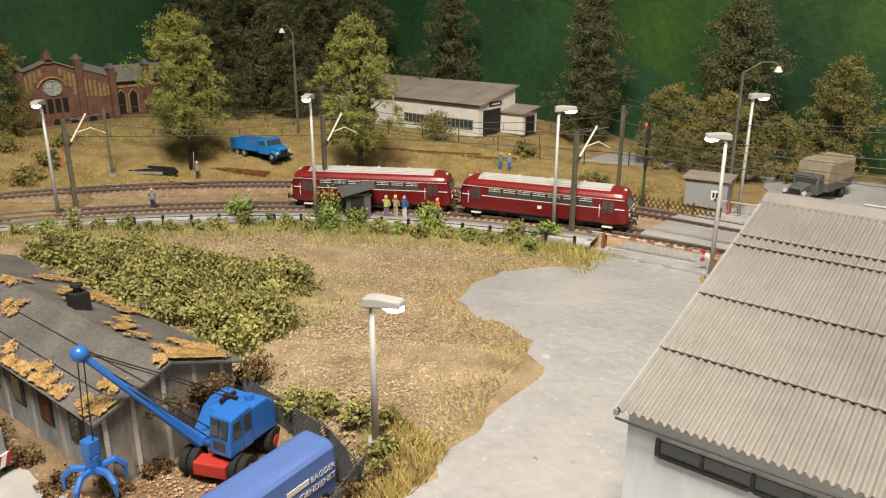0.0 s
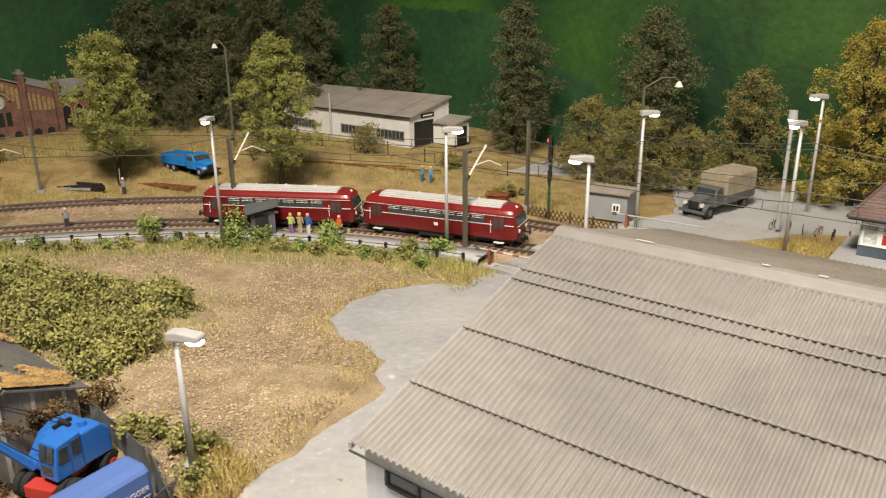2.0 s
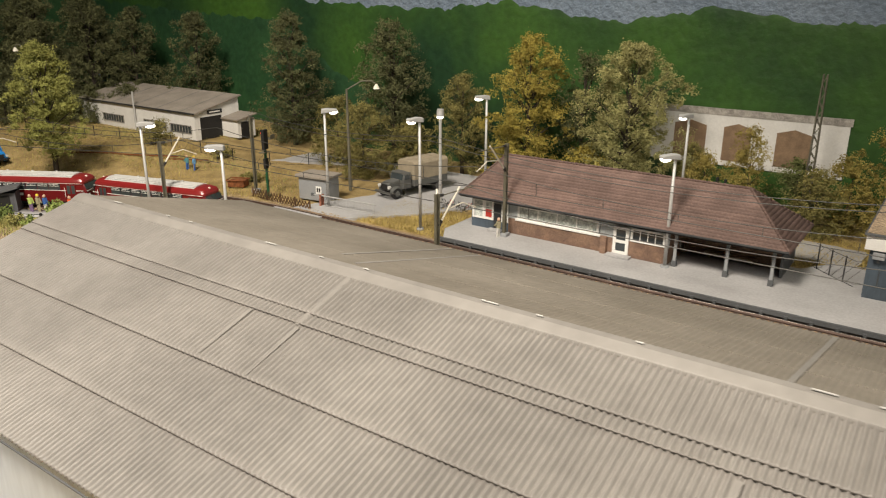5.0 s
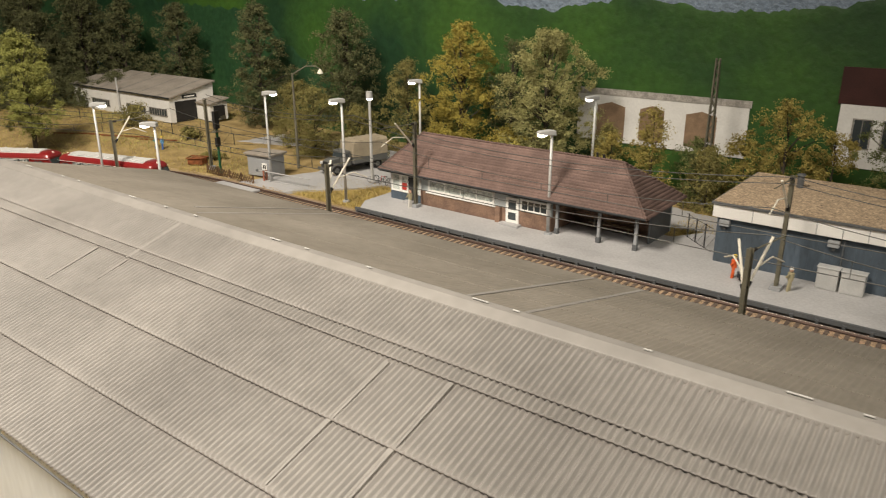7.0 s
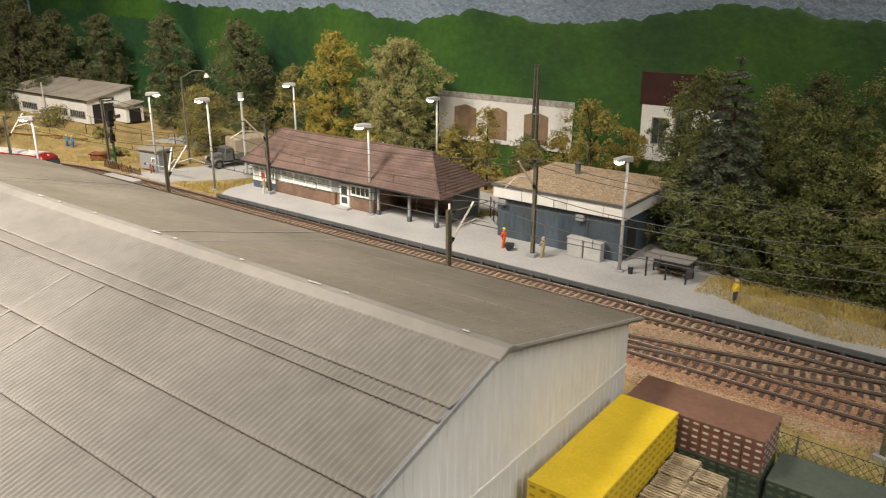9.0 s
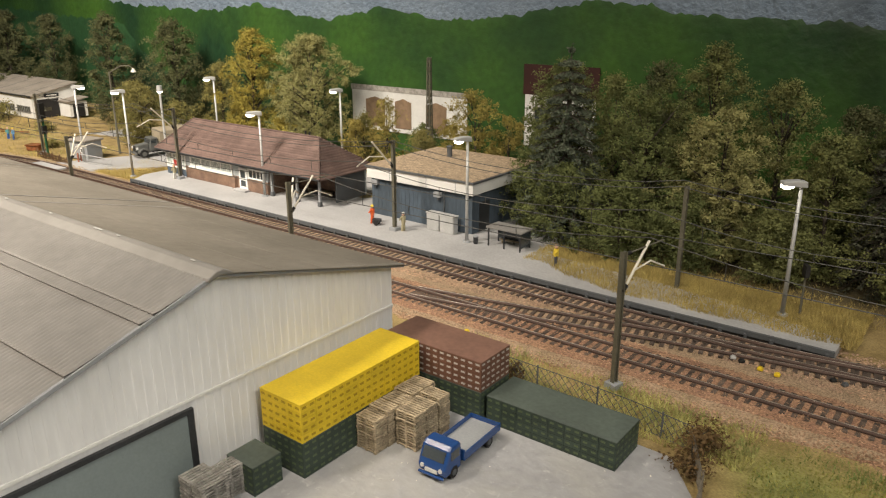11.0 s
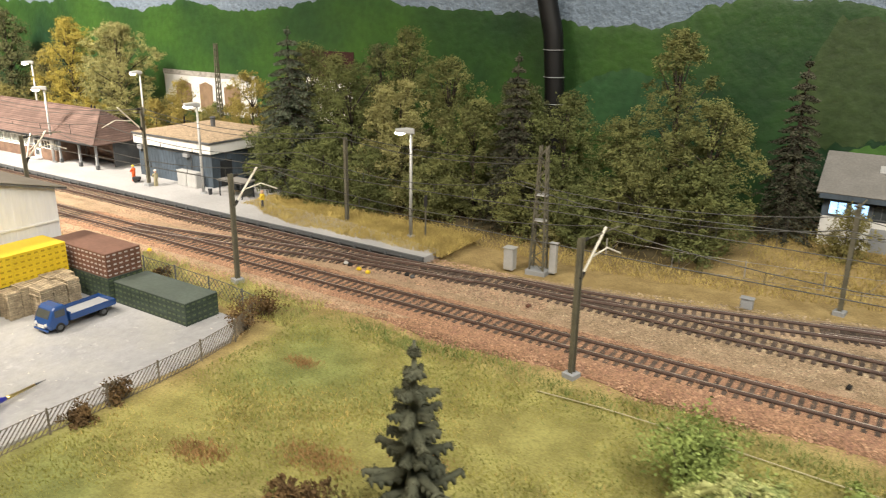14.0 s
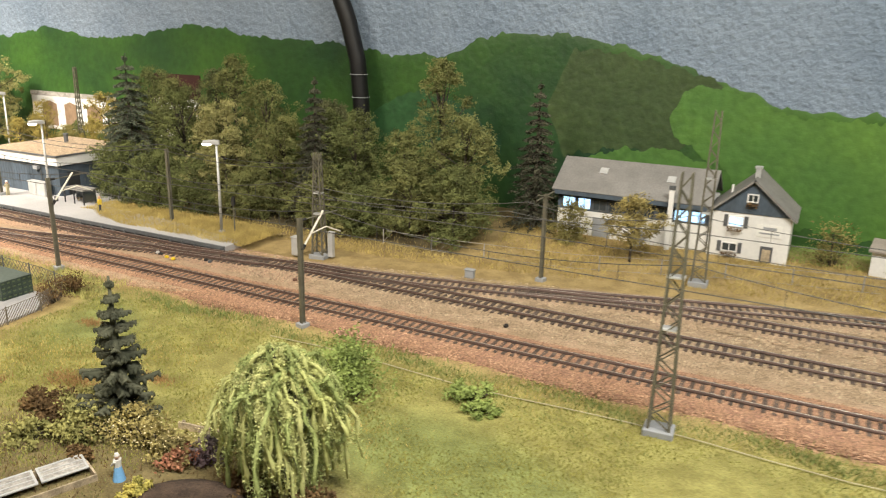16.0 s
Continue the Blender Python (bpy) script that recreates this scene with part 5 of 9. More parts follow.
def tiled(parent, e0, e1, r1, r0, rows, cols, mt, lift=0.06):
    """Courses of tiles between the eave e0-e1 and the ridge r0-r1; every course is one strip with a stepped edge and ribs."""
    e0, e1, r0, r1 = (np.array(p, float) for p in (e0, e1, r0, r1))
    nrm = np.cross(e1 - e0, r0 - e0)
    nrm /= np.linalg.norm(nrm)
    per = np.linalg.norm(e1 - e0) / cols
    for k in range(rows):
        s0, s1 = k / rows - 0.02, (k + 1) / rows
        a0, a1 = e0 + (r0 - e0) * s0, e1 + (r1 - e1) * s0
        b0, b1 = e0 + (r0 - e0) * s1, e1 + (r1 - e1) * s1
        n = max(2, int(round(np.linalg.norm(a1 - a0) / per)) * 3)
        t = np.linspace(0, 1, n + 1)[:, None]
        wave = (0.025 * (np.arange(n + 1) % 3 == 0))[:, None]
        lo = a0 + (a1 - a0) * t + nrm * (lift + wave)
        hi = b0 + (b1 - b0) * t + nrm * (0.012 + wave)
        base = a0 + (a1 - a0) * t - nrm * 0.02
        v = np.concatenate([lo, hi, base])
        i = np.arange(n)
        m1 = n + 1
        f = np.concatenate([np.c_[i, i + 1, i + 1 + m1, i + m1], np.c_[i + 2 * m1, i + 1 + 2 * m1, i + 1, i]])
        part("tile_course", np_mesh("tile_course", v, f, mt), None, parent)


def window(parent, x0, x1, z0, z1, y, out=-1, frame_mat=WHITE, bars=1, glass=GLASS, fw=0.12, axis="x", cross=False):
    """A window in a wall: frame, panes set back, glazing bars. axis x: the wall runs along x and faces out along y."""
    def b(m, u0, u1, v0, v1, w0, w1):
        lo, hi = sorted((y + out * w0, y + out * w1))
        return m.box(u0, u1, lo, hi, v0, v1) if axis == "x" else m.box(lo, hi, u0, u1, v0, v1)

    w = part("window", b(b(b(b(M(), x0, x1, z0, z0 + fw, 0.0, 0.10), x0, x1, z1 - fw, z1, 0.0, 0.10), x0, x0 + fw, z0 + fw, z1 - fw, 0.0, 0.10), x1 - fw, x1, z0 + fw, z1 - fw, 0.0, 0.10), frame_mat, parent)
    step = (x1 - x0 - 2 * fw) / (bars + 1)
    for k in range(bars + 1):
        part("pane", b(M(), x0 + fw + k * step + 0.03, x0 + fw + (k + 1) * step - 0.03, z0 + fw, z1 - fw, 0.01, 0.035), glass, w)
    bar = M()
    for k in range(1, bars + 1):
        b(bar, x0 + fw + k * step - 0.035, x0 + fw + k * step + 0.035, z0 + fw, z1 - fw, 0.01, 0.08)
    if cross:
        b(bar, x0 + fw, x1 - fw, (z0 * 0.35 + z1 * 0.65) - 0.03, (z0 * 0.35 + z1 * 0.65) + 0.03, 0.01, 0.078)
    if bar.v:
        part("glazing_bar", bar, frame_mat, w)
    return w


BRICK_PIECE = {}


def brick_field(parent, x0, x1, z0, z1, y, mt, bw=0.30, bh=0.10):
    """Courses of bricks standing a little proud of a wall that faces -y."""
    row = 0
    z = z0
    key = (bw, bh)
    if key not in BRICK_PIECE:
        BRICK_PIECE[key] = M().box(0.012, bw - 0.012, -0.03, 0.0, 0.01, bh - 0.01).mesh("brick", mt)
    while z + bh <= z1 + 1e-6:
        x = x0 - (bw / 2 if row % 2 else 0)
        while x + bw <= x1 + bw / 2:
            if x >= x0 - 1e-6 and x + bw <= x1 + 1e-6:
                ob = part("brick", BRICK_PIECE[key], None, parent)
                ob.matrix_basis = at(x, y, z)
            x += bw
        z += bh
        row += 1


def station():
    ox, oy = 14.0, 70.6
    t = thing("station_building", ox, oy, PLAT, label="low brick station building with a brown tiled hip roof", category="building")
    g = PLAT
    X0, XW, X1, D = -14.4, 6.2, 15.2, 7.4          # left end, end of the closed part, right end, depth
    E_, R_ = 3.5 - 0.0, 7.0                         # eave and ridge above the platform
    # walls of the closed part: base in brick, upper wall pale blue
    part("wall", M().box(X0, X0 + 4.4, 0, 0.25, 0, 0.9), SLATE_BLUE, t, "dark blue-grey plinth")
    part("wall", M().box(X0, X0 + 4.4, 0.02, 0.25, 0.9, E_), PALE_BLUE, t, "pale blue-grey upper wall")
    wb = part("wall", M().box(X0 + 4.4, XW, -0.1, 0.25, 0, 1.55), BRICK, t, "brown brick lower wall")
    part("wall", M().box(X0 + 4.4, XW, 0.0, 0.25, 1.55, E_), PALE_BLUE, t, "pale blue-grey upper wall")
    part("wall", M().box(X0, X0 + 0.25, 0.25, D, 0, E_), PALE_BLUE, t)
    part("wall", M().box(X0, X1, D - 0.25, D, 0, E_), PALE_BLUE, t)
    part("wall", M().box(XW - 0.25, XW, 0.25, D - 0.25, 0, E_), BRICK, t)
    part("wall", M().box(X1 - 0.2, X1, 2.4, D - 0.25, 0, E_), GREY_DARK, t, "grey end wall of the open waiting bay")
    part("wall", M().box(XW, X1 - 0.2, 4.6, 4.8, 0, E_), BRICK, t, "brick rear wall of the waiting bay")
    brick_field(wb, X0 + 4.45, 0.4, 0.03, 1.5, -0.1, BRICK)
    brick_field(wb, 3.1, XW, 0.03, 1.5, -0.1, BRICK)
    # shop corner with tall panes
    for a, b in ((X0 + 0.15, X0 + 1.5), (X0 + 1.5, X0 + 2.6)):
        window(t, a, b, 0.95, 3.0, 0.02, bars=0, cross=True, glass=GLASS_PALE, fw=0.18)
    window(t, X0 + 3.55, X0 + 4.35, 0.95, 3.0, 0.02, bars=0, glass=GLASS_PALE, fw=0.18)
    d = part("door", M().box(X0 + 2.65, X0 + 3.5, -0.04, 0.02, 0.05, 2.75), DARK, t, "dark shop door")
    part("step", M().box(X0 + 2.3, X0 + 3.7, -0.8, -0.12, 0, 0.2), PAVING, t, bevel=0.03)
    part("poster", M().box(X0 + 1.65, X0 + 2.4, -0.02, -0.005, 1.2, 2.0), REDP, t, "red poster behind the shop pane")
    window(t, -9.0, -0.4, 1.65, 3.0, 0.0, bars=3, fw=0.2, glass=GLASS_PALE)
    part("sill", M().box(-9.2, -0.2, -0.25, 0.0, 1.45, 1.63), WHITE, t, bevel=0.02)
    # entrance with white door
    d = part("door", M().box(1.1, 2.6, -0.22, -0.1, 0.15, 2.75), WHITE, t, "white panelled door")
    part("pane", M().box(1.4, 2.3, -0.235, -0.22, 1.55, 2.5), GLASS, d)
    part("pane", M().box(1.4, 2.3, -0.235, -0.22, 0.5, 1.25), GLASS, d)
    part("step", M().box(0.7, 3.0, -1.0, -0.24, 0, 0.22), PAVING, t, bevel=0.03)
    part("porch_pier", M().box(0.0, 0.55, -0.5, -0.1, 0, 1.6), BRICK, t)
    window(t, 2.75, 5.9, 1.6, 2.85, -0.1, bars=3, fw=0.18)
    part("name_board", M().box(0.8, 6.0, -0.16, -0.1, 2.95, 3.25), PALE_BLUE, t)
    # waiting bay: posts, beam, bench
    for x in (XW + 0.6, 11.2, X1 - 0.35):
        p = part("post", M().box(x - 0.13, x + 0.13, -0.05, 0.21, 0, E_ - 0.35), GREY, t, bevel=0.02)
        part("post_base", M().box(x - 0.2, x + 0.2, -0.12, 0.28, 0, 0.55), GREY_DARK, p)
    part("beam", M().box(XW, X1, -0.1, 0.26, E_ - 0.35, E_), GREY, t)
    part("bench", M().box(8.2, 12.8, 3.9, 4.5, 0.45, 0.55).box(8.6, 8.75, 4.0, 4.4, 0, 0.45).box(12.3, 12.45, 4.0, 4.4, 0, 0.45), WOOD, t)
    # roof: two long slopes, two hips
    ez, rz = E_ - 0.1, R_
    fl, fr, bl, br = (X0 - 0.9, -1.0, ez), (X1 + 0.9, -1.0, ez), (X0 - 0.9, D + 0.8, ez), (X1 + 0.9, D + 0.8, ez)
    r0, r1 = (X0 + 1.9, 3.5, rz), (X1 - 3.6, 3.5, rz)
    roof = part("roof", M().add([fl, fr, br, bl, r0, r1], [(0, 1, 5, 4), (2, 3, 4, 5), (1, 2, 5), (3, 0, 4), (3, 2, 1, 0)]), RIDGE, t, "brown tiled hip roof")
    tiled(roof, fl, fr, r1, r0, 17, 88, TILE)
    tiled(roof, fr, br, r1, r1, 15, 26, TILE)
    tiled(roof, bl, fl, r0, r0, 15, 26, TILE)
    tiled(roof, br, bl, r0, r1, 12, 60, TILE)
    for a, b in ((r0, r1), (fr, r1), (br, r1), (fl, r0), (bl, r0)):
        n = int((Vector(b) - Vector(a)).length / 0.45)
        cap = M()
        for k in range(n):
            p, q = Vector(a).lerp(Vector(b), k / n), Vector(a).lerp(Vector(b), (k + 1.12) / n)
            cap.rod(p + Vector((0, 0, 0.05)), q + Vector((0, 0, 0.03)), 0.14, 0.11, 7)
        part("ridge_tiles", cap, RIDGE, roof, smooth=True)
    part("gutter", M().rod((fl[0], -1.06, ez - 0.02), (fr[0], -1.06, ez - 0.02), 0.1), DARK, t)
    part("fascia", M().box(fl[0] + 0.05, fr[0] - 0.05, -0.95, -0.85, ez - 0.22, ez - 0.02), DARK, t)
    part("soffit", M().box(X0 - 0.8, X1 + 0.8, -0.85, D + 0.7, ez - 0.1, ez - 0.04), GREY_DARK, t)
    part("vent", M().rod((8.5, 4.3, 6.2), (8.5, 4.3, 7.4), 0.13), BLACK, t)
    part("vent", M().rod((9.2, 4.3, 6.2), (9.2, 4.3, 7.3), 0.13), BLACK, t)


station()


def depot_shed():
    ox, oy = 42.2, 72.4
    t = thing("depot_shed", ox, oy, 0.8, label="slate-blue depot shed with a white fascia and gritted flat roof", category="building")
    X0, X1, D, H = -6.9, 6.4, 11.8, 4.3
    part("wall", M().box(X0, X1, 0, 0.25, 0, H), SLATE_BLUE, t)
    part("wall", M().box(X0, X0 + 0.25, 0.25, D, 0, H), SLATE_BLUE, t)
    part("wall", M().box(X1 - 0.25, X1, 0.25, D, 0, H), SLATE_BLUE, t)
    part("wall", M().box(X0 + 0.25, X1 - 0.25, D - 0.25, D, 0, H), SLATE_BLUE, t)
    boards = M()
    for k in range(24):
        x = X0 + 0.3 + k * 0.55
        boards.box(x, x + 0.04, -0.02, 0.0, 0.05, H - 0.05)
    part("board_joints", boards, SLATE_BLUE, t)
    f = part("fascia", M().box(X0 - 0.35, X1 + 0.35, -0.4, -0.25, H - 0.1, H + 1.05).box(X1 + 0.2, X1 + 0.35, -0.25, D + 0.3, H - 0.1, H + 1.05).box(X0 - 0.35, X0 - 0.2, -0.25, D + 0.3, H - 0.1, H + 1.05), WHITE, t, "white fascia boards", bevel=0.03)
    for x in (-4.0, 0.9, 4.6):
        part("joint", M().box(x, x + 0.05, -0.415, -0.4, H - 0.05, H + 1.0), GREY, f)
    part("roof", M().box(X0 - 0.5, X1 + 0.5, -0.55, D + 0.4, H + 1.05, H + 1.25), GREY_DARK, t, bevel=0.03)
    part("grit", M().box(X0 - 0.35, X1 + 0.35, -0.4, D + 0.25, H + 1.25, H + 1.31), GRIT, t, "brown gritted roof surface")
    p = part("flue", M().rod((-2.6, 8.3, H + 1.2), (-2.6, 8.3, H + 2.4), 0.3, 0.3, 10), GREY_DARK, t, smooth=False)
    part("cowl", M().rod((-2.6, 8.3, H + 2.4), (-2.6, 8.3, H + 2.55), 0.42, 0.3, 10), GREY_DARK, p)
    for x, z in ((-6.2, 3.5), (2.3, 3.4)):
        v = part("wall_lamp", M().box(x - 0.42, x + 0.42, -0.45, 0.0, z, z + 0.55), GREY, t, bevel=0.05)
        part("bracket", M().box(x - 0.1, x + 0.1, -0.25, 0.0, z - 0.3, z), GREY_DARK, v)
    part("pipe", M().rod((3.0, -0.1, 0.1), (3.0, -0.1, H - 0.2), 0.05), GREY_DARK, t)
    part("door", M().box(X1 - 0.02, X1 + 0.06, 1.2, 3.0, 0.1, 3.2), DARK, t)


depot_shed()


def cabinet(x, y, w, d, h, mt, label, rz=0, z=PLAT, name="switch_cabinet"):
    t = thing(name, x, y, z, rz, label=label, category="cabinet")
    b = part("body", M().box(-w / 2, w / 2, -d / 2, d / 2, 0, h), mt, t, bevel=0.05)
    part("lid", M().box(-w / 2 - 0.07, w / 2 + 0.07, -d / 2 - 0.07, d / 2 + 0.07, h, h + 0.1), mt, t, bevel=0.03)
    part("door", M().box(-w / 2 + 0.1, w / 2 - 0.1, -d / 2 - 0.03, -d / 2, 0.12, h - 0.12), mt, t)
    return t


cabinet(44.6, 71.55, 1.55, 0.8, 1.75, STEEL, "light grey switch cabinet beside the depot shed")
cabinet(46.4, 71.5, 1.7, 0.8, 1.75, STEEL, "light grey switch cabinet beside the depot shed")
cabinet(89.4, 69.4, 0.9, 0.8, 1.9, STEEL, "pale grey trackside cabinet", z=0.1)
cabinet(92.9, 70.6, 0.6, 0.5, 2.6, STEEL, "narrow grey relay post at the lattice mast", z=0.1)
cabinet(108.6, 71.2, 0.9, 0.5, 0.8, GREY, "small grey point motor beside the switch", z=0.3, name="point_motor")


def bus_shelter():
    t = thing("waiting_shelter", 53.6, 71.6, PLAT - 0.1, 0, label="small dark waiting shelter with a flat roof", category="shelter")
    t.matrix_basis = at(53.6, 71.4, PLAT - 0.02) @ Matrix.Scale(0.76, 4)
    part("roof", M().box(-2.6, 2.6, -1.4, 1.4, 2.35, 2.55), FELT, t, "grey flat roof", bevel=0.04)
    for x in (-2.3, 0.0, 2.3):
        for y in (-1.15, 1.15):
            part("post", M().box(x - 0.08, x + 0.08, y - 0.08, y + 0.08, 0, 2.35), DARK, t)
    part("back_panel", M().box(-2.3, 2.3, 1.12, 1.18, 0.5, 2.1), GLASS, t)
    part("side_panel", M().box(2.27, 2.33, -1.0, 1.1, 0.4, 2.1), GLASS, t)
    part("bench", M().box(-1.8, 1.8, 0.5, 0.95, 0.5, 0.58).box(-1.5, -1.4, 0.6, 0.9, 0, 0.5).box(1.4, 1.5, 0.6, 0.9, 0, 0.5), WOOD, t)


bus_shelter()
bin_ = thing("waste_bin", 50.6, 70.2, PLAT, label="dark waste bin on the platform", category="bin")
part("body", M().rod((0, 0, 0), (0, 0, 0.7), 0.2, 0.25, 10), DARK, bin_)
part("rim", M().rod((0, 0, 0.7), (0, 0, 0.78), 0.28, 0.28, 10), GREY, bin_)


def white_workshop():
    ox, oy, g = -73.0, 79.8, 1.9
    t = thing("workshop", ox, oy, g, 0, label="low white workshop with a brown-grey felt roof and dark gate", category="building")
    X0, X1, D, H0, H1 = -15.0, 16.1, 8.6, 4.1, 5.7
    gable = [(0, 0), (D, 0), (D, H1), (0, H0)]
    part("wall", M().extrude_x(gable, X1 - 0.25, X1), PLASTER, t)
    part("wall", M().extrude_x(gable, X0, X0 + 0.25), PLASTER, t)
    part("wall", M().box(X0 + 0.25, X1 - 0.25, 0, 0.25, 0, H0), PLASTER, t)
    part("wall", M().box(X0 + 0.25, X1 - 0.25, D - 0.25, D, 0, H1), PLASTER, t)
    r = part("roof", slab_quad((X0 - 0.4, -0.25, H0 + 0.15), (X1 + 0.4, -0.25, H0 + 0.15), (X1 + 0.4, D + 0.3, H1 + 0.45), (X0 - 0.4, D + 0.3, H1 + 0.45), 0.22), FELT_BROWN, t, "brown-grey felt roof")
    for k in range(5):
        x = X0 + 4 + k * 6
        part("seam", slab_quad((x, -0.24, H0 + 0.2), (x + 0.12, -0.24, H0 + 0.2), (x + 0.12, D + 0.28, H1 + 0.49), (x, D + 0.28, H1 + 0.49), 0.06), FELT, r)
    part("fascia", M().box(X0 - 0.42, X1 + 0.42, -0.36, -0.27, H0 - 0.08, H0 + 0.14), DARK, t)
    for a, b in ((-13.5, -11.5), (-8.5, -2.5), (3.0, 9.0), (10.0, 15.2)):
        window(t, a, b, 0.9, 2.2, 0.0, bars=max(2, int((b - a) / 0.8)), frame_mat=WOOD_GREY)
    part("downpipe", M().rod((1.2, -0.35, 0), (1.2, -0.35, 6.4), 0.16), STEEL, t)
    # gate on the end
    part("gate", M().box(X1 - 0.05, X1 + 0.08, 1.0, 5.0, 0, 3.4), BLACK, t, "open dark workshop gate")
    part("sign", M().box(X1, X1 + 0.08, 2.4, 5.2, 3.75, 4.35), DARK, t, "dark sign board with unreadable bars")
    part("sign_bar", M().box(X1 + 0.08, X1 + 0.1, 2.8, 4.8, 3.95, 4.15), CREAM, t)
    # low annexe
    a = part("annexe", M().box(X1 + 0.01, X1 + 3.6, 5.2, D, 0, 2.9), PLASTER, t, "low white annexe")
    part("annexe_roof", slab_quad((X1 + 0.02, 4.8, 2.95), (X1 + 4.0, 4.8, 2.95), (X1 + 4.0, D + 0.2, 3.6), (X1 + 0.02, D + 0.2, 3.6), 0.2), FELT_BROWN, a)
    part("annexe_door", M().box(X1 + 3.6, X1 + 3.68, 5.8, 8.0, 0, 2.4), BLACK, a)


white_workshop()


def brick_works():
    """The brick factory front on the side wall; local x runs along the wall, local -y faces the room."""
    t = thing("brick_works", -110.8, 44.0, 0.8, 90, label="red-brown brick factory front with a gable and arched windows", category="building")
    YB = mat("yellow_brick", (0.36, 0.25, 0.115), 0.85, var=0.2, scale=1.5)
    RB = mat("works_brick", (0.21, 0.108, 0.075), 0.85, var=0.28, scale=0.8, fine=6, bump=0.02, col2=(0.135, 0.078, 0.06))
    part("wall", M().extrude_y([(1.0, -0.3), (9.6, -0.3), (9.6, 8.8), (5.4, 10.3), (1.0, 8.7)], -0.5, 1.0), RB, t, "gabled middle front")
    part("wall", M().extrude_y([(9.6, -0.3), (14.4, -0.3), (14.4, 7.4), (9.6, 9.0)], -0.2, 1.0), RB, t)
    part("wing", M().box(14.4, 26.0, 0.2, 1.0, -0.3, 6.6), RB, t)
    part("wing_roof", slab_quad((14.4, -0.5, 6.5), (26.0, -0.5, 6.5), (26.0, 1.2, 8.9), (14.4, 1.2, 8.9), 0.2), FELT, t)
    part("lean_roof", slab_quad((9.6, -0.4, 9.0), (14.4, -0.4, 7.4), (14.4, 1.0, 8.6), (9.6, 1.0, 10.0), 0.15), FELT, t)
    for x, h in ((1.2, 9.0), (9.5, 10.2), (14.5, 8.6), (20.2, 8.9), (25.6, 8.9)):
        p = part("pilaster", M().box(x - 0.45, x + 0.45, -0.9, 0.1, -0.3, h), RB, t)
        part("pilaster_cap", M().box(x - 0.58, x + 0.58, -1.0, 0.2, h, h + 0.35).box(x - 0.3, x + 0.3, -0.75, -0.05, h + 0.35, h + 0.7), FELT, p)
    part("finial", M().box(4.9, 5.9, -0.8, 0.2, 9.8, 11.2).box(5.1, 5.7, -0.6, 0.0, 11.2, 11.6), RB, t)
    part("coping", slab_quad((0.8, -0.8, 8.75), (5.4, -0.8, 10.4), (5.4, 0.6, 10.4), (0.8, 0.6, 8.75), 0.22), FELT, t)
    part("coping", slab_quad((5.4, -0.8, 10.4), (9.8, -0.8, 8.9), (9.8, 0.6, 8.9), (5.4, 0.6, 10.4), 0.22), FELT, t)
    ring = [(5.5 + 1.25 * math.cos(a), 6.4 + 1.05 * math.sin(a)) for a in np.linspace(0, 2 * math.pi, 20, endpoint=False)]
    w = part("round_window", M().extrude_y(ring, -0.58, -0.5), GLASS_PALE, t, "round window under a yellow brick arch")
    part("rim", M().tube([(x, -0.6, z) for x, z in ring + ring[:1]], 0.12, 5), WOOD_GREY, w)
    part("spoke", M().box(5.45, 5.55, -0.62, -0.58, 5.4, 7.4).box(4.3, 6.7, -0.62, -0.58, 6.35, 6.45), WOOD_GREY, w)
    part("arch", M().tube([(5.5 + 2.2 * math.cos(a), -0.6, 5.9 + 2.0 * math.sin(a)) for a in np.linspace(0.35, math.pi - 0.35, 12)], 0.2, 5), YB, t, "yellow brick arch")
    for x, z0, z1 in ((1.9, 5.2, 8.2), (2.6, 6.4, 8.5), (3.25, 7.3, 8.8), (4.0, 8.0, 9.1), (6.9, 8.0, 9.1), (7.5, 7.3, 8.8), (8.1, 6.4, 8.5), (8.7, 5.2, 8.2), (10.5, 4.8, 7.4), (11.2, 4.7, 7.2), (11.9, 4.7, 7.0), (12.6, 4.6, 6.7), (13.3, 4.6, 6.5), (13.95, 4.6, 6.2)):
        part("panel", M().box(x - 0.22, x + 0.22, -0.58 if x < 9.6 else -0.28, -0.5 if x < 9.6 else -0.2, z0, z1), YB, t)
    for k in range(4):
        x = 3.4 + k * 1.1
        part("window", M().box(x, x + 0.75, -0.56, -0.5, 2.9, 4.9), BLACK, t)
    for x in (3.0, 5.5, 8.0, 11.0, 13.0):
        y = -0.5 if x < 9.6 else -0.2
        part("arch_window", M().extrude_y([(x - 0.55, 0.6)] + [(x + 0.55 * math.cos(a), 1.5 + 0.5 * math.sin(a)) for a in np.linspace(math.pi, 0, 7)] + [(x + 0.55, 0.6)], y - 0.07, y), BLACK, t)
    for x in (16.0, 18.0, 22.0, 24.0):
        a = part("arch_window", M().extrude_y([(x - 0.6, 1.6)] + [(x + 0.6 * math.cos(c), 4.4 + 0.6 * math.sin(c)) for c in np.linspace(math.pi, 0, 7)] + [(x + 0.6, 1.6)], 0.05, 0.2), BLACK, t)
        part("surround", M().tube([(x - 0.75, 0.1, 1.6), (x - 0.75, 0.1, 4.4), (x, 0.1, 5.2), (x + 0.75, 0.1, 4.4), (x + 0.75, 0.1, 1.6)], 0.14, 5), YB, a)
    part("frieze", M().box(14.4, 26.0, 0.05, 0.2, 5.5, 5.9), YB, t)


brick_works()


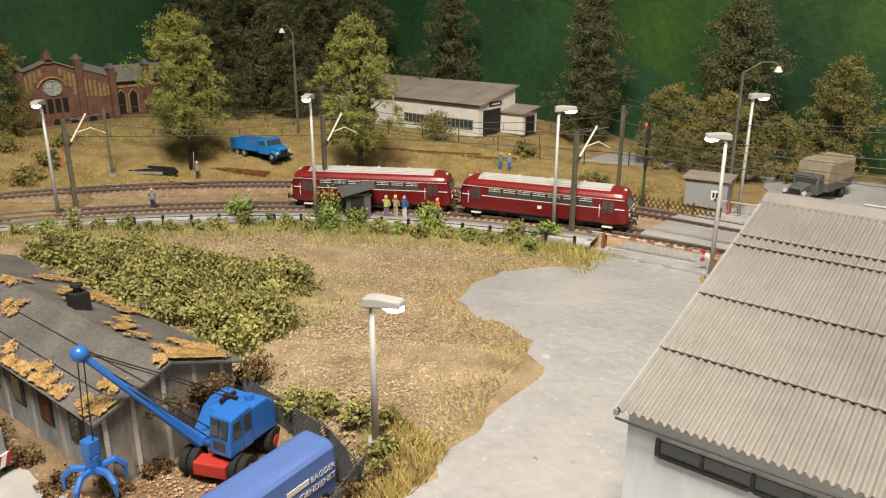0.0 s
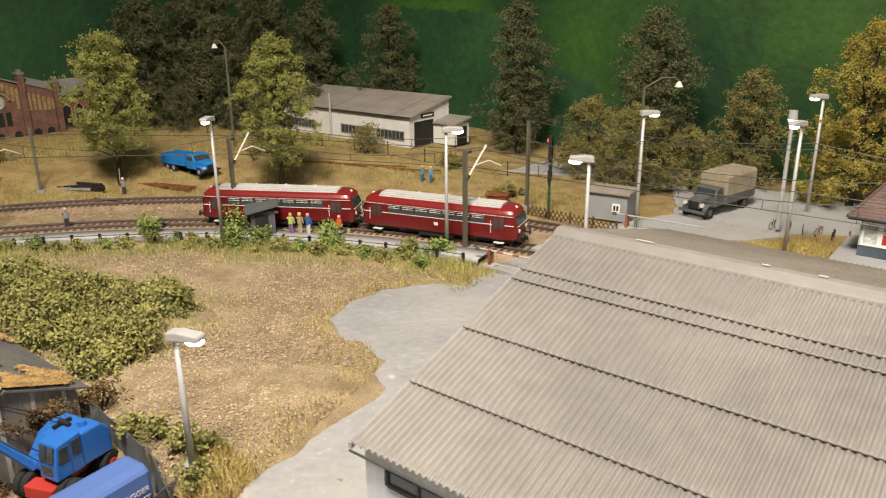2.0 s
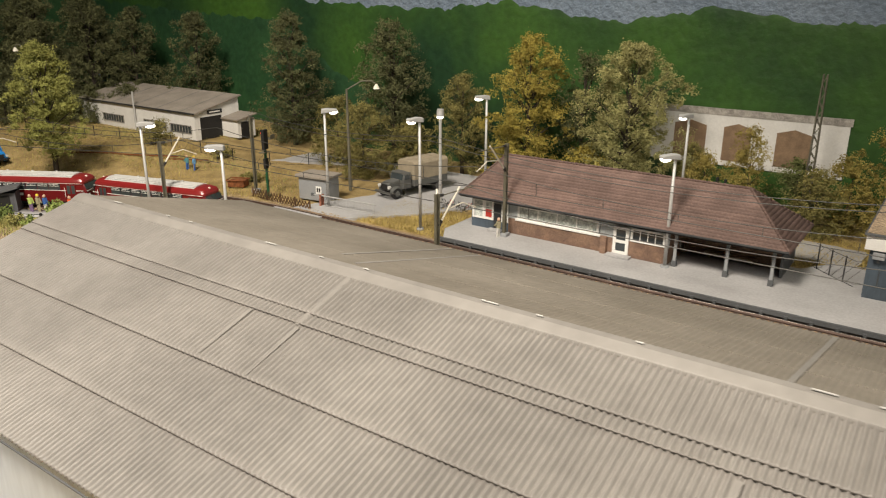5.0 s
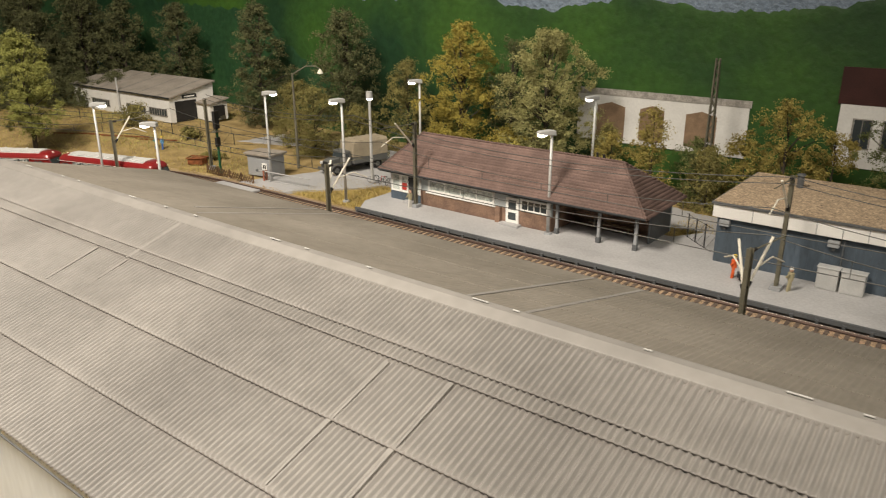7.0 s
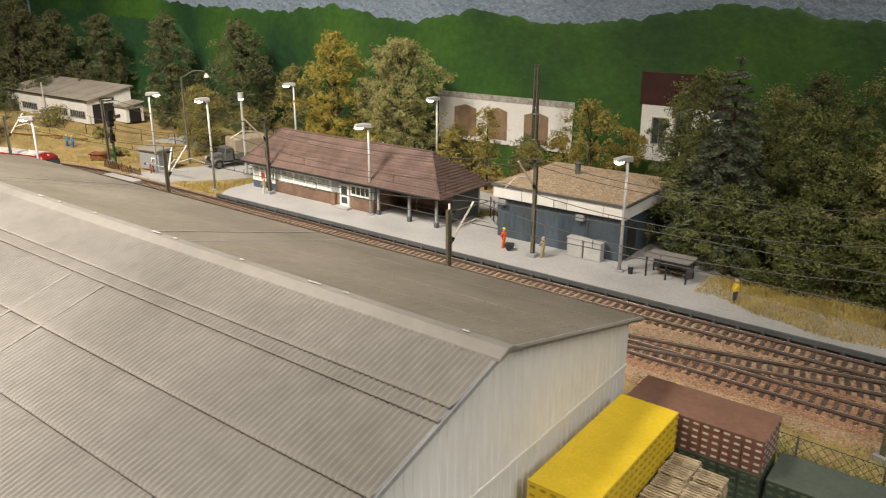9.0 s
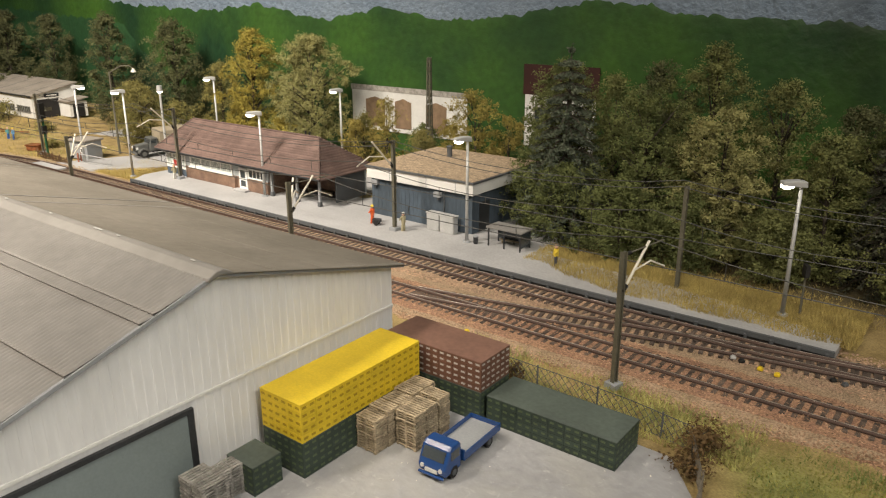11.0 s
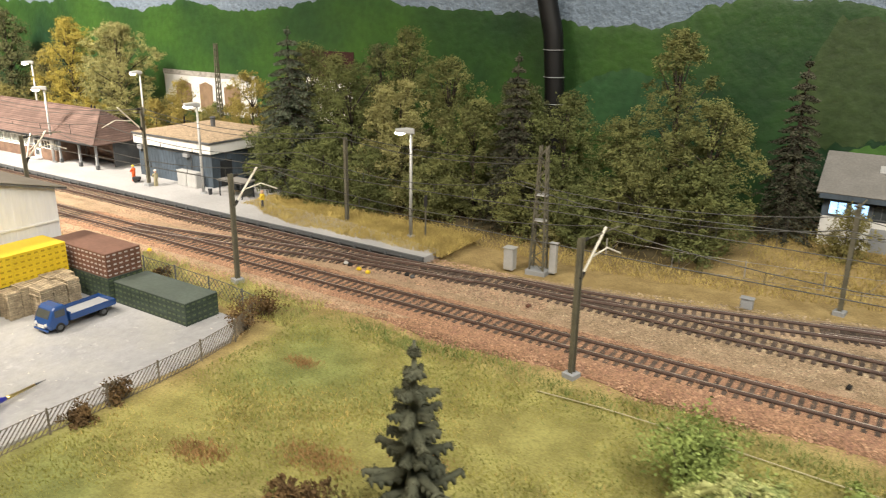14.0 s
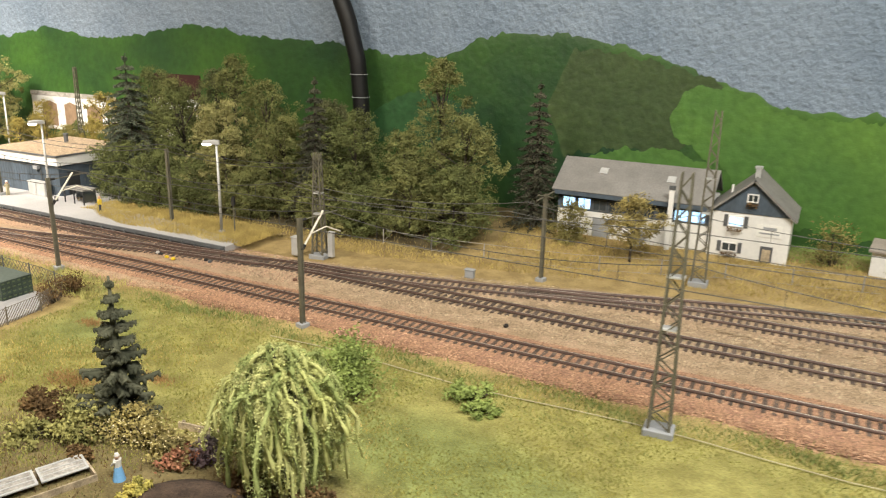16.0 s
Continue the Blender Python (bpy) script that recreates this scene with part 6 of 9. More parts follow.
def right_works():
    ox, oy, g = 110.8, 90.2, 0.9
    t = thing("works_building", ox, oy, g, 0, label="long works building with a grey roof and blue-lit windows", category="building")
    X1, D = 16.6, 7.4
    part("wall", M().box(0, X1, 0, 0.3, 0, 2.9), PLASTER, t)
    part("wall", M().box(0, X1, 0.0, 0.3, 2.9, 4.9), SLATE_BLUE, t)
    part("wall", M().box(0, 0.3, 0.3, D - 0.3, 0, 5.4), PLASTER, t)
    part("wall", M().box(0, X1, D - 0.3, D, 0, 5.2), PLASTER, t)
    part("fascia", M().box(-0.3, X1, -0.75, -0.6, 4.65, 5.2), SLATE_BLUE, t)
    r = part("roof", slab_quad((-0.6, -0.8, 5.2), (X1 + 0.2, -0.8, 5.2), (X1 + 0.2, 4.0, 8.3), (-0.6, 4.0, 8.3), 0.25), FELT, t, "grey felt roof")
    part("roof", slab_quad((X1 + 0.2, D + 0.4, 5.6), (-0.6, D + 0.4, 5.6), (-0.6, 4.0, 8.3), (X1 + 0.2, 4.0, 8.3), 0.25), FELT, t)
    for x, s in ((4.0, 0.55), (11.6, 0.5)):
        y, z = -0.8 + 4.8 * s, 5.2 + 3.1 * s
        part("skylight", slab_quad((x, y, z + 0.12), (x + 0.9, y, z + 0.12), (x + 0.9, y + 0.8, z + 0.65), (x, y + 0.8, z + 0.65), 0.12), STEEL, r)
    lit = {0: GLASS_LIT, 1: GLASS_LIT, 7: GLASS_LIT, 8: GLASS_LIT}
    for k in range(9):
        x = 0.5 + k * 1.78
        window(t, x, x + 1.6, 3.05, 4.4, -0.0, bars=1, frame_mat=GREY_DARK, glass=lit.get(k, GLASS), fw=0.1)
    ch = part("chimney_pipe", M().box(12.5, 13.0, -1.2, -0.85, 0, 6.6), WHITE, t, "white square duct")
    part("duct_cap", M().box(12.45, 13.05, -1.25, -0.82, 6.6, 7.0), GREY_DARK, ch)
    part("door", M().box(4.2, 6.2, -0.06, 0.0, 0, 2.3), GREY, t)
    d = thing("cable_drum", ox + 9.6, oy - 1.2, g, label="grey cable drum leaning at the works wall", category="drum")
    part("flange", M().rod((0, -0.35, 0.85), (0, -0.25, 0.85), 0.85, 0.85, 16), GREY, d)
    part("flange", M().rod((0, 0.25, 0.85), (0, 0.35, 0.85), 0.85, 0.85, 16), GREY, d)
    part("core", M().rod((0, -0.25, 0.85), (0, 0.25, 0.85), 0.5, 0.5, 12), STEEL, d)


right_works()


def white_house():
    ox, oy, g = 127.6, 89.6, 0.7
    t = thing("white_house", ox, oy, g, 0, label="white gabled house with a dark slate gable and flower boxes", category="house")
    W, D, H, R = 7.8, 7.5, 5.2, 8.6
    part("wall", M().box(0, W, 0, 0.3, 0, H), PLASTER, t)
    part("wall", M().box(0, 0.3, 0.3, D, 0, H), PLASTER, t)
    part("wall", M().box(W - 0.3, W, 0.3, D, 0, H), PLASTER, t)
    part("gable", M().extrude_y([(-0.05, H - 0.1), (W + 0.05, H - 0.1), (W / 2, R - 0.1)], -0.08, 0.3), SLATE_BLUE, t, "dark slate gable")
    part("roof", slab_quad((W + 0.5, -0.5, H - 0.35), (W + 0.5, D, H - 0.35), (W / 2, D, R + 0.12), (W / 2, -0.5, R + 0.12), 0.2), FELT, t, "grey roof slope")
    part("roof", slab_quad((-0.5, D, H - 0.35), (-0.5, -0.5, H - 0.35), (W / 2, -0.5, R + 0.12), (W / 2, D, R + 0.12), 0.2), FELT, t, "grey roof slope")
    for x, z, w, h, lit in ((1.8, 3.6, 1.5, 1.15, True), (1.4, 0.9, 1.6, 1.0, False), (W / 2 - 0.55, 6.3, 1.1, 0.9, False)):
        wd = window(t, x, x + w, z, z + h, -0.08 if z > 6 else 0.0, bars=1, glass=GLASS_LIT if lit else GLASS, fw=0.12)
        if z < 6:
            for s in (-0.42, w + 0.04):
                part("shutter", M().box(x + s, x + s + 0.38, -0.08, 0.0, z - 0.05, z + h + 0.05), GREY_DARK, wd)
        rng = np.random.RandomState(int(x * 10))
        v, f = leaves(np.c_[x + w * rng.rand(160), -0.35 + 0.15 * rng.randn(160), z - 0.22 + 0.14 * rng.randn(160)], 0.09, rng)
        part("flower_box", np_mesh("flower_box", v, f, BROWN_BUSH), None, wd)
    dr = part("door", M().box(5.2, 6.4, -0.06, 0.0, 0.05, 1.9), GREY_DARK, t, "dark framed door")
    part("door_pane", M().box(5.4, 6.2, -0.075, -0.06, 0.3, 1.6), WOOD, dr)
    sg = part("sign", M().box(4.6, 7.0, -0.05, 0.0, 2.9, 4.2), CREAM, t, "pale sign with unreadable grey bars")
    part("sign_bar", M().box(5.2, 6.5, -0.07, -0.05, 3.65, 3.95), GREY, sg)
    part("sign_bar", M().box(4.9, 6.8, -0.07, -0.05, 3.2, 3.35), GREY, sg)
    part("chimney", M().box(W / 2 - 0.25, W / 2 + 0.25, 2.0, 2.5, R - 0.5, R + 0.9).box(W / 2 - 0.36, W / 2 + 0.36, 1.9, 2.6, R + 0.9, R + 1.1), LAMP_HEAD, t)
    part("vent", M().rod((1.6, 2.5, 6.0), (1.6, 2.5, 7.5), 0.12), WHITE, t)


white_house()


def small_hut(x, y, z):
    t = thing("garden_hut", x, y, z, -8, label="small white hut with a dark doorway", category="hut")
    part("body", M().box(0, 3.6, 0, 3.0, 0, 2.9), PLASTER, t)
    part("roof", slab_quad((-0.3, -0.3, 2.9), (3.9, -0.3, 2.9), (3.9, 3.3, 3.4), (-0.3, 3.3, 3.4), 0.2), FELT_BROWN, t)
    part("doorway", M().box(-0.05, 0.0, 0.8, 2.0, 0, 2.0), BLACK, t)


small_hut(142.8, 90.0, 0.7)


def painted_walls():
    """The white wall with niches and the red-roofed house, in low relief on the painted hill."""
    t = thing("backdrop", 18.6, 98.36, 0, label="white plastered wall with brown niches on the backdrop", category="backdrop", kind="structure")
    BROWN = mat("brown_plaster", (0.26, 0.175, 0.11), 0.9, var=0.15, scale=1)
    part("wall", M().box(-10.8, 10.8, -0.08, 0, 4.4, 10.2), PLASTER, t)
    part("coping", M().box(-11.0, 11.0, -0.12, 0, 10.2, 11.0), WOOD_GREY, t)
    for x0, x1, z1 in ((-8.0, -4.2, 9.4), (-2.2, 0.9, 9.4), (3.6, 7.3, 9.3)):
        part("niche", M().extrude_y([(x0, 5.0), (x1, 5.0), (x1, z1 - 0.5), ((x0 + x1) / 2, z1), (x0, z1 - 0.5)], -0.11, -0.08), BROWN, t, "brown niche")
    h = thing("backdrop", 43.6, 98.36, 0, label="white house with a dark red roof on the backdrop", category="backdrop", kind="structure")
    part("wall", M().box(-5.0, 5.0, -0.08, 0, 5.0, 11.6), PLASTER, h)
    part("roof", M().box(-5.3, 5.3, -0.12, 0, 11.6, 15.4), mat("dark_red_roof", (0.05, 0.017, 0.014), 0.7, var=0.15), h, "dark red roof")
    for x in (-3.6, -0.8, 2.0):
        window(h, x, x + 1.9, 7.0, 10.2, -0.08, bars=1, frame_mat=WOOD_GREY)


painted_walls()


def felt_shed():
    ox, oy, g = -28.4, 15.8, -2.1
    t = thing("felt_shed", ox, oy, g, 0, label="old grey shed with a mossy felt roof", category="shed")
    L, Y0, Y1, E_, R_ = 26.0, -3.4, 3.6, 3.9, 5.25
    WALL = mat("weathered_shed_panel", (0.24, 0.222, 0.20), 0.85, var=0.2, scale=0.8, fine=5, col2=(0.14, 0.125, 0.11), streak=(1, 1, 0.3))
    SHED_FELT = mat("worn_shed_felt", (0.135, 0.128, 0.118), 0.9, var=0.2, scale=0.35, fine=5, bump=0.03, col2=(0.095, 0.09, 0.085))
    BATTEN = mat("pale_batten", (0.5, 0.48, 0.44), 0.8)
    WALLB = mat("weathered_shed_side", (0.34, 0.37, 0.41), 0.85, var=0.18, scale=0.8, fine=5, col2=(0.20, 0.21, 0.23), streak=(1, 1, 0.3))
    part("gable_wall", M().extrude_x([(Y0, 0), (Y1, 0), (Y1, E_), (0.1, R_ - 0.1), (Y0, E_)], -0.25, 0.0), WALL, t)
    part("gable_wall", M().extrude_x([(Y0, 0), (Y1, 0), (Y1, E_), (0.1, R_ - 0.1), (Y0, E_)], -L, -L + 0.25), WALL, t)
    part("side_wall", M().box(-L + 0.25, -0.25, Y0, Y0 + 0.25, 0, E_), WALLB, t)
    part("side_wall", M().box(-L + 0.25, -0.25, Y1 - 0.25, Y1, 0, E_), WALL, t)
    for y in (-3.3, -1.9, -0.3, 1.35, 2.9):
        h = E_ + (R_ - E_) * (1 - abs(y - 0.1) / 3.5)
        part("batten", M().box(0.0, 0.09, y - 0.1, y + 0.1, 0, h - 0.15), BATTEN, t)
    for k in range(8):
        x = -1.0 - k * 3.1
        part("batten", M().box(x - 0.1, x + 0.1, Y0 - 0.09, Y0, 0, E_ - 0.1), BATTEN, t)
        w = part("window", M().box(x - 2.2, x - 0.8, Y0 - 0.06, Y0, 1.5, 3.2), DARK, t, "dark shed window")
        part("board", M().box(x - 2.0, x - 1.1, Y0 - 0.09, Y0 - 0.06, 1.6, 3.0), RUST if k % 2 else GLASS, w)
    r = part("roof", slab_quad((-L - 0.3, Y0 - 0.55, E_ - 0.12), (0.35, Y0 - 0.55, E_ - 0.12), (0.35, 0.1, R_ + 0.05), (-L - 0.3, 0.1, R_ + 0.05), 0.12), SHED_FELT, t, "dark grey roofing felt")
    part("roof", slab_quad((0.35, Y1 + 0.55, E_ - 0.12), (-L - 0.3, Y1 + 0.55, E_ - 0.12), (-L - 0.3, 0.1, R_ + 0.05), (0.35, 0.1, R_ + 0.05), 0.12), SHED_FELT, t, "dark grey roofing felt")
    for s in (0.33, 0.66):
        y, z = Y0 - 0.55 + (0.65 - Y0) * s, E_ - 0.12 + (R_ + 0.17 - E_) * s
        part("felt_lap", M().extrude_x([(y - 0.03, z + 0.0), (y + 0.03, z + 0.03), (y + 0.04, z + 0.01)], -L - 0.2, 0.3), BLACK, r)
    c = part("chimney", M().box(-10.6, -9.6, 0.5, 1.4, R_ - 0.5, R_ + 0.7), BLACK, t, "small dark chimney with a cowl")
    part("cowl", M().rod((-10.1, 0.95, R_ + 0.7), (-10.1, 0.95, R_ + 1.05), 0.22, 0.22, 8).rod((-10.1, 0.95, R_ + 1.05), (-10.1, 0.95, R_ + 1.2), 0.36, 0.36, 8), BLACK, c)
    rng = np.random.RandomState(9)
    spots = [(-0.6, 2.6, 0.9, 260), (-0.5, 1.0, 0.8, 200), (-0.5, -3.6, 0.8, 160), (-1.2, -2.4, 0.5, 60), (-0.4, 1.6, 0.7, 260), (-1.4, 3.0, 0.7, 300), (-0.2, 0.5, 0.6, 160), (-2.6, 2.4, 0.5, 90), (-3.4, -3.7, 0.6, 90), (-5.2, -3.6, 0.7, 140), (-6.8, -3.8, 0.6, 120), (-9, -3.7, 0.7, 120), (-11, 3.6, 1.4, 420), (-13, 2.2, 1.0, 200), (-14.5, 3.3, 1.2, 300), (-5.2, 0.8, 0.5, 70), (-7.5, 2.2, 0.5, 70), (-16.5, 0.4, 0.7, 100), (-13.5, -1.2, 0.6, 80), (-18, 3, 1, 160), (-9.2, 3.4, 0.6, 120), (-3.8, 0.9, 0.4, 60), (-6.2, 1.5, 0.45, 60)]
    pts = []
    for x, y, s, n in spots:
        n = int(n * 6)
        k = rng.randint(0, 9, n)
        seat = np.c_[rng.randn(9) * s * 0.75, rng.randn(9) * s * 0.6]
        q = np.c_[x, y] + seat[k] + rng.randn(n, 2) * s * 0.24
        q = q[(q[:, 1] > Y0 - 0.5) & (q[:, 1] < Y1 + 0.5) & (q[:, 0] < 0.3)]
        side_ = np.abs(q[:, 1] - 0.1) / np.where(q[:, 1] < 0.1, 0.65 - Y0, Y1 + 0.45)
        pts.append(np.c_[q, R_ + 0.20 - (R_ + 0.17 - E_) * side_ + 0.02])
    centre = np.concatenate(pts)
    lie = np.c_[np.zeros(len(centre)), np.where(centre[:, 1] < 0.1, -0.36, 0.36), np.ones(len(centre))] * 5.0
    v, f = leaves(centre + np.array([0, 0, 0.03]), 0.075, rng, normals=lie)
    moss = part("moss", np_mesh("moss", v, f, MOSS), None, t, "orange moss patches on the felt")
    moss["kind"] = "stuff"


felt_shed()


def shelter_hut():
    t = thing("platform_hut", -46.6, 46.6, 0.45, -38, label="small dark grey platform hut with a slanting roof", category="hut")
    HUT = mat("hut_boards", (0.10, 0.10, 0.11), 0.75, var=0.15, scale=1, streak=(3, 3, 0.3))
    part("body", M().box(-1.7, 1.7, -1.1, 1.1, 0, 2.3), HUT, t)
    part("roof", slab_quad((-2.2, -1.6, 2.3), (2.2, -1.6, 2.3), (2.2, 1.5, 3.0), (-2.2, 1.5, 3.0), 0.15), GREY_DARK, t, "grey slanting roof")
    part("doorway", M().box(1.7, 1.75, -0.7, 0.5, 0.2, 2.0), BLACK, t)
    part("board_joints", M().box(-1.0, -0.96, -1.12, -1.1, 0, 2.2).box(0.0, 0.04, -1.12, -1.1, 0, 2.2).box(1.0, 1.04, -1.12, -1.1, 0, 2.2), BLACK, t)


shelter_hut()


def relay_box():
    t = thing("relay_hut", -22.8, 71.3, 0.15, 8, label="small grey relay hut with a flat lid and number sign", category="hut")
    part("body", M().box(-2.0, 2.0, -1.3, 1.3, 0, 2.7), GREY, t, bevel=0.05)
    part("roof", M().box(-2.3, 2.3, -1.6, 1.6, 2.7, 3.0), FELT_BROWN, t, bevel=0.05)
    s = part("number_sign", M().box(0.5, 1.3, -1.34, -1.3, 0.9, 1.8), WHITE, t, "white sign with dark bars")
    part("sign_bar", M().box(0.65, 0.85, -1.36, -1.34, 1.1, 1.6).box(0.95, 1.15, -1.36, -1.34, 1.1, 1.6), BLACK, s)


relay_box()
# ---------------------------------------------------------------- lamps, masts, wires


def street_lamp(x, y, z, h, aim, label, lit=True, r=0.17):
    """A platform lamp: conical pole on a foot, flat head with a glowing lens. aim: degrees in which the head points."""
    t = thing("street_lamp", x, y, z, aim, label=label, category="lamp", group="platform lamps")
    part("pole", M().rod((0, 0, 0), (0, 0, h), r, r * 0.72, 10), STEEL, t, smooth=True)
    part("foot", M().rod((0, 0, 0), (0, 0, 0.18), 0.42, 0.36, 12), GREY, t)
    head = part("head", M().extrude_y([(-0.35, h - 0.05), (-0.3, h + 0.42), (0.3, h + 0.50), (1.40, h + 0.42), (1.45, h + 0.2), (1.35, h + 0.12)], -0.33, 0.33), LAMP_HEAD, t, "pale grey flat lamp head", bevel=0.08)
    part("lens", M().ball((0.98, 0, h + 0.06), 0.52, 0.33, 0.24, 12, 7), LAMP_GLOW if lit else PLASTIC_WHITE, head, "glowing lamp lens", smooth=True)
    return t


LAMP_TEXT = "grey platform lamp with a lit flat head"
for x, y, z, h, aim in [(-19.0, 20.1, 0.35, 6.7, 20), (-67.5, 29.0, 0.2, 10.3, -45), (-48.0, 42.9, 0.2, 11.0, -60), (-29.3, 52.8, 0.1, 10.6, 40), (-15.3, 51.6, 0.05, 10.1, 215),
                        (-19.0, 68.9, 0.1, 10.9, 45), (-5.4, 68.4, 0.1, 11.3, 250), (-7.5, 84.4, 0.2, 11.5, 230), (20.2, 70.0, PLAT, 9.6, 235), (15.4, 88.0, 0.2, 11.0, 250),
                        (49.6, 70.1, PLAT, 9.8, 250), (78.5, 70.0, 0.9, 9.8, 215)]:
    street_lamp(x, y, z, h, aim, LAMP_TEXT)
t_ = thing("street_lamp", -7.9, 75.5, 0.6, 0, label="old street lamp with a round glass head", category="lamp")
part("pole", M().rod((0, 0, 0), (0, 0, 10.2), 0.2, 0.15, 8), STEEL, t_)
part("head", M().rod((0, 0, 10.2), (0, 0, 11.0), 0.42, 0.36, 12), LAMP_HEAD, t_)
part("lens", M().rod((0, 0, 10.0), (0, 0, 10.2), 0.3, 0.42, 12), LAMP_GLOW, t_)


def gooseneck(x, y, h, rz, label, reach=2.4):
    t = thing("mast_lamp", x, y, zl(x, y), rz, label=label, category="lamp")
    p = part("mast", M().rod((0, 0, 0), (0, 0, h), 0.22, 0.13, 6), MAST, t)
    part("arm", M().tube([(0, 0, h - 0.1), (reach * 0.5, 0, h + 0.9), (reach * 0.85, 0, h + 0.9), (reach, 0, h + 0.5)], 0.08, 6), MAST, t)
    part("shade", M().rod((reach, 0, h + 0.5), (reach, 0, h - 0.05), 0.14, 0.42, 10), PLASTIC_WHITE, t, "pale bell-shaped shade")


gooseneck(-22.5, 76.5, 12.6, 45, "tall green lattice mast with a swan-neck lamp", 3.6)
gooseneck(-77.5, 66.5, 13.2, 215, "tall mast with a swan-neck lamp before the wood", 1.4)


def mast(x, y, h, reach, label, aim=90, z=None, arms=True, second=0):
    """A catenary mast: slim steel post on a concrete foot with a bracket that carries the wires."""
    z = zl(x, y) if z is None else z
    t = thing("catenary_mast", x, y, z, aim, label=label, category="mast", group="catenary masts")
    part("post", M().box(-0.15, 0.15, -0.03, 0.03, 0.2, h).box(-0.18, -0.12, -0.15, 0.15, 0.2, h).box(0.12, 0.18, -0.15, 0.15, 0.2, h), MAST, t)
    part("foot", M().box(-0.42, 0.42, -0.42, 0.42, -0.15, 0.35), GREY, t, bevel=0.04)
    if arms:
        part("strut", M().rod((0.15, 0, h - 2.6), (reach * 0.62, 0, h + 0.25), 0.085, 0.085, 7), PLASTIC_WHITE, t, "pale diagonal bracket")
        part("top_arm", M().rod((0.15, 0, h - 0.2), (reach, 0, h + 0.05), 0.05, 0.05, 6), MAST, t)
        part("steady_arm", M().tube([(reach * 0.3, 0, h - 1.4), (reach * 0.7, 0, h - 1.1), (reach + 0.3, 0, h - 1.75)], 0.055, 6), PLASTIC_WHITE, t)
        part("insulator", M().rod((0.15, 0, h - 2.6), (0.45, 0, h - 2.2), 0.14, 0.14, 8), BLACK, t)
        part("insulator", M().rod((0.15, 0, h - 0.2), (0.6, 0, h - 0.15), 0.12, 0.12, 8), BLACK, t)
    if second:
        turn = Matrix.Rotation(radians(second), 4, "Z")
        for name, m, mt in (("strut", M().rod((0.15, 0, h - 2.9), (reach * 0.55, 0, h - 0.1), 0.085, 0.085, 7), PLASTIC_WHITE), ("steady_arm", M().tube([(reach * 0.3, 0, h - 1.7), (reach * 0.7, 0, h - 1.4), (reach + 0.3, 0, h - 2.0)], 0.055, 6), PLASTIC_WHITE), ("insulator", M().rod((0.15, 0, h - 2.9), (0.5, 0, h - 2.5), 0.15, 0.15, 8), BLACK)):
            part(name, m, mt, t).matrix_basis = turn
    return t


M_TXT = "grey-green catenary mast with a pale bracket"
for x in (7.2, 43.1, 72.6, 101.9):
    mast(x, 53.9, 9.0, 3.7, M_TXT, 74, second=52 if x in (7.2, 43.1) else 0)
mast(-28.2, 54.0, 9.0, 3.4, M_TXT, 68, z=0.1)
mast(-50.2, 46.2, 8.8, 3.4, M_TXT, 80, z=0.2)
mast(-68.2, 31.0, 8.8, 3.4, M_TXT, 85, z=0.2)
for x, y, a in ((-80.0, 41.0, 330), (-31.2, 68.8, 270), (4.2, 69.4, 270), (41.5, 68.9, 270), (70.2, 70.7, 270)):
    mast(x, y, 9.2 if x > -50 else 7.6, 4.9, "grey-green catenary mast without a pale strut", a, z=PLAT if 0 < x < 60 else 0.2, arms=x > 0 and x < 60)


def lattice_mast(x, y, h, label, rz=0, w=0.62):
    t = thing("lattice_mast", x, y, zl(x, y), rz, label=label, category="mast")
    part("foot", M().box(-0.9, 0.9, -0.75, 0.75, -0.2, 0.35), GREY, t, bevel=0.05)
    for sx in (-1, 1):
        for sy in (-1, 1):
            part("leg", M().rod((sx * w, sy * w * 0.7, 0.3), (sx * w * 0.45, sy * w * 0.4, h), 0.11, 0.08, 4), MAST, t)
    n = int(h / 0.85)
    for k in range(n):
        z0, z1 = 0.4 + (h - 0.5) * k / n, 0.4 + (h - 0.5) * (k + 1) / n
        q0, q1 = w * (1 - 0.55 * z0 / h), w * (1 - 0.55 * z1 / h)
        a, b = (-q0, q1) if k % 2 else (q0, -q1)
        for sy in (-1, 1):
            part("brace", M().rod((a, sy * q0 * 0.7, z0), (b, sy * q1 * 0.7, z1), 0.05, 0.05, 4), MAST, t)
        for sx in (-1, 1):
            part("brace", M().rod((sx * q0, -q0 * 0.7, z0), (sx * q1, q1 * 0.7, z1), 0.05, 0.05, 4), MAST, t)
    for k in (0.42, 0.62):
        part("band", M().box(-w * 0.82, w * 0.82, -w * 0.6, w * 0.6, h * k, h * k + 0.1), STEEL, t)
    return t


lattice_mast(130.7, 51.2, 16.0, "tall grey lattice mast beside the main track", 4)
lattice_mast(128.3, 80.5, 16.4, "tall grey lattice mast behind the sidings", 4)
lattice_mast(91.7, 70.2, 11.0, "grey lattice mast with a transformer box", 4)
lattice_mast(27.0, 93.0, 16.0, "thin dark lattice mast before the white wall", 0, 0.4)
m7 = mast(114.6, 74.6, 8.6, 4.0, "grey catenary mast with crossed heads", 260, arms=False)
part("cross_arm", M().rod((-1.6, 0, 8.6), (1.6, 0, 8.2), 0.07).rod((-1.4, 0, 8.0), (1.4, 0, 8.7), 0.07), MAST, m7)


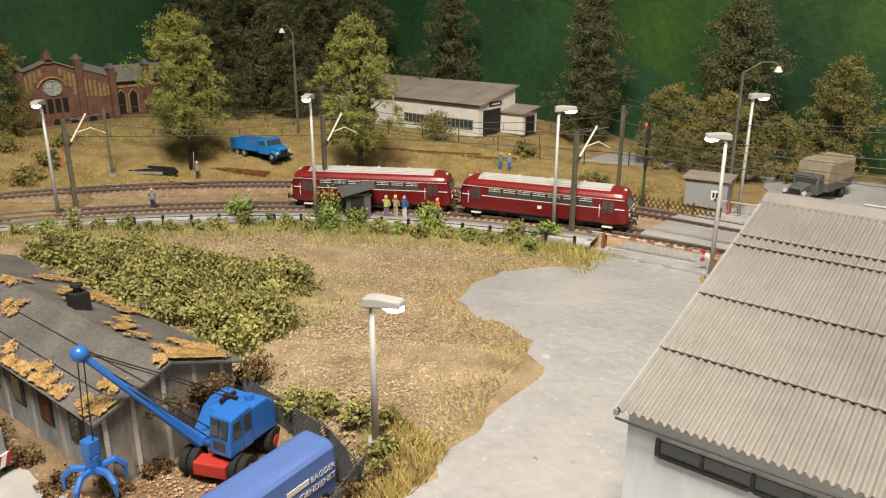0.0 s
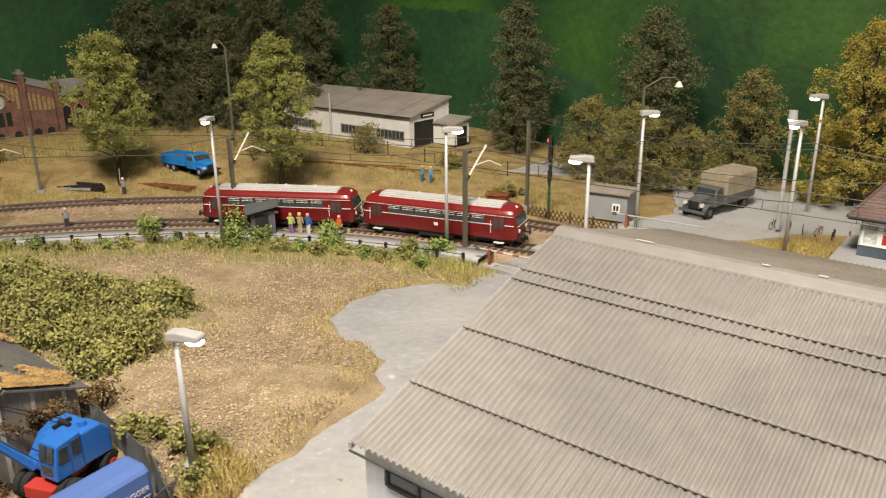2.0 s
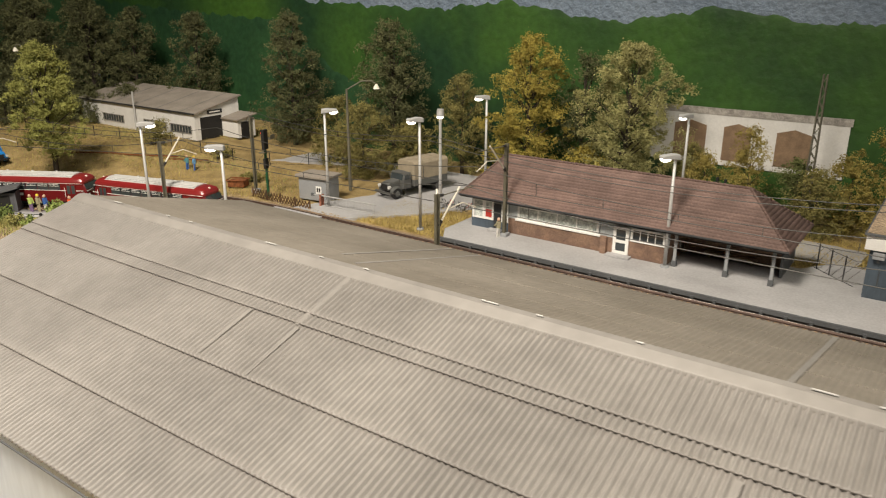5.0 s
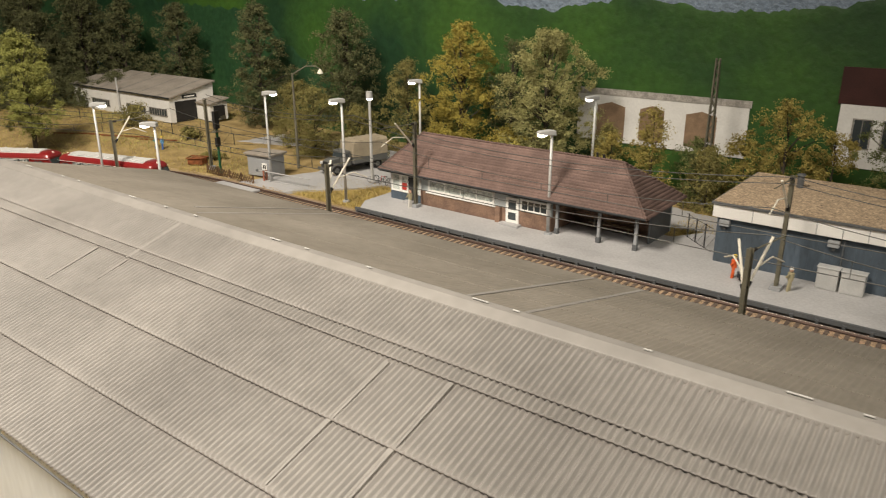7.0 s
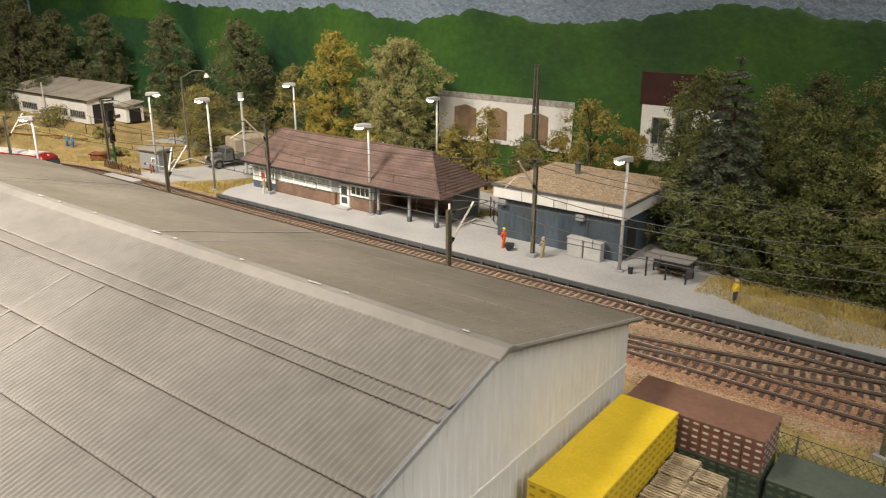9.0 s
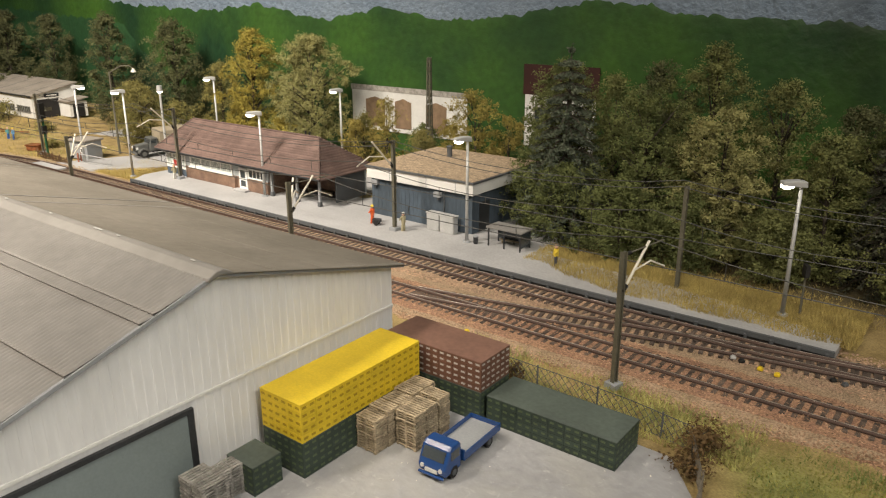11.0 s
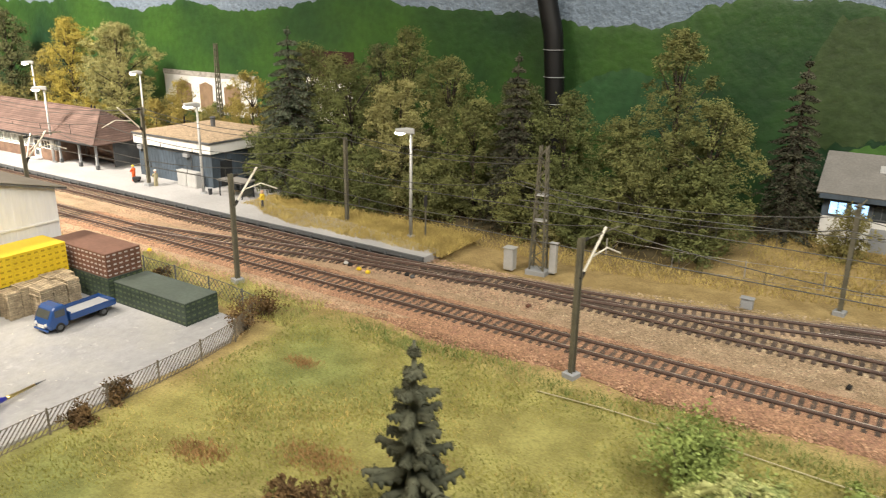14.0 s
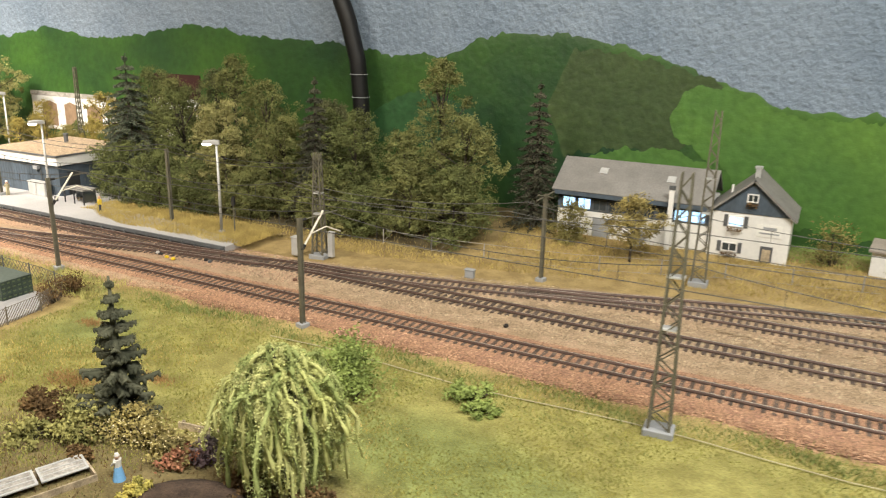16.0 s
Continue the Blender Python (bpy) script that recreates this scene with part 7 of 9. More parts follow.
def wires(points, zc, zm, label):
    """Contact wire, sagging carrier and droppers over one track."""
    x0, y0 = points[0]
    t = thing("overhead_wire", x0, y0, zc, label=label, category="wire", group="overhead wires")
    part("contact_wire", M().tube([(x - x0, y - y0, 0) for x, y in points], 0.038, 5), WIRE, t)
    line, drops = [], []
    for (ax, ay), (bx, by) in zip(points, points[1:]):
        for k in range(12):
            q = k / 12
            z = zm - zc - (zm - zc - 0.55) * 4 * q * (1 - q)
            p = (ax + (bx - ax) * q - x0, ay + (by - ay) * q - y0, z)
            line.append(p)
            if k in (2, 4, 6, 8, 10):
                drops.append(p)
    line.append((points[-1][0] - x0, points[-1][1] - y0, zm - zc))
    part("carrier_wire", M().tube(line, 0.034, 5), WIRE, t)
    for p in drops:
        part("dropper", M().rod((p[0], p[1], 0), p, 0.03, 0.03, 4), WIRE, t)


wires([(-69.5, 31.8), (-51.5, 47.6), (-28.6, 56.6), (7.2, 57.8), (43.1, 57.4), (72.6, 57.8), (101.9, 57.4), (130.7, 57.6), (165, 57.6)], 7.1, 8.9, "thin overhead wires above the main track")
wires([(-80.5, 40), (-58, 55), (-31, 63.6), (4.2, 64.1), (41.5, 63.7), (70.2, 64.2), (91.7, 65.0), (114.6, 65.3), (165, 65.2)], 7.1, 8.9, "thin overhead wires above the platform track")
wires([(91.7, 66.0), (114.6, 69.8), (128.3, 72.5), (165, 73.0)], 7.3, 8.8, "thin overhead wires above the siding")
feed = thing("feeder_cable", 50, 69.5, 9.6, label="slack feeder cables from mast to mast", category="cable")
for dz, dy in ((0.0, 0.0), (0.4, 0.5)):
    pts = []
    xs = [-81.2, -54.3, -8.5, 20.2, 41.7]
    for a, b in zip(xs, xs[1:]):
        for k in range(10):
            q = k / 10
            pts.append((a + (b - a) * q + (0 if a > -60 or True else 0), dy - (0.9 if a < 0 else 0), dz - 1.6 * 4 * q * (1 - q) * (b - a) / 46))
    pts.append((xs[-1], dy, dz))
    part("cable", M().tube(pts, 0.035, 5), WIRE, feed)

# black corrugated hose in front of the painted hill
hose = thing("black_hose", 81.0, 94.5, 0.9, label="black corrugated hose rising before the painted hill", category="hose")
hp = [(0.3, 0, -0.5), (0.3, 0, 6), (0.25, 0, 12), (-0.3, 0, 18), (-1.6, -0.1, 23), (-3.6, -0.2, 28), (-7.0, -0.4, 36), (-12.0, -0.8, 48), (-20.0, -1.2, 66), (-30.0, -1.6, 90), (-38, -1.8, 120), (-42, -2, 148)]
fine, fr = [], []
for k in range(1, 400):
    q = k / 400 * (len(hp) - 1)
    i = int(q)
    fine.append(tuple(Vector(hp[i]).lerp(Vector(hp[i + 1]), q - i)))
    fr.append(1.08 + 0.09 * (k % 2))
part("tube", M().tube(fine, fr, 12), HOSE, hose, smooth=True)
for k in (44, 62, 80, 98):
    part("tie", M().tube([tuple(Vector(fine[k]) + Vector((1.2 * math.cos(a), 1.2 * math.sin(a), 0))) for a in np.linspace(0, 2 * math.pi, 13)], 0.05, 4), GREY, hose)

# ---------------------------------------------------------------- railcars


def railcar(label):
    """A two-axle railbus, built along x about its middle; z from the rail head."""
    t = thing("railcar", 0, 0, 0, label=label, category="railcar", group="two coupled railcars")
    L, W = 7.65, 1.55

    def shell(z_lo, z_hi, ws, mt, name, lab, ends=1.0, inset=0.0):
        """A ring body with rounded ends, lofted through heights: ws are (z, half width, half length)."""
        v, f, n = [], [], 32
        for z, w, l in ws:
            for k in range(n):
                a = 2 * math.pi * k / n
                c, s = math.cos(a), math.sin(a)
                e = 0.14
                v.append((l * math.copysign(abs(c) ** e, c), w * math.copysign(abs(s) ** 0.22, s), z))
        m = len(ws)
        for j in range(m - 1):
            f += [(j * n + k, j * n + (k + 1) % n, (j + 1) * n + (k + 1) % n, (j + 1) * n + k) for k in range(n)]
        f += [tuple(range(n - 1, -1, -1)), tuple(range((m - 1) * n, m * n))]
        return part(name, M().add(v, f), mt, t, lab, smooth=False, bevel=0.0)

    shell(0, 0, [(0.62, W * 0.95, L - 0.1), (0.75, W, L), (1.95, W, L)], RED, "body", "glossy wine-red lower body")
    shell(0, 0, [(1.95, W - 0.03, L - 0.03), (2.75, W - 0.10, L - 0.28)], RED, "window_band", "wine-red window band")
    shell(0, 0, [(2.75, W - 0.06, L - 0.24), (2.95, W - 0.06, L - 0.26), (3.2, W - 0.2, L - 0.42), (3.42, W - 0.55, L - 0.75), (3.5, W - 0.95, L - 1.2)], ROOF_RED, "roof", "red rounded roof")
    part("line", M().box(-L + 0.35, L - 0.35, -W - 0.012, -W + 0.05, 1.93, 1.99).box(-L + 0.35, L - 0.35, W - 0.05, W + 0.012, 1.93, 1.99), CREAM, t, "fine cream line below the windows")
    part("line", M().box(-L + 0.4, L - 0.4, -W + 0.03, -W + 0.09, 2.74, 2.77).box(-L + 0.4, L - 0.4, W - 0.09, W - 0.03, 2.74, 2.77), CREAM, t, "fine cream line at the eaves")
    # ribbed silver roof covering
    pan = part("roof_panel", M().extrude_x([(-1.15, 3.18), (-0.95, 3.42), (-0.55, 3.56), (0.55, 3.56), (0.95, 3.42), (1.15, 3.18), (0, 3.1)], -5.9, 5.9), GREY_DARK, t, "silver ribbed roof covering")
    for k in range(9):
        y = -1.0 + k * 0.25
        z = 3.56 if abs(y) < 0.56 else 3.56 - (abs(y) - 0.55) * 0.38
        part("rib", M().box(-5.95, 5.95, y - 0.095, y + 0.095, z - 0.06, z + 0.06), SILVER, pan)
    for x in (-2.5, 0.5, 3.4):
        part("vent", M().rod((x, 0.3, 3.55), (x, 0.3, 3.76), 0.16, 0.12, 8), SILVER, t)
    part("rail_pipe", M().rod((-5.9, -1.28, 3.12), (5.9, -1.28, 3.12), 0.05, 0.05, 6), SILVER, t)
    # side windows: seven panes with a split top light, and the doors
    for s in (-1, 1):
        for k in range(7):
            x0 = -4.75 + k * 1.36
            a, b = sorted((s * (W - 0.06), s * (W + 0.015)))
            w = part("side_window", M().box(x0 - 0.03, x0 + 1.25, a, b, 2.0, 2.72), GLASS, t, "dark side window")
            a, b = sorted((s * (W - 0.03), s * (W + 0.03)))
            part("top_light", M().box(x0 + 0.03, x0 + 1.13, a, b, 2.44, 2.475).box(x0 + 0.55, x0 + 0.59, a, b, 2.475, 2.62).box(x0 + 0.03, x0 + 1.13, a, b, 2.62, 2.655), CREAM, w)
        for x0 in (-6.55, 5.35):
            a, b = sorted((s * (W - 0.02), s * (W + 0.015)))
            d = part("door", M().box(x0, x0 + 1.15, a, b, 0.7, 2.7), RED, t, "folding door")
            a, b = sorted((s * (W + 0.015), s * (W + 0.025)))
            part("door_pane", M().box(x0 + 0.12, x0 + 0.5, a, b, 1.6, 2.55).box(x0 + 0.65, x0 + 1.03, a, b, 1.6, 2.55), GLASS, d)
            part("handrail", M().rod((x0 - 0.12, s * (W + 0.06), 1.2), (x0 - 0.12, s * (W + 0.06), 2.3), 0.03, 0.03, 5), CREAM, t)
        a, b = sorted((s * (W - 0.02), s * (W + 0.014)))
        part("crest", M().box(-0.2, 0.18, a, b, 1.3, 1.58), CREAM, t, "small pale crest on the side")
        part("step", M().box(-6.4, -5.5, min(s * 1.2, s * 1.62), max(s * 1.2, s * 1.62), 0.3, 0.38).box(5.5, 6.4, min(s * 1.2, s * 1.62), max(s * 1.2, s * 1.62), 0.3, 0.38), CREAM, t)
    # ends: three front panes, head lamps, buffers, coupling
    for s in (-1, 1):
        for y0, y1 in ((-1.25, -0.5), (-0.42, 0.42), (0.5, 1.25)):
            part("front_window", slab_quad((s * (L - 0.02), y0, 2.06), (s * (L - 0.02), y1, 2.06), (s * (L - 0.24), y1, 2.68), (s * (L - 0.24), y0, 2.68), 0.05 * s), GLASS, t, "slanting front window")
        part("front_line", M().box(min(s * (L - 0.05), s * (L + 0.015)), max(s * (L - 0.05), s * (L + 0.015)), -1.3, 1.3, 1.88, 1.95), CREAM, t)
        for y in (-0.95, 0.95):
            h = part("head_lamp", M().rod((s * (L - 0.05), y, 1.45), (s * (L + 0.06), y, 1.45), 0.17, 0.17, 10), SILVER, t)
            part("lens", M().rod((s * (L + 0.05), y, 1.45), (s * (L + 0.075), y, 1.45), 0.12, 0.12, 10), PLASTIC_WHITE, h)
            b = part("buffer", M().rod((s * (L - 0.05), y, 0.88), (s * (L + 0.38), y, 0.88), 0.11, 0.11, 8), BLACK, t)
            part("buffer_plate", M().rod((s * (L + 0.38), y, 0.88), (s * (L + 0.44), y, 0.88), 0.26, 0.26, 12), BLACK, b)
        part("top_lamp", M().rod((s * (L - 0.75), 0, 3.3), (s * (L - 0.5), 0, 3.3), 0.13, 0.13, 8), PLASTIC_WHITE, t)
        part("coupling", M().tube([(s * (L - 0.1), 0, 0.9), (s * (L + 0.4), 0, 0.75), (s * (L + 0.5), 0, 0.4)], 0.08, 6), BLACK, t)
        part("hose", M().tube([(s * L, 0.4, 0.8), (s * (L + 0.25), 0.42, 0.5), (s * (L + 0.1), 0.5, 0.25)], 0.05, 5), BLACK, t)
        part("rail_guard", M().box(min(s * (L - 0.9), s * (L - 0.7)), max(s * (L - 0.9), s * (L - 0.7)), -1.1, 1.1, 0.12, 0.6), BLACK, t)
    part("underframe", M().box(-L + 0.5, L - 0.5, -1.2, 1.2, 0.3, 0.7).box(-1.8, 1.6, -1.35, 1.35, 0.2, 0.62), BLACK, t)
    for x in (-3.5, 3.5):
        for y in (-0.83, 0.83):
            w = part("wheel", M().rod((x, y - 0.13, 0.5), (x, y + 0.13, 0.5), 0.5, 0.5, 16), BLACK, t)
            part("axle_box", M().box(x - 0.3, x + 0.3, min(y * 1.25, y * 1.5), max(y * 1.25, y * 1.5), 0.35, 0.68), GREY_DARK, w)
    return t


def on_curve(a):
    return at(-15 + 64 * math.cos(math.radians(a)), -6.4 + 64 * math.sin(math.radians(a)), RAIL_TOP, a - 90)


car = railcar("wine-red railbus with a silver ribbed roof on the curved track")
car.matrix_basis = on_curve(105.2)
copy_thing(car, on_curve(119.8))

# ---------------------------------------------------------------- road vehicles


def wheel(parent, x, y, r, w, hub=GREY, side_=1):
    t = part("wheel", M().rod((x, y - w / 2, r), (x, y + w / 2, r), r, r, 16), RUBBER, parent, "black tyre", bevel=0.03)
    part("rim", M().rod((x, y + side_ * (w / 2 - 0.02), r), (x, y + side_ * (w / 2 + 0.02), r), r * 0.55, r * 0.5, 12), hub, t)
    return t


def blue_tipper():
    t = thing("tipper_truck", -72.0, 55.6, zl(-72.0, 55.6) - 0.05, 4, label="bright blue three-axle tipper truck with a gravel load", category="truck")
    part("chassis", M().box(-3.4, 3.4, -0.5, 0.5, 0.55, 0.85), BLACK, t)
    body = part("tipper_body", M().box(-3.6, 0.9, -1.35, 1.35, 0.95, 1.15).box(-3.6, 0.9, -1.35, -1.22, 1.15, 2.1).box(-3.6, 0.9, 1.22, 1.35, 1.15, 2.1).box(-3.6, -3.48, -1.22, 1.22, 1.15, 2.1).box(0.78, 0.9, -1.22, 1.22, 1.15, 2.35), BLUE_TRUCK, t)
    for k in range(6):
        part("stake", M().box(-3.4 + k * 0.8, -3.3 + k * 0.8, -1.42, -1.35, 1.0, 2.1), BLUE_TRUCK, body)
    part("load", M().ball((-1.3, 0, 1.45), 2.0, 1.1, 0.55, 12, 6), GREY_DARK, t, "heap of dark gravel", smooth=True)
    part("cab", M().extrude_y([(1.1, 0.7), (2.7, 0.7), (2.7, 1.7), (2.35, 2.4), (1.2, 2.45)], -1.25, 1.25), BLUE_TRUCK, t, bevel=0.08)
    part("bonnet", M().extrude_y([(2.7, 0.7), (4.1, 0.7), (4.15, 1.4), (3.9, 1.6), (2.7, 1.72)], -0.8, 0.8), BLUE_TRUCK, t, bevel=0.12)
    for y in (-1, 1):
        part("mudguard", M().ball((3.4, y * 0.98, 0.72), 0.75, 0.28, 0.55, 10, 6), BLUE_TRUCK, t, smooth=True)
        part("side_window", M().box(1.4, 2.35, min(y * 1.24, y * 1.27), max(y * 1.24, y * 1.27), 1.75, 2.25), GLASS, t)
        part("head_lamp", M().rod((4.0, y * 0.95, 1.0), (4.2, y * 0.95, 1.0), 0.17, 0.17, 8), SILVER, t)
    part("windscreen", slab_quad((2.72, -1.05, 1.75), (2.72, 1.05, 1.75), (2.42, 1.05, 2.32), (2.42, -1.05, 2.32), 0.03), GLASS, t)
    part("grille", M().box(4.13, 4.18, -0.5, 0.5, 0.75, 1.3), BLACK, t)
    part("bumper", M().box(4.2, 4.35, -1.25, 1.25, 0.5, 0.72), BLACK, t)
    for x in (-2.6, -1.4, 3.4):
        for y in (-1, 1):
            wheel(t, x, y * 1.05, 0.52, 0.4, RED if False else GREY, y)


blue_tipper()


def army_lorry():
    t = thing("army_lorry", -15.0, 79.6, 0.28, 258, label="dark grey army lorry with a canvas-covered bed", category="truck")
    t.matrix_basis = at(-15.0, 79.6, 0.28, 258) @ Matrix.Scale(1.1, 4)
    part("chassis", M().box(-3.6, 3.6, -0.5, 0.5, 0.6, 0.9), BLACK, t)
    part("bed", M().box(-4.0, 0.9, -1.4, 1.4, 1.05, 1.75), OLIVE, t)
    part("canvas", M().extrude_x([(-1.4, 1.75), (-1.42, 3.5), (-1.2, 3.75), (1.2, 3.75), (1.42, 3.5), (1.4, 1.75)], -4.05, 0.95), CANVAS, t, "brown canvas cover", bevel=0.06)
    for x in (-2.8, -1.5, -0.3):
        part("seam", M().box(x, x + 0.06, -1.44, 1.44, 3.745, 3.78), CANVAS, t)
    part("cab", M().extrude_y([(1.1, 0.9), (2.3, 0.9), (2.3, 1.9), (2.1, 2.6), (1.15, 2.65)], -1.15, 1.15), OLIVE, t, bevel=0.1)
    part("windscreen", slab_quad((2.33, -0.95, 1.9), (2.33, 0.95, 1.9), (2.15, 0.95, 2.5), (2.15, -0.95, 2.5), 0.03), GLASS, t)
    part("bonnet", M().extrude_y([(2.3, 0.9), (4.0, 0.9), (4.0, 1.65), (3.7, 1.8), (2.3, 1.95)], -0.62, 0.62), OLIVE, t, bevel=0.12)
    part("grille", M().box(4.0, 4.05, -0.5, 0.5, 0.95, 1.6), BLACK, t)
    part("bumper", M().box(4.15, 4.3, -1.3, 1.3, 0.6, 0.85), OLIVE, t)
    for y in (-1, 1):
        part("mudguard", M().ball((3.2, y * 0.95, 0.9), 0.85, 0.32, 0.5, 10, 6), OLIVE, t, smooth=True)
        part("head_lamp", M().rod((3.9, y * 0.85, 1.35), (4.12, y * 0.85, 1.35), 0.19, 0.19, 8), SILVER, t)
        part("side_window", M().box(1.4, 2.1, min(y * 1.14, y * 1.17), max(y * 1.14, y * 1.17), 1.95, 2.45), GLASS, t)
        for x in (-2.6, 3.2):
            wheel(t, x, y * 1.05, 0.6, 0.42, OLIVE, y)
    for k in range(2):
        part("rack", M().box(-4.0, 0.9, -1.46, -1.4, 1.2 + k * 0.3, 1.28 + k * 0.3), OLIVE, t)


army_lorry()


def flatbed():
    t = thing("flatbed_truck", 69.4, 41.3, 0.07, 264, label="small deep blue flatbed truck with a grey load floor", category="truck")
    t.matrix_basis = at(69.4, 41.7, 0.07, 272) @ Matrix.Scale(0.82, 4)
    part("chassis", M().box(-2.8, 2.4, -0.4, 0.4, 0.4, 0.65), BLACK, t)
    part("bed_floor", M().box(-3.2, 1.0, -1.1, 1.1, 0.85, 0.98), GREY, t, "grey load floor")
    part("side_board", M().box(-3.2, 1.0, -1.18, -1.1, 0.75, 1.3), BLUE_DARK, t)
    part("side_board", M().box(-3.2, 1.0, 1.1, 1.18, 0.75, 1.3), BLUE_DARK, t)
    part("tail_board", M().box(-3.28, -3.2, -1.18, 1.18, 0.75, 1.3), BLUE_DARK, t)
    part("head_board", M().box(1.0, 1.08, -1.18, 1.18, 0.75, 1.5), BLUE_DARK, t)
    part("cab", M().extrude_y([(1.15, 0.35), (2.9, 0.35), (3.0, 0.9), (2.85, 1.3), (2.45, 2.05), (2.2, 2.25), (1.4, 2.3), (1.15, 2.05)], -1.05, 1.05), BLUE_DARK, t, bevel=0.42)
    part("windscreen", slab_quad((2.86, -0.82, 1.36), (2.86, 0.82, 1.36), (2.53, 0.82, 1.98), (2.53, -0.82, 1.98), 0.04), GLASS, t)
    for y in (-1, 1):
        part("side_window", M().box(1.45, 2.35, min(y * 1.04, y * 1.075), max(y * 1.04, y * 1.075), 1.35, 1.95), GLASS, t)
        part("head_lamp", M().rod((2.9, y * 0.68, 0.85), (3.05, y * 0.68, 0.85), 0.16, 0.14, 10), SILVER, t)
        for x in (-2.1, 2.0):
            wheel(t, x, y * 0.9, 0.42, 0.34, GREY_DARK, y)
    part("grille", M().box(2.98, 3.04, -0.45, 0.45, 0.55, 0.8), SILVER, t)
    part("bumper", M().box(2.95, 3.1, -0.95, 0.95, 0.3, 0.45), BLUE_DARK, t, bevel=0.03)


flatbed()


def excavator():
    g = -2.0
    t = thing("mobile_excavator", -25.9, 17.2, g, 281, label="blue mobile cable excavator with red undercarriage and grab", category="excavator")
    # undercarriage, a little askew under the machine house
    car = part("undercarriage", M().box(-1.7, 1.7, -0.6, 0.6, 0.6, 1.05).box(1.1, 1.95, -0.85, 0.85, 0.4, 1.1).box(-1.9, -1.2, -0.8, 0.8, 0.45, 1.05), REDP, t, "red undercarriage", bevel=0.08)
    car.matrix_basis = at(0, 0, 0, 12)
    for x in (-1.35, 1.2):
        for y in (-1, 1):
            for o in (1.05, 1.5):
                w = part("wheel", M().rod((x, y * o - 0.19, 0.68), (x, y * o + 0.19, 0.68), 0.68, 0.68, 16), RUBBER, t, bevel=0.08)
                w.matrix_basis = at(0, 0, 0, 12)
                part("hub", M().rod((x, y * o + 0.17 * y, 0.68), (x, y * o + 0.23 * y, 0.68), 0.33, 0.26, 10), REDP, w, "red wheel hub")
    part("turntable", M().rod((0, 0, 1.05), (0, 0, 1.4), 0.9, 0.9, 14), BLACK, t)
    # machine house with the driver's cab at its side
    part("machine_house", M().extrude_y([(-1.75, 1.4), (1.2, 1.4), (1.25, 1.75), (0.35, 2.95), (-0.2, 3.2), (-1.3, 3.2), (-1.75, 2.7)], -1.25, 0.15), BLUE, t, "blue machine house", bevel=0.12)
    part("rear_hood", M().extrude_y([(-1.85, 1.4), (-0.15, 1.4), (-0.15, 3.25), (-1.35, 3.25), (-1.85, 2.75)], 0.15, 1.35), BLUE, t, "blue engine hood", bevel=0.12)
    cab = part("cab", M().extrude_y([(-0.15, 1.4), (1.45, 1.4), (1.4, 2.3), (1.2, 3.3), (-0.15, 3.45)], 0.1, 1.4), BLUE, t, "blue driver's cab", bevel=0.09)
    for y0_, y1_ in ((0.25, 0.72), (0.78, 1.26)):
        part("windscreen", slab_quad((1.40, y0_, 2.4), (1.40, y1_, 2.4), (1.255, y1_, 3.2), (1.255, y0_, 3.2), -0.05), GLASS, cab)
    part("windscreen", M().box(1.42, 1.46, 0.4, 1.1, 1.7, 2.15), GLASS, cab)
    part("side_window", M().extrude_y([(0.65, 2.3), (1.22, 2.3), (1.1, 3.05), (0.65, 3.12)], 1.40, 1.43), GLASS, cab)
    part("side_window", M().extrude_y([(-0.02, 2.35), (0.45, 2.35), (0.45, 3.15), (-0.02, 3.2)], 1.40, 1.43), GLASS, cab)
    part("door_joint", M().box(0.53, 0.56, 1.39, 1.41, 1.5, 3.2), BLUE_DARK, cab)
    part("exhaust_cap", M().rod((-0.75, 0.75, 3.2), (-0.75, 0.75, 3.5), 0.24, 0.2, 10), BLUE, t)
    part("winch_frame", M().box(-0.9, 0.1, -0.35, -0.2, 3.2, 3.38).box(-0.5, -0.3, -0.5, 0.3, 3.2, 3.42), BLACK, t, "black winch frame")
    # tubular boom, cables and grab
    root, tip = Vector((1.1, -0.75, 1.5)), Vector((4.75, -3.3, 7.1))
    boom = part("boom", M().rod(root, root.lerp(tip, 0.45), 0.3, 0.22, 10).rod(root.lerp(tip, 0.45), tip, 0.2, 0.15, 10), BLUE, t, "blue tubular boom")
    part("sheave", M().ball(tip, 0.38, 0.38, 0.38, 12, 8), BLUE, boom, smooth=True)
    gp = tip + Vector((0.3, 0.1, -4.4))
    for a_, b_ in ((Vector((-0.6, -0.45, 3.35)), tip + Vector((0, 0.1, 0.2))), (Vector((-0.3, -0.2, 3.35)), tip + Vector((0, 0, 0.1))), (Vector((0.9, -0.35, 2.3)), tip + Vector((0, 0, -0.1))), (Vector((1.1, -0.1, 1.9)), tip + Vector((0, -0.1, -0.2))), (tip + Vector((0, 0.2, -0.2)), gp + Vector((0, 0.25, 0.4))), (tip + Vector((0, -0.2, -0.2)), gp + Vector((0, -0.25, 0.4)))):
        part("cable", M().rod(a_, b_, 0.03, 0.03, 5), BLACK, t, "black hoisting cable")
    gx, gy, gz = gp
    grab = part("grab", M().box(gx - 0.3, gx + 0.3, gy - 0.3, gy + 0.3, gz - 0.3, gz + 0.45).rod((gx, gy, gz - 0.3), (gx, gy, gz - 1.2), 0.36, 0.28, 8), BLUE, t, "blue orange-peel grab", bevel=0.06)
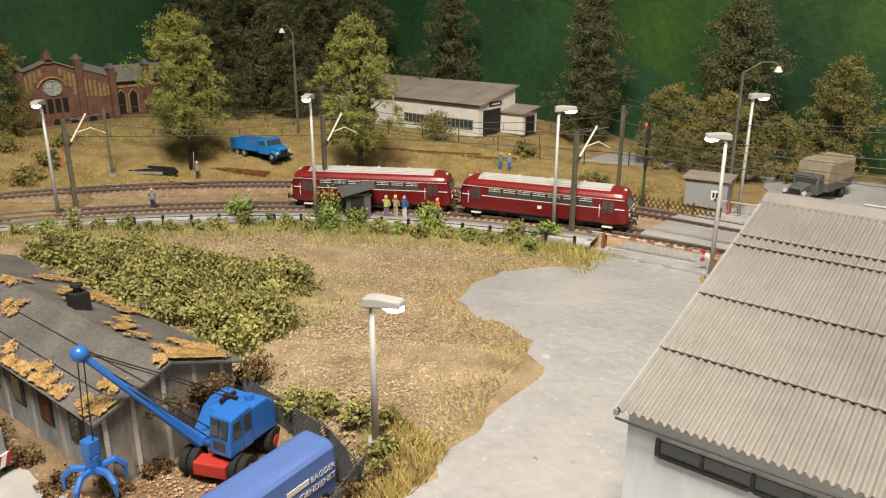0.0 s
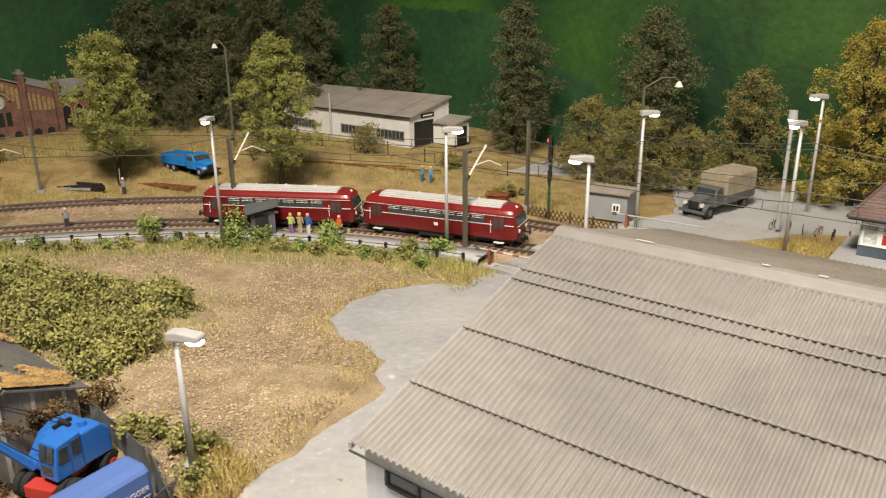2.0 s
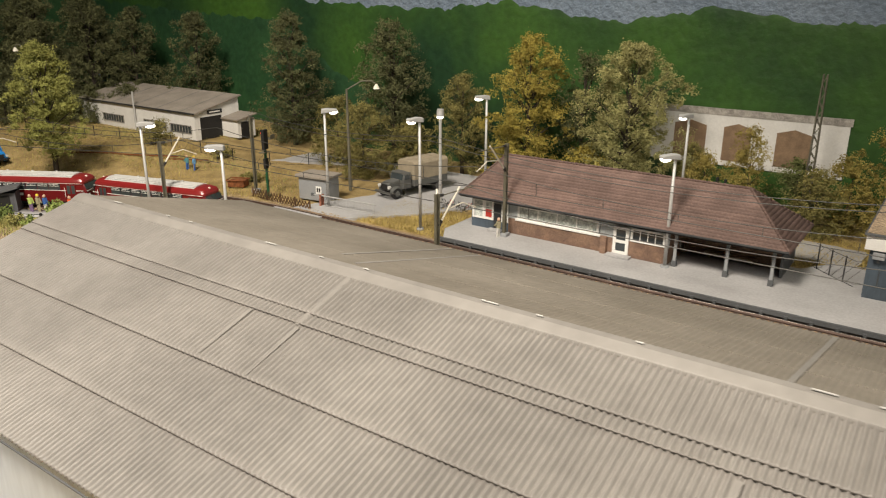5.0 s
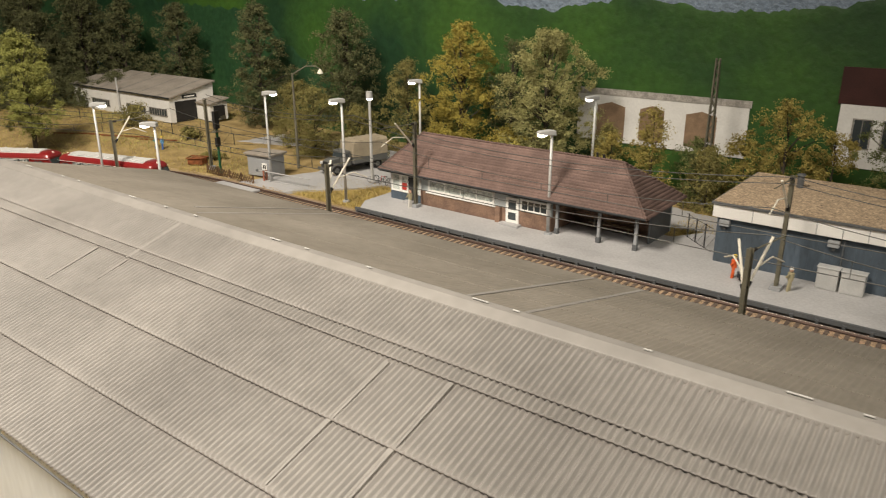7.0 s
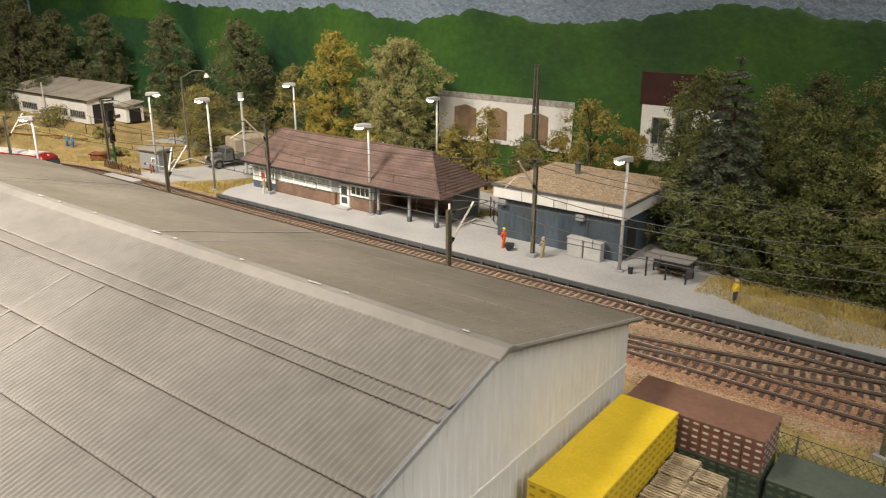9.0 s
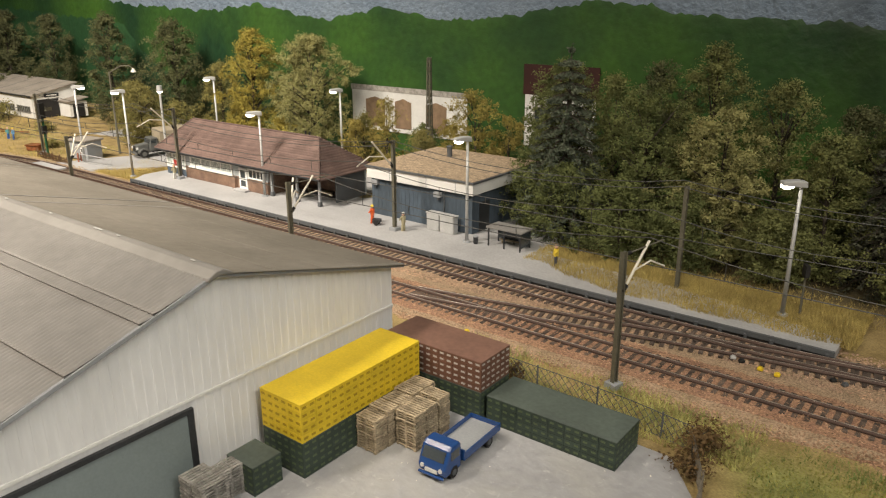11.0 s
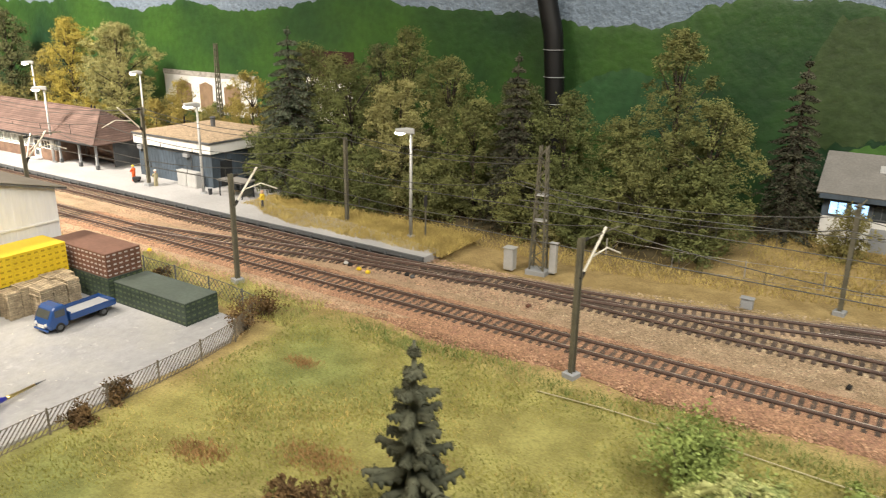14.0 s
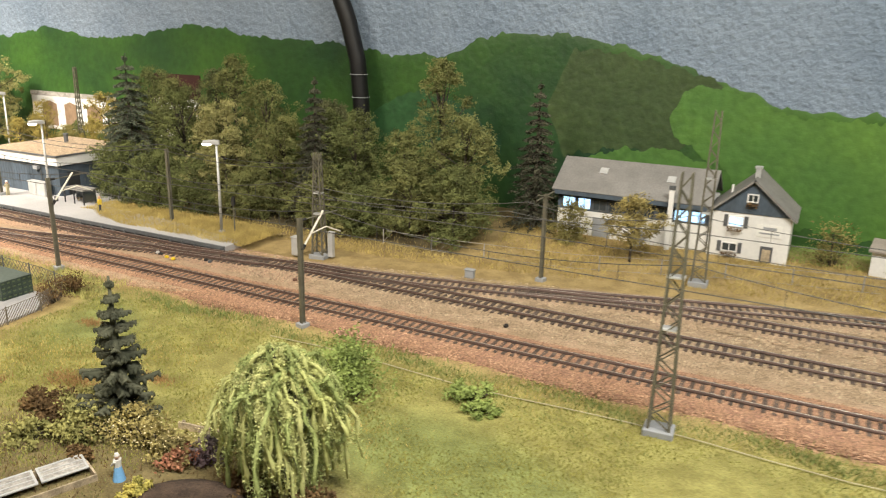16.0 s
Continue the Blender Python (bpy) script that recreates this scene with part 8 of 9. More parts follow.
    for k in range(5):
        a = 2 * math.pi * k / 5 + 0.3
        c, s = math.cos(a), math.sin(a)
        part("claw", M().tube([(gx + 0.3 * c, gy + 0.3 * s, gz - 1.0), (gx + 0.9 * c, gy + 0.9 * s, gz - 0.95), (gx + 1.3 * c, gy + 1.3 * s, gz - 1.35), (gx + 1.35 * c, gy + 1.35 * s, gz - 2.0)], [0.16, 0.17, 0.15, 0.07], 6), BLUE, grab)


excavator()


def van():
    t = thing("delivery_van", -20.6, 15.4, -1.98, 95, label="blue delivery van with pale lettering on its side", category="van")
    part("body", M().extrude_x([(-1.05, 0.35), (-1.1, 1.6), (-1.0, 2.7), (-0.7, 3.0), (0.7, 3.0), (1.0, 2.7), (1.1, 1.6), (1.05, 0.35)], -3.2, 3.0), BLUE_VAN, t, "glossy blue van body", bevel=0.22)
    part("windscreen", slab_quad((-3.22, -0.85, 1.5), (-3.22, 0.85, 1.5), (-3.1, 0.8, 2.5), (-3.1, -0.8, 2.5), -0.04), GLASS, t)
    for y in (-1, 1):
        part("side_window", M().box(-2.8, -1.7, min(y * 1.03, y * 1.09), max(y * 1.03, y * 1.09), 1.55, 2.35), GLASS, t)
        for x in (-2.1, 2.0):
            wheel(t, x, y * 0.95, 0.42, 0.3, GREY, y)
    # lettering on the side that faces the lamp: emblem, a bar for the maker's name, and the readable word
    part("emblem", M().rod((-0.75, -1.1, 1.55), (-0.75, -1.135, 1.55), 0.32, 0.32, 16), CREAM, t, "round pale emblem")
    part("name_bar", M().box(-0.15, 1.15, -1.115, -1.09, 1.85, 2.12), CREAM, t, "pale bar in place of a maker's name")

    def word(text, x, z, size):
        cu = bpy.data.curves.new("lettering", "FONT")
        cu.body, cu.size, cu.extrude = text, size * U, 0.008 * U
        tmp = bpy.data.objects.new("lettering", cu)
        me = bpy.data.meshes.new_from_object(tmp)
        bpy.data.objects.remove(tmp)
        me.materials.append(CREAM)
        ob = part("lettering", me, None, t, "pale lettering")
        ob.matrix_basis = pose(x * U, -1.13 * U, z * U, 90, 0, 0)

    word("BAGGER", 1.22, 1.85, 0.40)
    word("KUNDENDIENST", -0.25, 1.35, 0.40)


van()


def crane_truck():
    """The pale vehicle with a red and white striped tail, partly seen at the paved corner."""
    t = thing("service_vehicle", -35.3, 8.0, -1.9, 20, label="grey service vehicle with a red and white striped tail", category="vehicle")
    part("body", M().box(-3.5, 2.6, -1.3, 1.3, 0.6, 2.4), GREY, t, bevel=0.1)
    part("windows", M().box(0.8, 2.2, -1.32, 1.32, 1.5, 2.2), GLASS, t)
    st = part("tail_board", M().box(2.6, 2.7, -1.3, 1.3, 0.5, 1.1), WHITE, t, "white tail board")
    for k in range(5):
        part("stripe", M().add([(2.71, -1.25 + k * 0.55, 0.5), (2.71, -1.0 + k * 0.55, 0.5), (2.71, -0.75 + k * 0.55, 1.1), (2.71, -1.0 + k * 0.55, 1.1)], [(0, 1, 2, 3)]), REDP, st)
    for x in (-2.4, 1.6):
        for y in (-1, 1):
            wheel(t, x, y * 1.0, 0.5, 0.35, GREY, y)
    part("hook", M().tube([(2.7, 0, 0.6), (3.1, 0, 0.5), (3.1, 0, 0.2), (2.95, 0, 0.1)], 0.05, 5), STEEL, t)


crane_truck()

# ---------------------------------------------------------------- crates, pallets, fences


# Stack tops in a lighter tone than the crates below them.
COVERS = {"dark_green_crate": mat("lighter_green_cover", (0.095, 0.115, 0.098), 0.6, var=0.12, scale=0.4, fine=4), "brown_crate": mat("lighter_brown_cover", (0.205, 0.112, 0.082), 0.6, var=0.12, scale=0.4, fine=4)}


def crate_stack(x0, x1, y0, y1, z0, layers, lay_h, nx, ny, mt, label, mark=None):
    """A block of stacked bottle crates: every layer a ring of crates with coloured marks for hand holes on the outside.
    """
    t = thing("crate_stack", (x0 + x1) / 2, (y0 + y1) / 2, z0, label=label, category="crates", group="stacked crates")
    w, d = (x1 - x0) / nx, (y1 - y0) / ny
    me = M()
    me.box(-w / 2 + 0.012, w / 2 - 0.012, -d / 2 + 0.012, d / 2 - 0.012, 0.0, lay_h - 0.02)
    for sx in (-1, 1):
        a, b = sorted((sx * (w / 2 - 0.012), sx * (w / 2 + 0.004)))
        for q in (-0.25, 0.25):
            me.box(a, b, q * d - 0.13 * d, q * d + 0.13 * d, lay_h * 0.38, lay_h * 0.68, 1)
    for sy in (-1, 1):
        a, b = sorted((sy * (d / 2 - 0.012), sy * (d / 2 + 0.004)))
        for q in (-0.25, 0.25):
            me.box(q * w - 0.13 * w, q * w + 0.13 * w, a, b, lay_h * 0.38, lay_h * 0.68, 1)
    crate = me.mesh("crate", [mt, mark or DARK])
    for k in range(layers):
        for i in range(nx):
            for j in range(ny):
                if i in (0, nx - 1) or j in (0, ny - 1):
                    ob = part("crate", crate, None, t)
                    ob.matrix_basis = at(-(x1 - x0) / 2 + w * (i + 0.5), -(y1 - y0) / 2 + d * (j + 0.5), k * lay_h)
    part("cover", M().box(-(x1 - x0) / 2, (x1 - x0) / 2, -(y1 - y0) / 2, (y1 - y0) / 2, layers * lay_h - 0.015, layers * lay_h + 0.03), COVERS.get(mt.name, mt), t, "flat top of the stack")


GREEN_MARK = mat("green_bottle_top", (0.09, 0.12, 0.06), 0.5, var=0.1)
# Hand-hole marks in darker yellow: the shade inside them is put into the colour.
YELLOW_HOLE_SHADE = mat("yellow_shadow_hole", (0.42, 0.27, 0.012), 0.6, var=0.1)
crate_stack(61.3, 64.35, 35.4, 44.7, 0.07, 5, 0.4, 3, 9, GREEN_CRATE, "block of dark green bottle crates against the hall", GREEN_MARK)
crate_stack(61.3, 64.35, 35.4, 44.7, 2.11, 5, 0.43, 3, 9, YELLOW_CRATE, "block of yellow crates on dark green ones", YELLOW_HOLE_SHADE)
crate_stack(61.5, 63.5, 32.9, 34.7, 0.07, 4, 0.4, 2, 2, GREEN_CRATE, "small block of dark green crates", GREEN_MARK)
crate_stack(61.3, 68.4, 45.2, 48.2, 0.07, 5, 0.38, 7, 3, GREEN_CRATE, "block of dark green crates below brown ones", GREEN_MARK)
crate_stack(61.3, 68.4, 45.2, 48.2, 2.01, 5, 0.37, 7, 3, BROWN_CRATE, "block of brown bottle crates on green ones", PALE)
crate_stack(68.6, 76.6, 45.5, 48.4, 0.07, 4, 0.42, 8, 3, GREEN_CRATE, "long block of dark green crates at the yard edge", GREEN_MARK)

BOARD = M().box(-0.69, 0.69, -0.06, 0.06, 0, 0.04)
BEARER = M().box(-0.08, 0.08, -0.46, 0.46, 0.03, 0.11)
PALLET_WOOD = (BOARD.mesh("board", WOOD), BEARER.mesh("bearer", WOOD))
PALLET_GREY = (BOARD.mesh("board_grey", WOOD_GREY), BEARER.mesh("bearer_grey", WOOD_GREY))


def pallet_stack(x, y, n, rz, me, label, seed):
    """A stack of pallets: each a middle bearer with the boards and outer bearers on it."""
    rng = np.random.RandomState(seed)
    t = thing("pallet_stack", x, y, 0.07, rz, label=label, category="pallets", group="pallet stacks")
    for k in range(n):
        ob = part("pallet", me[1], None, t)
        ob.matrix_basis = at(rng.randn() * 0.018, rng.randn() * 0.018, k * 0.155, rng.randn() * 0.6)
        for side_ in (-0.61, 0.61):
            part("bearer", me[1], None, ob).matrix_basis = at(side_, 0)
        for j in range(5):
            part("board", me[0], None, ob).matrix_basis = at(0, -0.40 + j * 0.2, 0.11)


for k, (x, y, n) in enumerate([(65.15, 39.6, 13), (65.15, 40.6, 14), (65.2, 41.65, 14), (65.2, 42.65, 15), (65.25, 43.7, 15), (66.65, 41.1, 14), (66.65, 42.1, 14), (66.7, 43.15, 15)]):
    pallet_stack(x, y, n, 0, PALLET_WOOD, "stack of weathered wooden pallets", 300 + k)
for k, (x, y, n) in enumerate([(61.9, 30.9, 12), (62.9, 30.9, 12), (62.3, 32.2, 11)]):
    pallet_stack(x, y, n, 88, PALLET_GREY, "stack of grey pallets beside the hall gate", 320 + k)


def mesh_fence(name, line, h, label, pitch=0.35, post=4.0, mt=GREY_DARK, z=None, lean=0.0, cross=True, wire=0.018):
    """A wire fence along a line: posts, top wire and slanting wires."""
    line = [tuple(p) for p in line]
    x0, y0 = line[0]
    t = thing(name, x0, y0, 0, label=label, category="fence")
    q, ang = even(line, post)
    for (x, y), a in zip(q, ang):
        g = zl(x, y) if z is None else z
        part("post", M().rod((x - x0, y - y0, g - 0.2), (x - x0, y - y0, g + h + 0.12), 0.06, 0.06, 6), mt, t)
    q, ang = even(line, pitch)
    m = M()
    for (x, y), a in zip(q, ang):
        g = (zl(x, y) if z is None else z)
        dx, dy = math.cos(a) * h * 0.45, math.sin(a) * h * 0.45
        m.rod((x - x0 - dx, y - y0 - dy, g), (x - x0 + dx, y - y0 + dy, g + h), wire, wire, 4)
        if cross:
            m.rod((x - x0 + dx, y - y0 + dy, g), (x - x0 - dx, y - y0 - dy, g + h), wire, wire, 4)
    part("wire_mesh", m, mt, t)["kind"] = "stuff"
    for hh in (0.05, h):
        part("wire", M().tube([(x - x0, y - y0, (zl(x, y) if z is None else z) + hh) for x, y in q], 0.025, 4), mt, t)


mesh_fence("mesh_fence", [(-28.3, 19.9), (-24.5, 19.6), (-21, 19.2), (-18.2, 18.2), (-17.4, 16.0), (-17.0, 13.0), (-16.8, 8)], 2.3, "dark wire mesh fence round the sunken yard", 0.17, 2.6, z=-1.6, wire=0.03)
mesh_fence("mesh_fence", [(81.9, 24), (81.7, 32), (81.8, 38), (81.6, 42), (80.9, 46.0), (79.3, 49.2)], 1.35, "grey slanting picket fence along the loading yard", 0.30, 3.4, PICKET, cross=False, wire=0.03)
mesh_fence("mesh_fence", [(79.3, 49.8), (75, 50.5), (69, 50.8), (63, 51)], 1.5, "thin dark wire fence behind the crates", 0.5, 4.2, GREY_DARK)
mesh_fence("mesh_fence", [(-92, 70), (-80, 71.5), (-66, 74.0), (-54, 75.5), (-44, 78), (-37, 84)], 1.6, "thin dark pipe fence before the workshop", 6.0, 5.5, BLACK, cross=False)
mesh_fence("mesh_fence", [(92, 77.5), (104, 77.8), (118, 79.5), (132, 83.5), (150, 86)], 1.5, "thin field fence in the straw grass", 7.0, 6.0, WOOD_GREY, cross=False)
mesh_fence("mesh_fence", [(30.6, 77.8), (32.5, 76), (34.6, 74.2)], 2.2, "dark railing between station and depot shed", 0.8, 1.6, BLACK, z=PLAT, cross=False)


def lattice_fence():
    t = thing("lattice_fence", -30.2, 67.3, 0.1, -3.3, label="low brown crossed-lath fence beside the track", category="fence")
    for k in range(20):
        x = k * 0.5
        part("lath", M().rod((x, 0, 0), (x + 0.75, 0, 1.0), 0.062, 0.062, 4), LATH, t)
        part("lath", M().rod((x + 0.75, 0.06, 0), (x, 0.06, 1.0), 0.062, 0.062, 4), LATH, t)
    for k in range(5):
        part("post", M().box(k * 2.55 - 0.08, k * 2.55 + 0.08, 0.08, 0.22, -0.1, 1.15), LATH, t)


lattice_fence()

# ---------------------------------------------------------------- level crossing, signals


def crossing_sign(x, y, z, rz):
    t = thing("crossing_sign", x, y, z, rz, label="red and white crossing cross on a post", category="sign")
    t.matrix_basis = at(x, y, z, rz) @ Matrix.Scale(1.1, 4)
    part("post", M().rod((0, 0, 0), (0, 0, 1.5), 0.06), STEEL, t)
    for a in (38, -38):
        arm = part("arm", M().box(-0.6, 0.6, -0.04, 0.04, -0.11, 0.11).turn(0, -0.02 if a > 0 else 0.07, 1.25, 0, a, 0), WHITE, t, "white arm of the cross")
        for s in (-1, 1):
            part("red_end", M().box(min(s * 0.3, s * 0.61), max(s * 0.3, s * 0.61), -0.05, 0.05, -0.115, 0.115).turn(0, -0.02 if a > 0 else 0.07, 1.25, 0, a, 0), REDP, arm)


crossing_sign(-15.7, 52.0, 0.07, 16)


BARRIER_WHITE = mat("worn white paint", (0.62, 0.56, 0.48), 0.6, var=0.25, scale=1.2, fine=9)
BARRIER_BROWN = mat("faded red-brown paint", (0.30, 0.12, 0.075), 0.65, var=0.25, scale=1.2, fine=9)


def barrier(x, y, rz, label, striped=True):
    t = thing("crossing_barrier", x, y, 0.2, rz, label=label, category="barrier")
    part("post", M().box(-0.12, 0.12, -0.32, -0.16, 0.1, 1.4).box(-0.12, 0.12, 0.16, 0.32, 0.1, 1.4), BARRIER_BROWN, t, "dull brown pivot posts")
    part("base", M().box(-0.5, 0.5, -0.5, 0.5, -0.2, 0.12), LAMP_HEAD, t, bevel=0.04)
    boom = part("boom", M().rod((-1.2, 0, 1.3), (7.4, 0, 1.15), 0.085, 0.065, 8), BARRIER_WHITE if striped else LAMP_HEAD, t, "faded red-brown and white striped boom" if striped else "pale grey boom")
    for k in range(5 if striped else 0):
        x0 = 0.6 + k * 1.45
        part("red_band", M().rod((x0, 0, 1.27 - 0.0174 * x0), (x0 + 0.6, 0, 1.26 - 0.0174 * x0), 0.092, 0.088, 8), BARRIER_BROWN, boom)
    skirt = M()
    for k in range(34):
        x0 = 0.5 + k * 0.2
        skirt.rod((x0, 0, 1.2), (x0, 0, 0.15), 0.015, 0.015, 4)
    part("hanging_grille", skirt, STEEL, boom)
    part("bottom_bar", M().rod((0.4, 0, 0.15), (7.2, 0, 0.12), 0.05, 0.05, 6), LAMP_HEAD, boom)
    part("counterweight", M().box(-1.45, -1.05, -0.13, 0.13, 1.12, 1.42), GREY_DARK, boom, bevel=0.04)


barrier(-24.2, 52.2, 6, "faded red-brown and white crossing barrier with a hanging grille")
barrier(-19.8, 68.6, 7, "pale grey crossing barrier beyond the tracks", False)


def light_signal():
    t = thing("light_signal", -28.1, 68.0, 0.1, 200, label="black light signal with a red lamp on a green mast", category="signal")
    SIGNAL_GREEN = mat("signal_green", (0.022, 0.10, 0.045), 0.5, var=0.12, scale=1)
    part("mast", M().box(-0.12, 0.12, -0.12, 0.12, 0, 7.6).box(-0.3, 0.3, -0.3, 0.3, 0, 0.4), SIGNAL_GREEN, t)
    l = M()
    for k in range(16):
        l.rod((0.14, -0.2, 0.6 + k * 0.32), (0.14, 0.2, 0.6 + k * 0.32), 0.025, 0.025, 4)
    part("ladder", l, SIGNAL_GREEN, t)
    s = part("screen", M().prism([(-0.2, -0.5), (0.15, -0.5), (0.15, 0.5), (-0.2, 0.5)], 5.9, 8.2), BLACK, t, "black signal screen")
    part("red_lamp", M().rod((0.15, 0.2, 7.8), (0.25, 0.2, 7.8), 0.17, 0.17, 10), mat("red_lamp_glow", (1.0, 0.04, 0.03), 0.4, var=0, emit=5.0), s)
    for z in (6.3, 6.8, 7.3):
        part("dark_lamp", M().rod((0.15, -0.2, z), (0.2, -0.2, z), 0.15, 0.15, 8), GREY_DARK, s)
    part("lower_screen", M().box(-0.15, 0.15, -0.4, 0.4, 3.6, 4.8), BLACK, t)
    part("platform", M().box(-0.2, 0.5, -0.7, 0.7, 5.5, 5.58), MAST, t)
    b = part("basket", M().box(-0.6, 0.6, -1.5, -0.4, 7.0, 7.05).box(-0.6, -0.55, -1.5, -0.4, 7.05, 7.5).box(0.55, 0.6, -1.5, -0.4, 7.05, 7.5), MAST, t)


light_signal()


def dwarf_signal(x, y, label):
    t = thing("platform_signal", x, y, 0.3, 30, label=label, category="signal")
    part("pole", M().rod((0, 0, 0), (0, 0, 3.6), 0.1, 0.08, 6), MAST, t)
    part("screen", M().box(-0.15, 0.15, -0.4, 0.4, 3.6, 4.5), BLACK, t)
    part("foot", M().box(-0.3, 0.3, -0.3, 0.3, 0, 0.25), GREY, t)


dwarf_signal(79.5, 71.0, "small black signal on a grey pole")

# ---------------------------------------------------------------- little figures, one mesh each
CLOTH = {n: mat("cloth_" + n, c, 0.8, var=0.06) for n, c in {"white": (0.62, 0.6, 0.56), "blue": (0.05, 0.13, 0.38), "orange": (0.70, 0.12, 0.03), "khaki": (0.36, 0.32, 0.20), "yellow": (0.72, 0.52, 0.05), "dark": (0.05, 0.05, 0.06), "skyblue": (0.16, 0.36, 0.62), "green": (0.45, 0.55, 0.15), "teal": (0.10, 0.30, 0.33), "purple": (0.20, 0.13, 0.24), "grey": (0.28, 0.28, 0.28)}.items()}


def figure(x, y, z, rz, top, legs, label, hat=None, skirt=False, pole=False, size=1.0):
    m = M()
    if skirt:
        m.rod((0, 0, 0), (0, 0, 1.05), 0.42, 0.22, 10, 1)
    else:
        m.rod((0, -0.12, 0), (0, -0.1, 0.95), 0.11, 0.13, 7, 1).rod((0.08, 0.12, 0), (0, 0.1, 0.95), 0.11, 0.13, 7, 1)
    m.rod((0, 0, 0.9), (0, 0, 1.55), 0.22, 0.25, 8, 0)
    m.rod((0, -0.27, 1.5), (0.1, -0.34, 0.95), 0.085, 0.07, 6, 0).rod((0, 0.27, 1.5), (0.3, 0.25, 1.15), 0.085, 0.07, 6, 0)
    m.ball((0, 0, 1.78), 0.17, 0.16, 0.2, 8, 6, 2)
    if hat:
        m.rod((0, 0, 1.83), (0, 0, 2.0), 0.185, 0.12, 8, 3)
    if pole:
        m.rod((0.3, 0.25, 0.0), (0.45, -0.2, 3.0), 0.05, 0.05, 5, 4)
    me = m.mesh("figure", [CLOTH[top], CLOTH[legs], SKIN, CLOTH[hat or "white"], WOOD])
    ob = tagged(new("figurine", me), label, "figurine", "little figures")
    ob.matrix_basis = at(x, y, z, rz) @ Matrix.Scale(size, 4)


figure(-43.6, 47.4, 0.55, 120, "green", "purple", "painted figurine in a green vest on the platform")
figure(-42.9, 47.9, 0.55, 110, "khaki", "khaki", "painted figurine in a khaki jacket on the platform", hat="yellow")
figure(-42.2, 48.3, 0.55, 100, "blue", "white", "painted figurine in a blue waistcoat on the platform")
figure(-62.6, 35.6, 0.55, 150, "grey", "dark", "painted figurine in grey waiting on the platform")
figure(-39.4, 49.6, 0.55, 60, "orange", "dark", "painted figurine half hidden by a bush")
figure(-55.3, 41.2, 0.55, 90, "khaki", "dark", "painted figurine half hidden by a bush")
figure(-72.0, 46.8, zl(-72.0, 46.8), 200, "grey", "dark", "painted figurine holding a surveying pole", hat="white", pole=True)
figure(-47.0, 70.6, zl(-47.0, 70.6), 200, "teal", "blue", "painted figurine in blue work trousers on the slope")
figure(-46.0, 71.0, zl(-46.0, 71.0), 240, "skyblue", "blue", "painted figurine in blue with a yellow hat", hat="yellow")
figure(38.0, 69.4, PLAT, 200, "orange", "orange", "painted figurine in an orange suit with a hand cart", hat="yellow")
figure(42.4, 69.2, PLAT, 180, "khaki", "khaki", "painted figurine in khaki with a white cap", hat="white")
figure(59.8, 69.3, PLAT, 230, "yellow", "dark", "painted figurine in a yellow shirt at the platform end")
figure(3.9, 68.8, PLAT, 180, "khaki", "white", "painted figurine before the station shop")
figure(107.6, 31.2, zl(107.6, 31.2), 190, "white", "skyblue", "painted figurine in a blue skirt raking the garden", hat="white", skirt=True, size=0.78)
cart = thing("hand_cart", 38.8, 69.2, PLAT, 20, label="small dark hand cart on the platform", category="cart")
part("box", M().box(-0.4, 0.4, -0.3, 0.3, 0.3, 0.65), DARK, cart)
part("wheel", M().rod((0, -0.36, 0.28), (0, -0.3, 0.28), 0.28, 0.28, 10), BLACK, cart)
part("wheel", M().rod((0, 0.3, 0.28), (0, 0.36, 0.28), 0.28, 0.28, 10), BLACK, cart)
tri = thing("survey_tripod", -85.0, 38.4, zl(-85, 38.4), label="orange surveying tripod on the slope", category="tripod")
for a in (0, 120, 240):
    part("leg", M().rod((0.7 * math.cos(math.radians(a)), 0.7 * math.sin(math.radians(a)), 0), (0, 0, 2.0), 0.05, 0.05, 5), CLOTH["orange"], tri)
part("head", M().box(-0.2, 0.2, -0.2, 0.2, 2.0, 2.4), CLOTH["orange"], tri)

# ---------------------------------------------------------------- loose small things
junk = thing("rail_scrap", -69.6, 42.8, zl(-69.6, 42.8), 15, label="heap of dark scrap rails and beams on the slope", category="scrap")
rj = np.random.RandomState(4)
for k in range(7):
    y = -0.9 + k * 0.3
    part("beam", M().box(-2.6 + rj.rand(), 2.2 + rj.rand(), y - 0.1, y + 0.1, 0.05 + 0.16 * (k % 3), 0.2 + 0.16 * (k % 3)).turn(0, 0, 0, 0, 0, rj.randn() * 9), BLACK if k % 2 else RUST, junk)
for k in range(5):
    b = thing("spare_rail", -60.0 + k * 0.4, 50.5 + k * 0.28, zl(-60, 50.5) + 0.02, 32, label="rusty spare rail lying in the grass", category="rail", group="spare rails")
    part("rail", M().box(-4.5, 4.5, -0.07, 0.07, 0, 0.18), RUST, b)
for k, (x, y) in enumerate([(-58, 68), (-54, 70.5), (-50, 72.4), (-62, 66)]):
    b = thing("spare_rail", x, y, zl(x, y) + 0.02, 20 + 4 * k, label="rusty spare rail lying in the grass", category="rail", group="spare rails")
    part("rail", M().box(-3.5, 3.5, -0.07, 0.07, 0, 0.18), RUST, b)
rb = thing("rusty_barrow", -35.5, 69.5, zl(-35.5, 69.5) + 0.05, 30, label="rusty overturned tub in the grass", category="tub")
part("tub", M().prism([(-1.1, -0.7), (1.1, -0.8), (1.3, 0.7), (-1.0, 0.8)], 0, 0.9), RUST, rb, bevel=0.15)
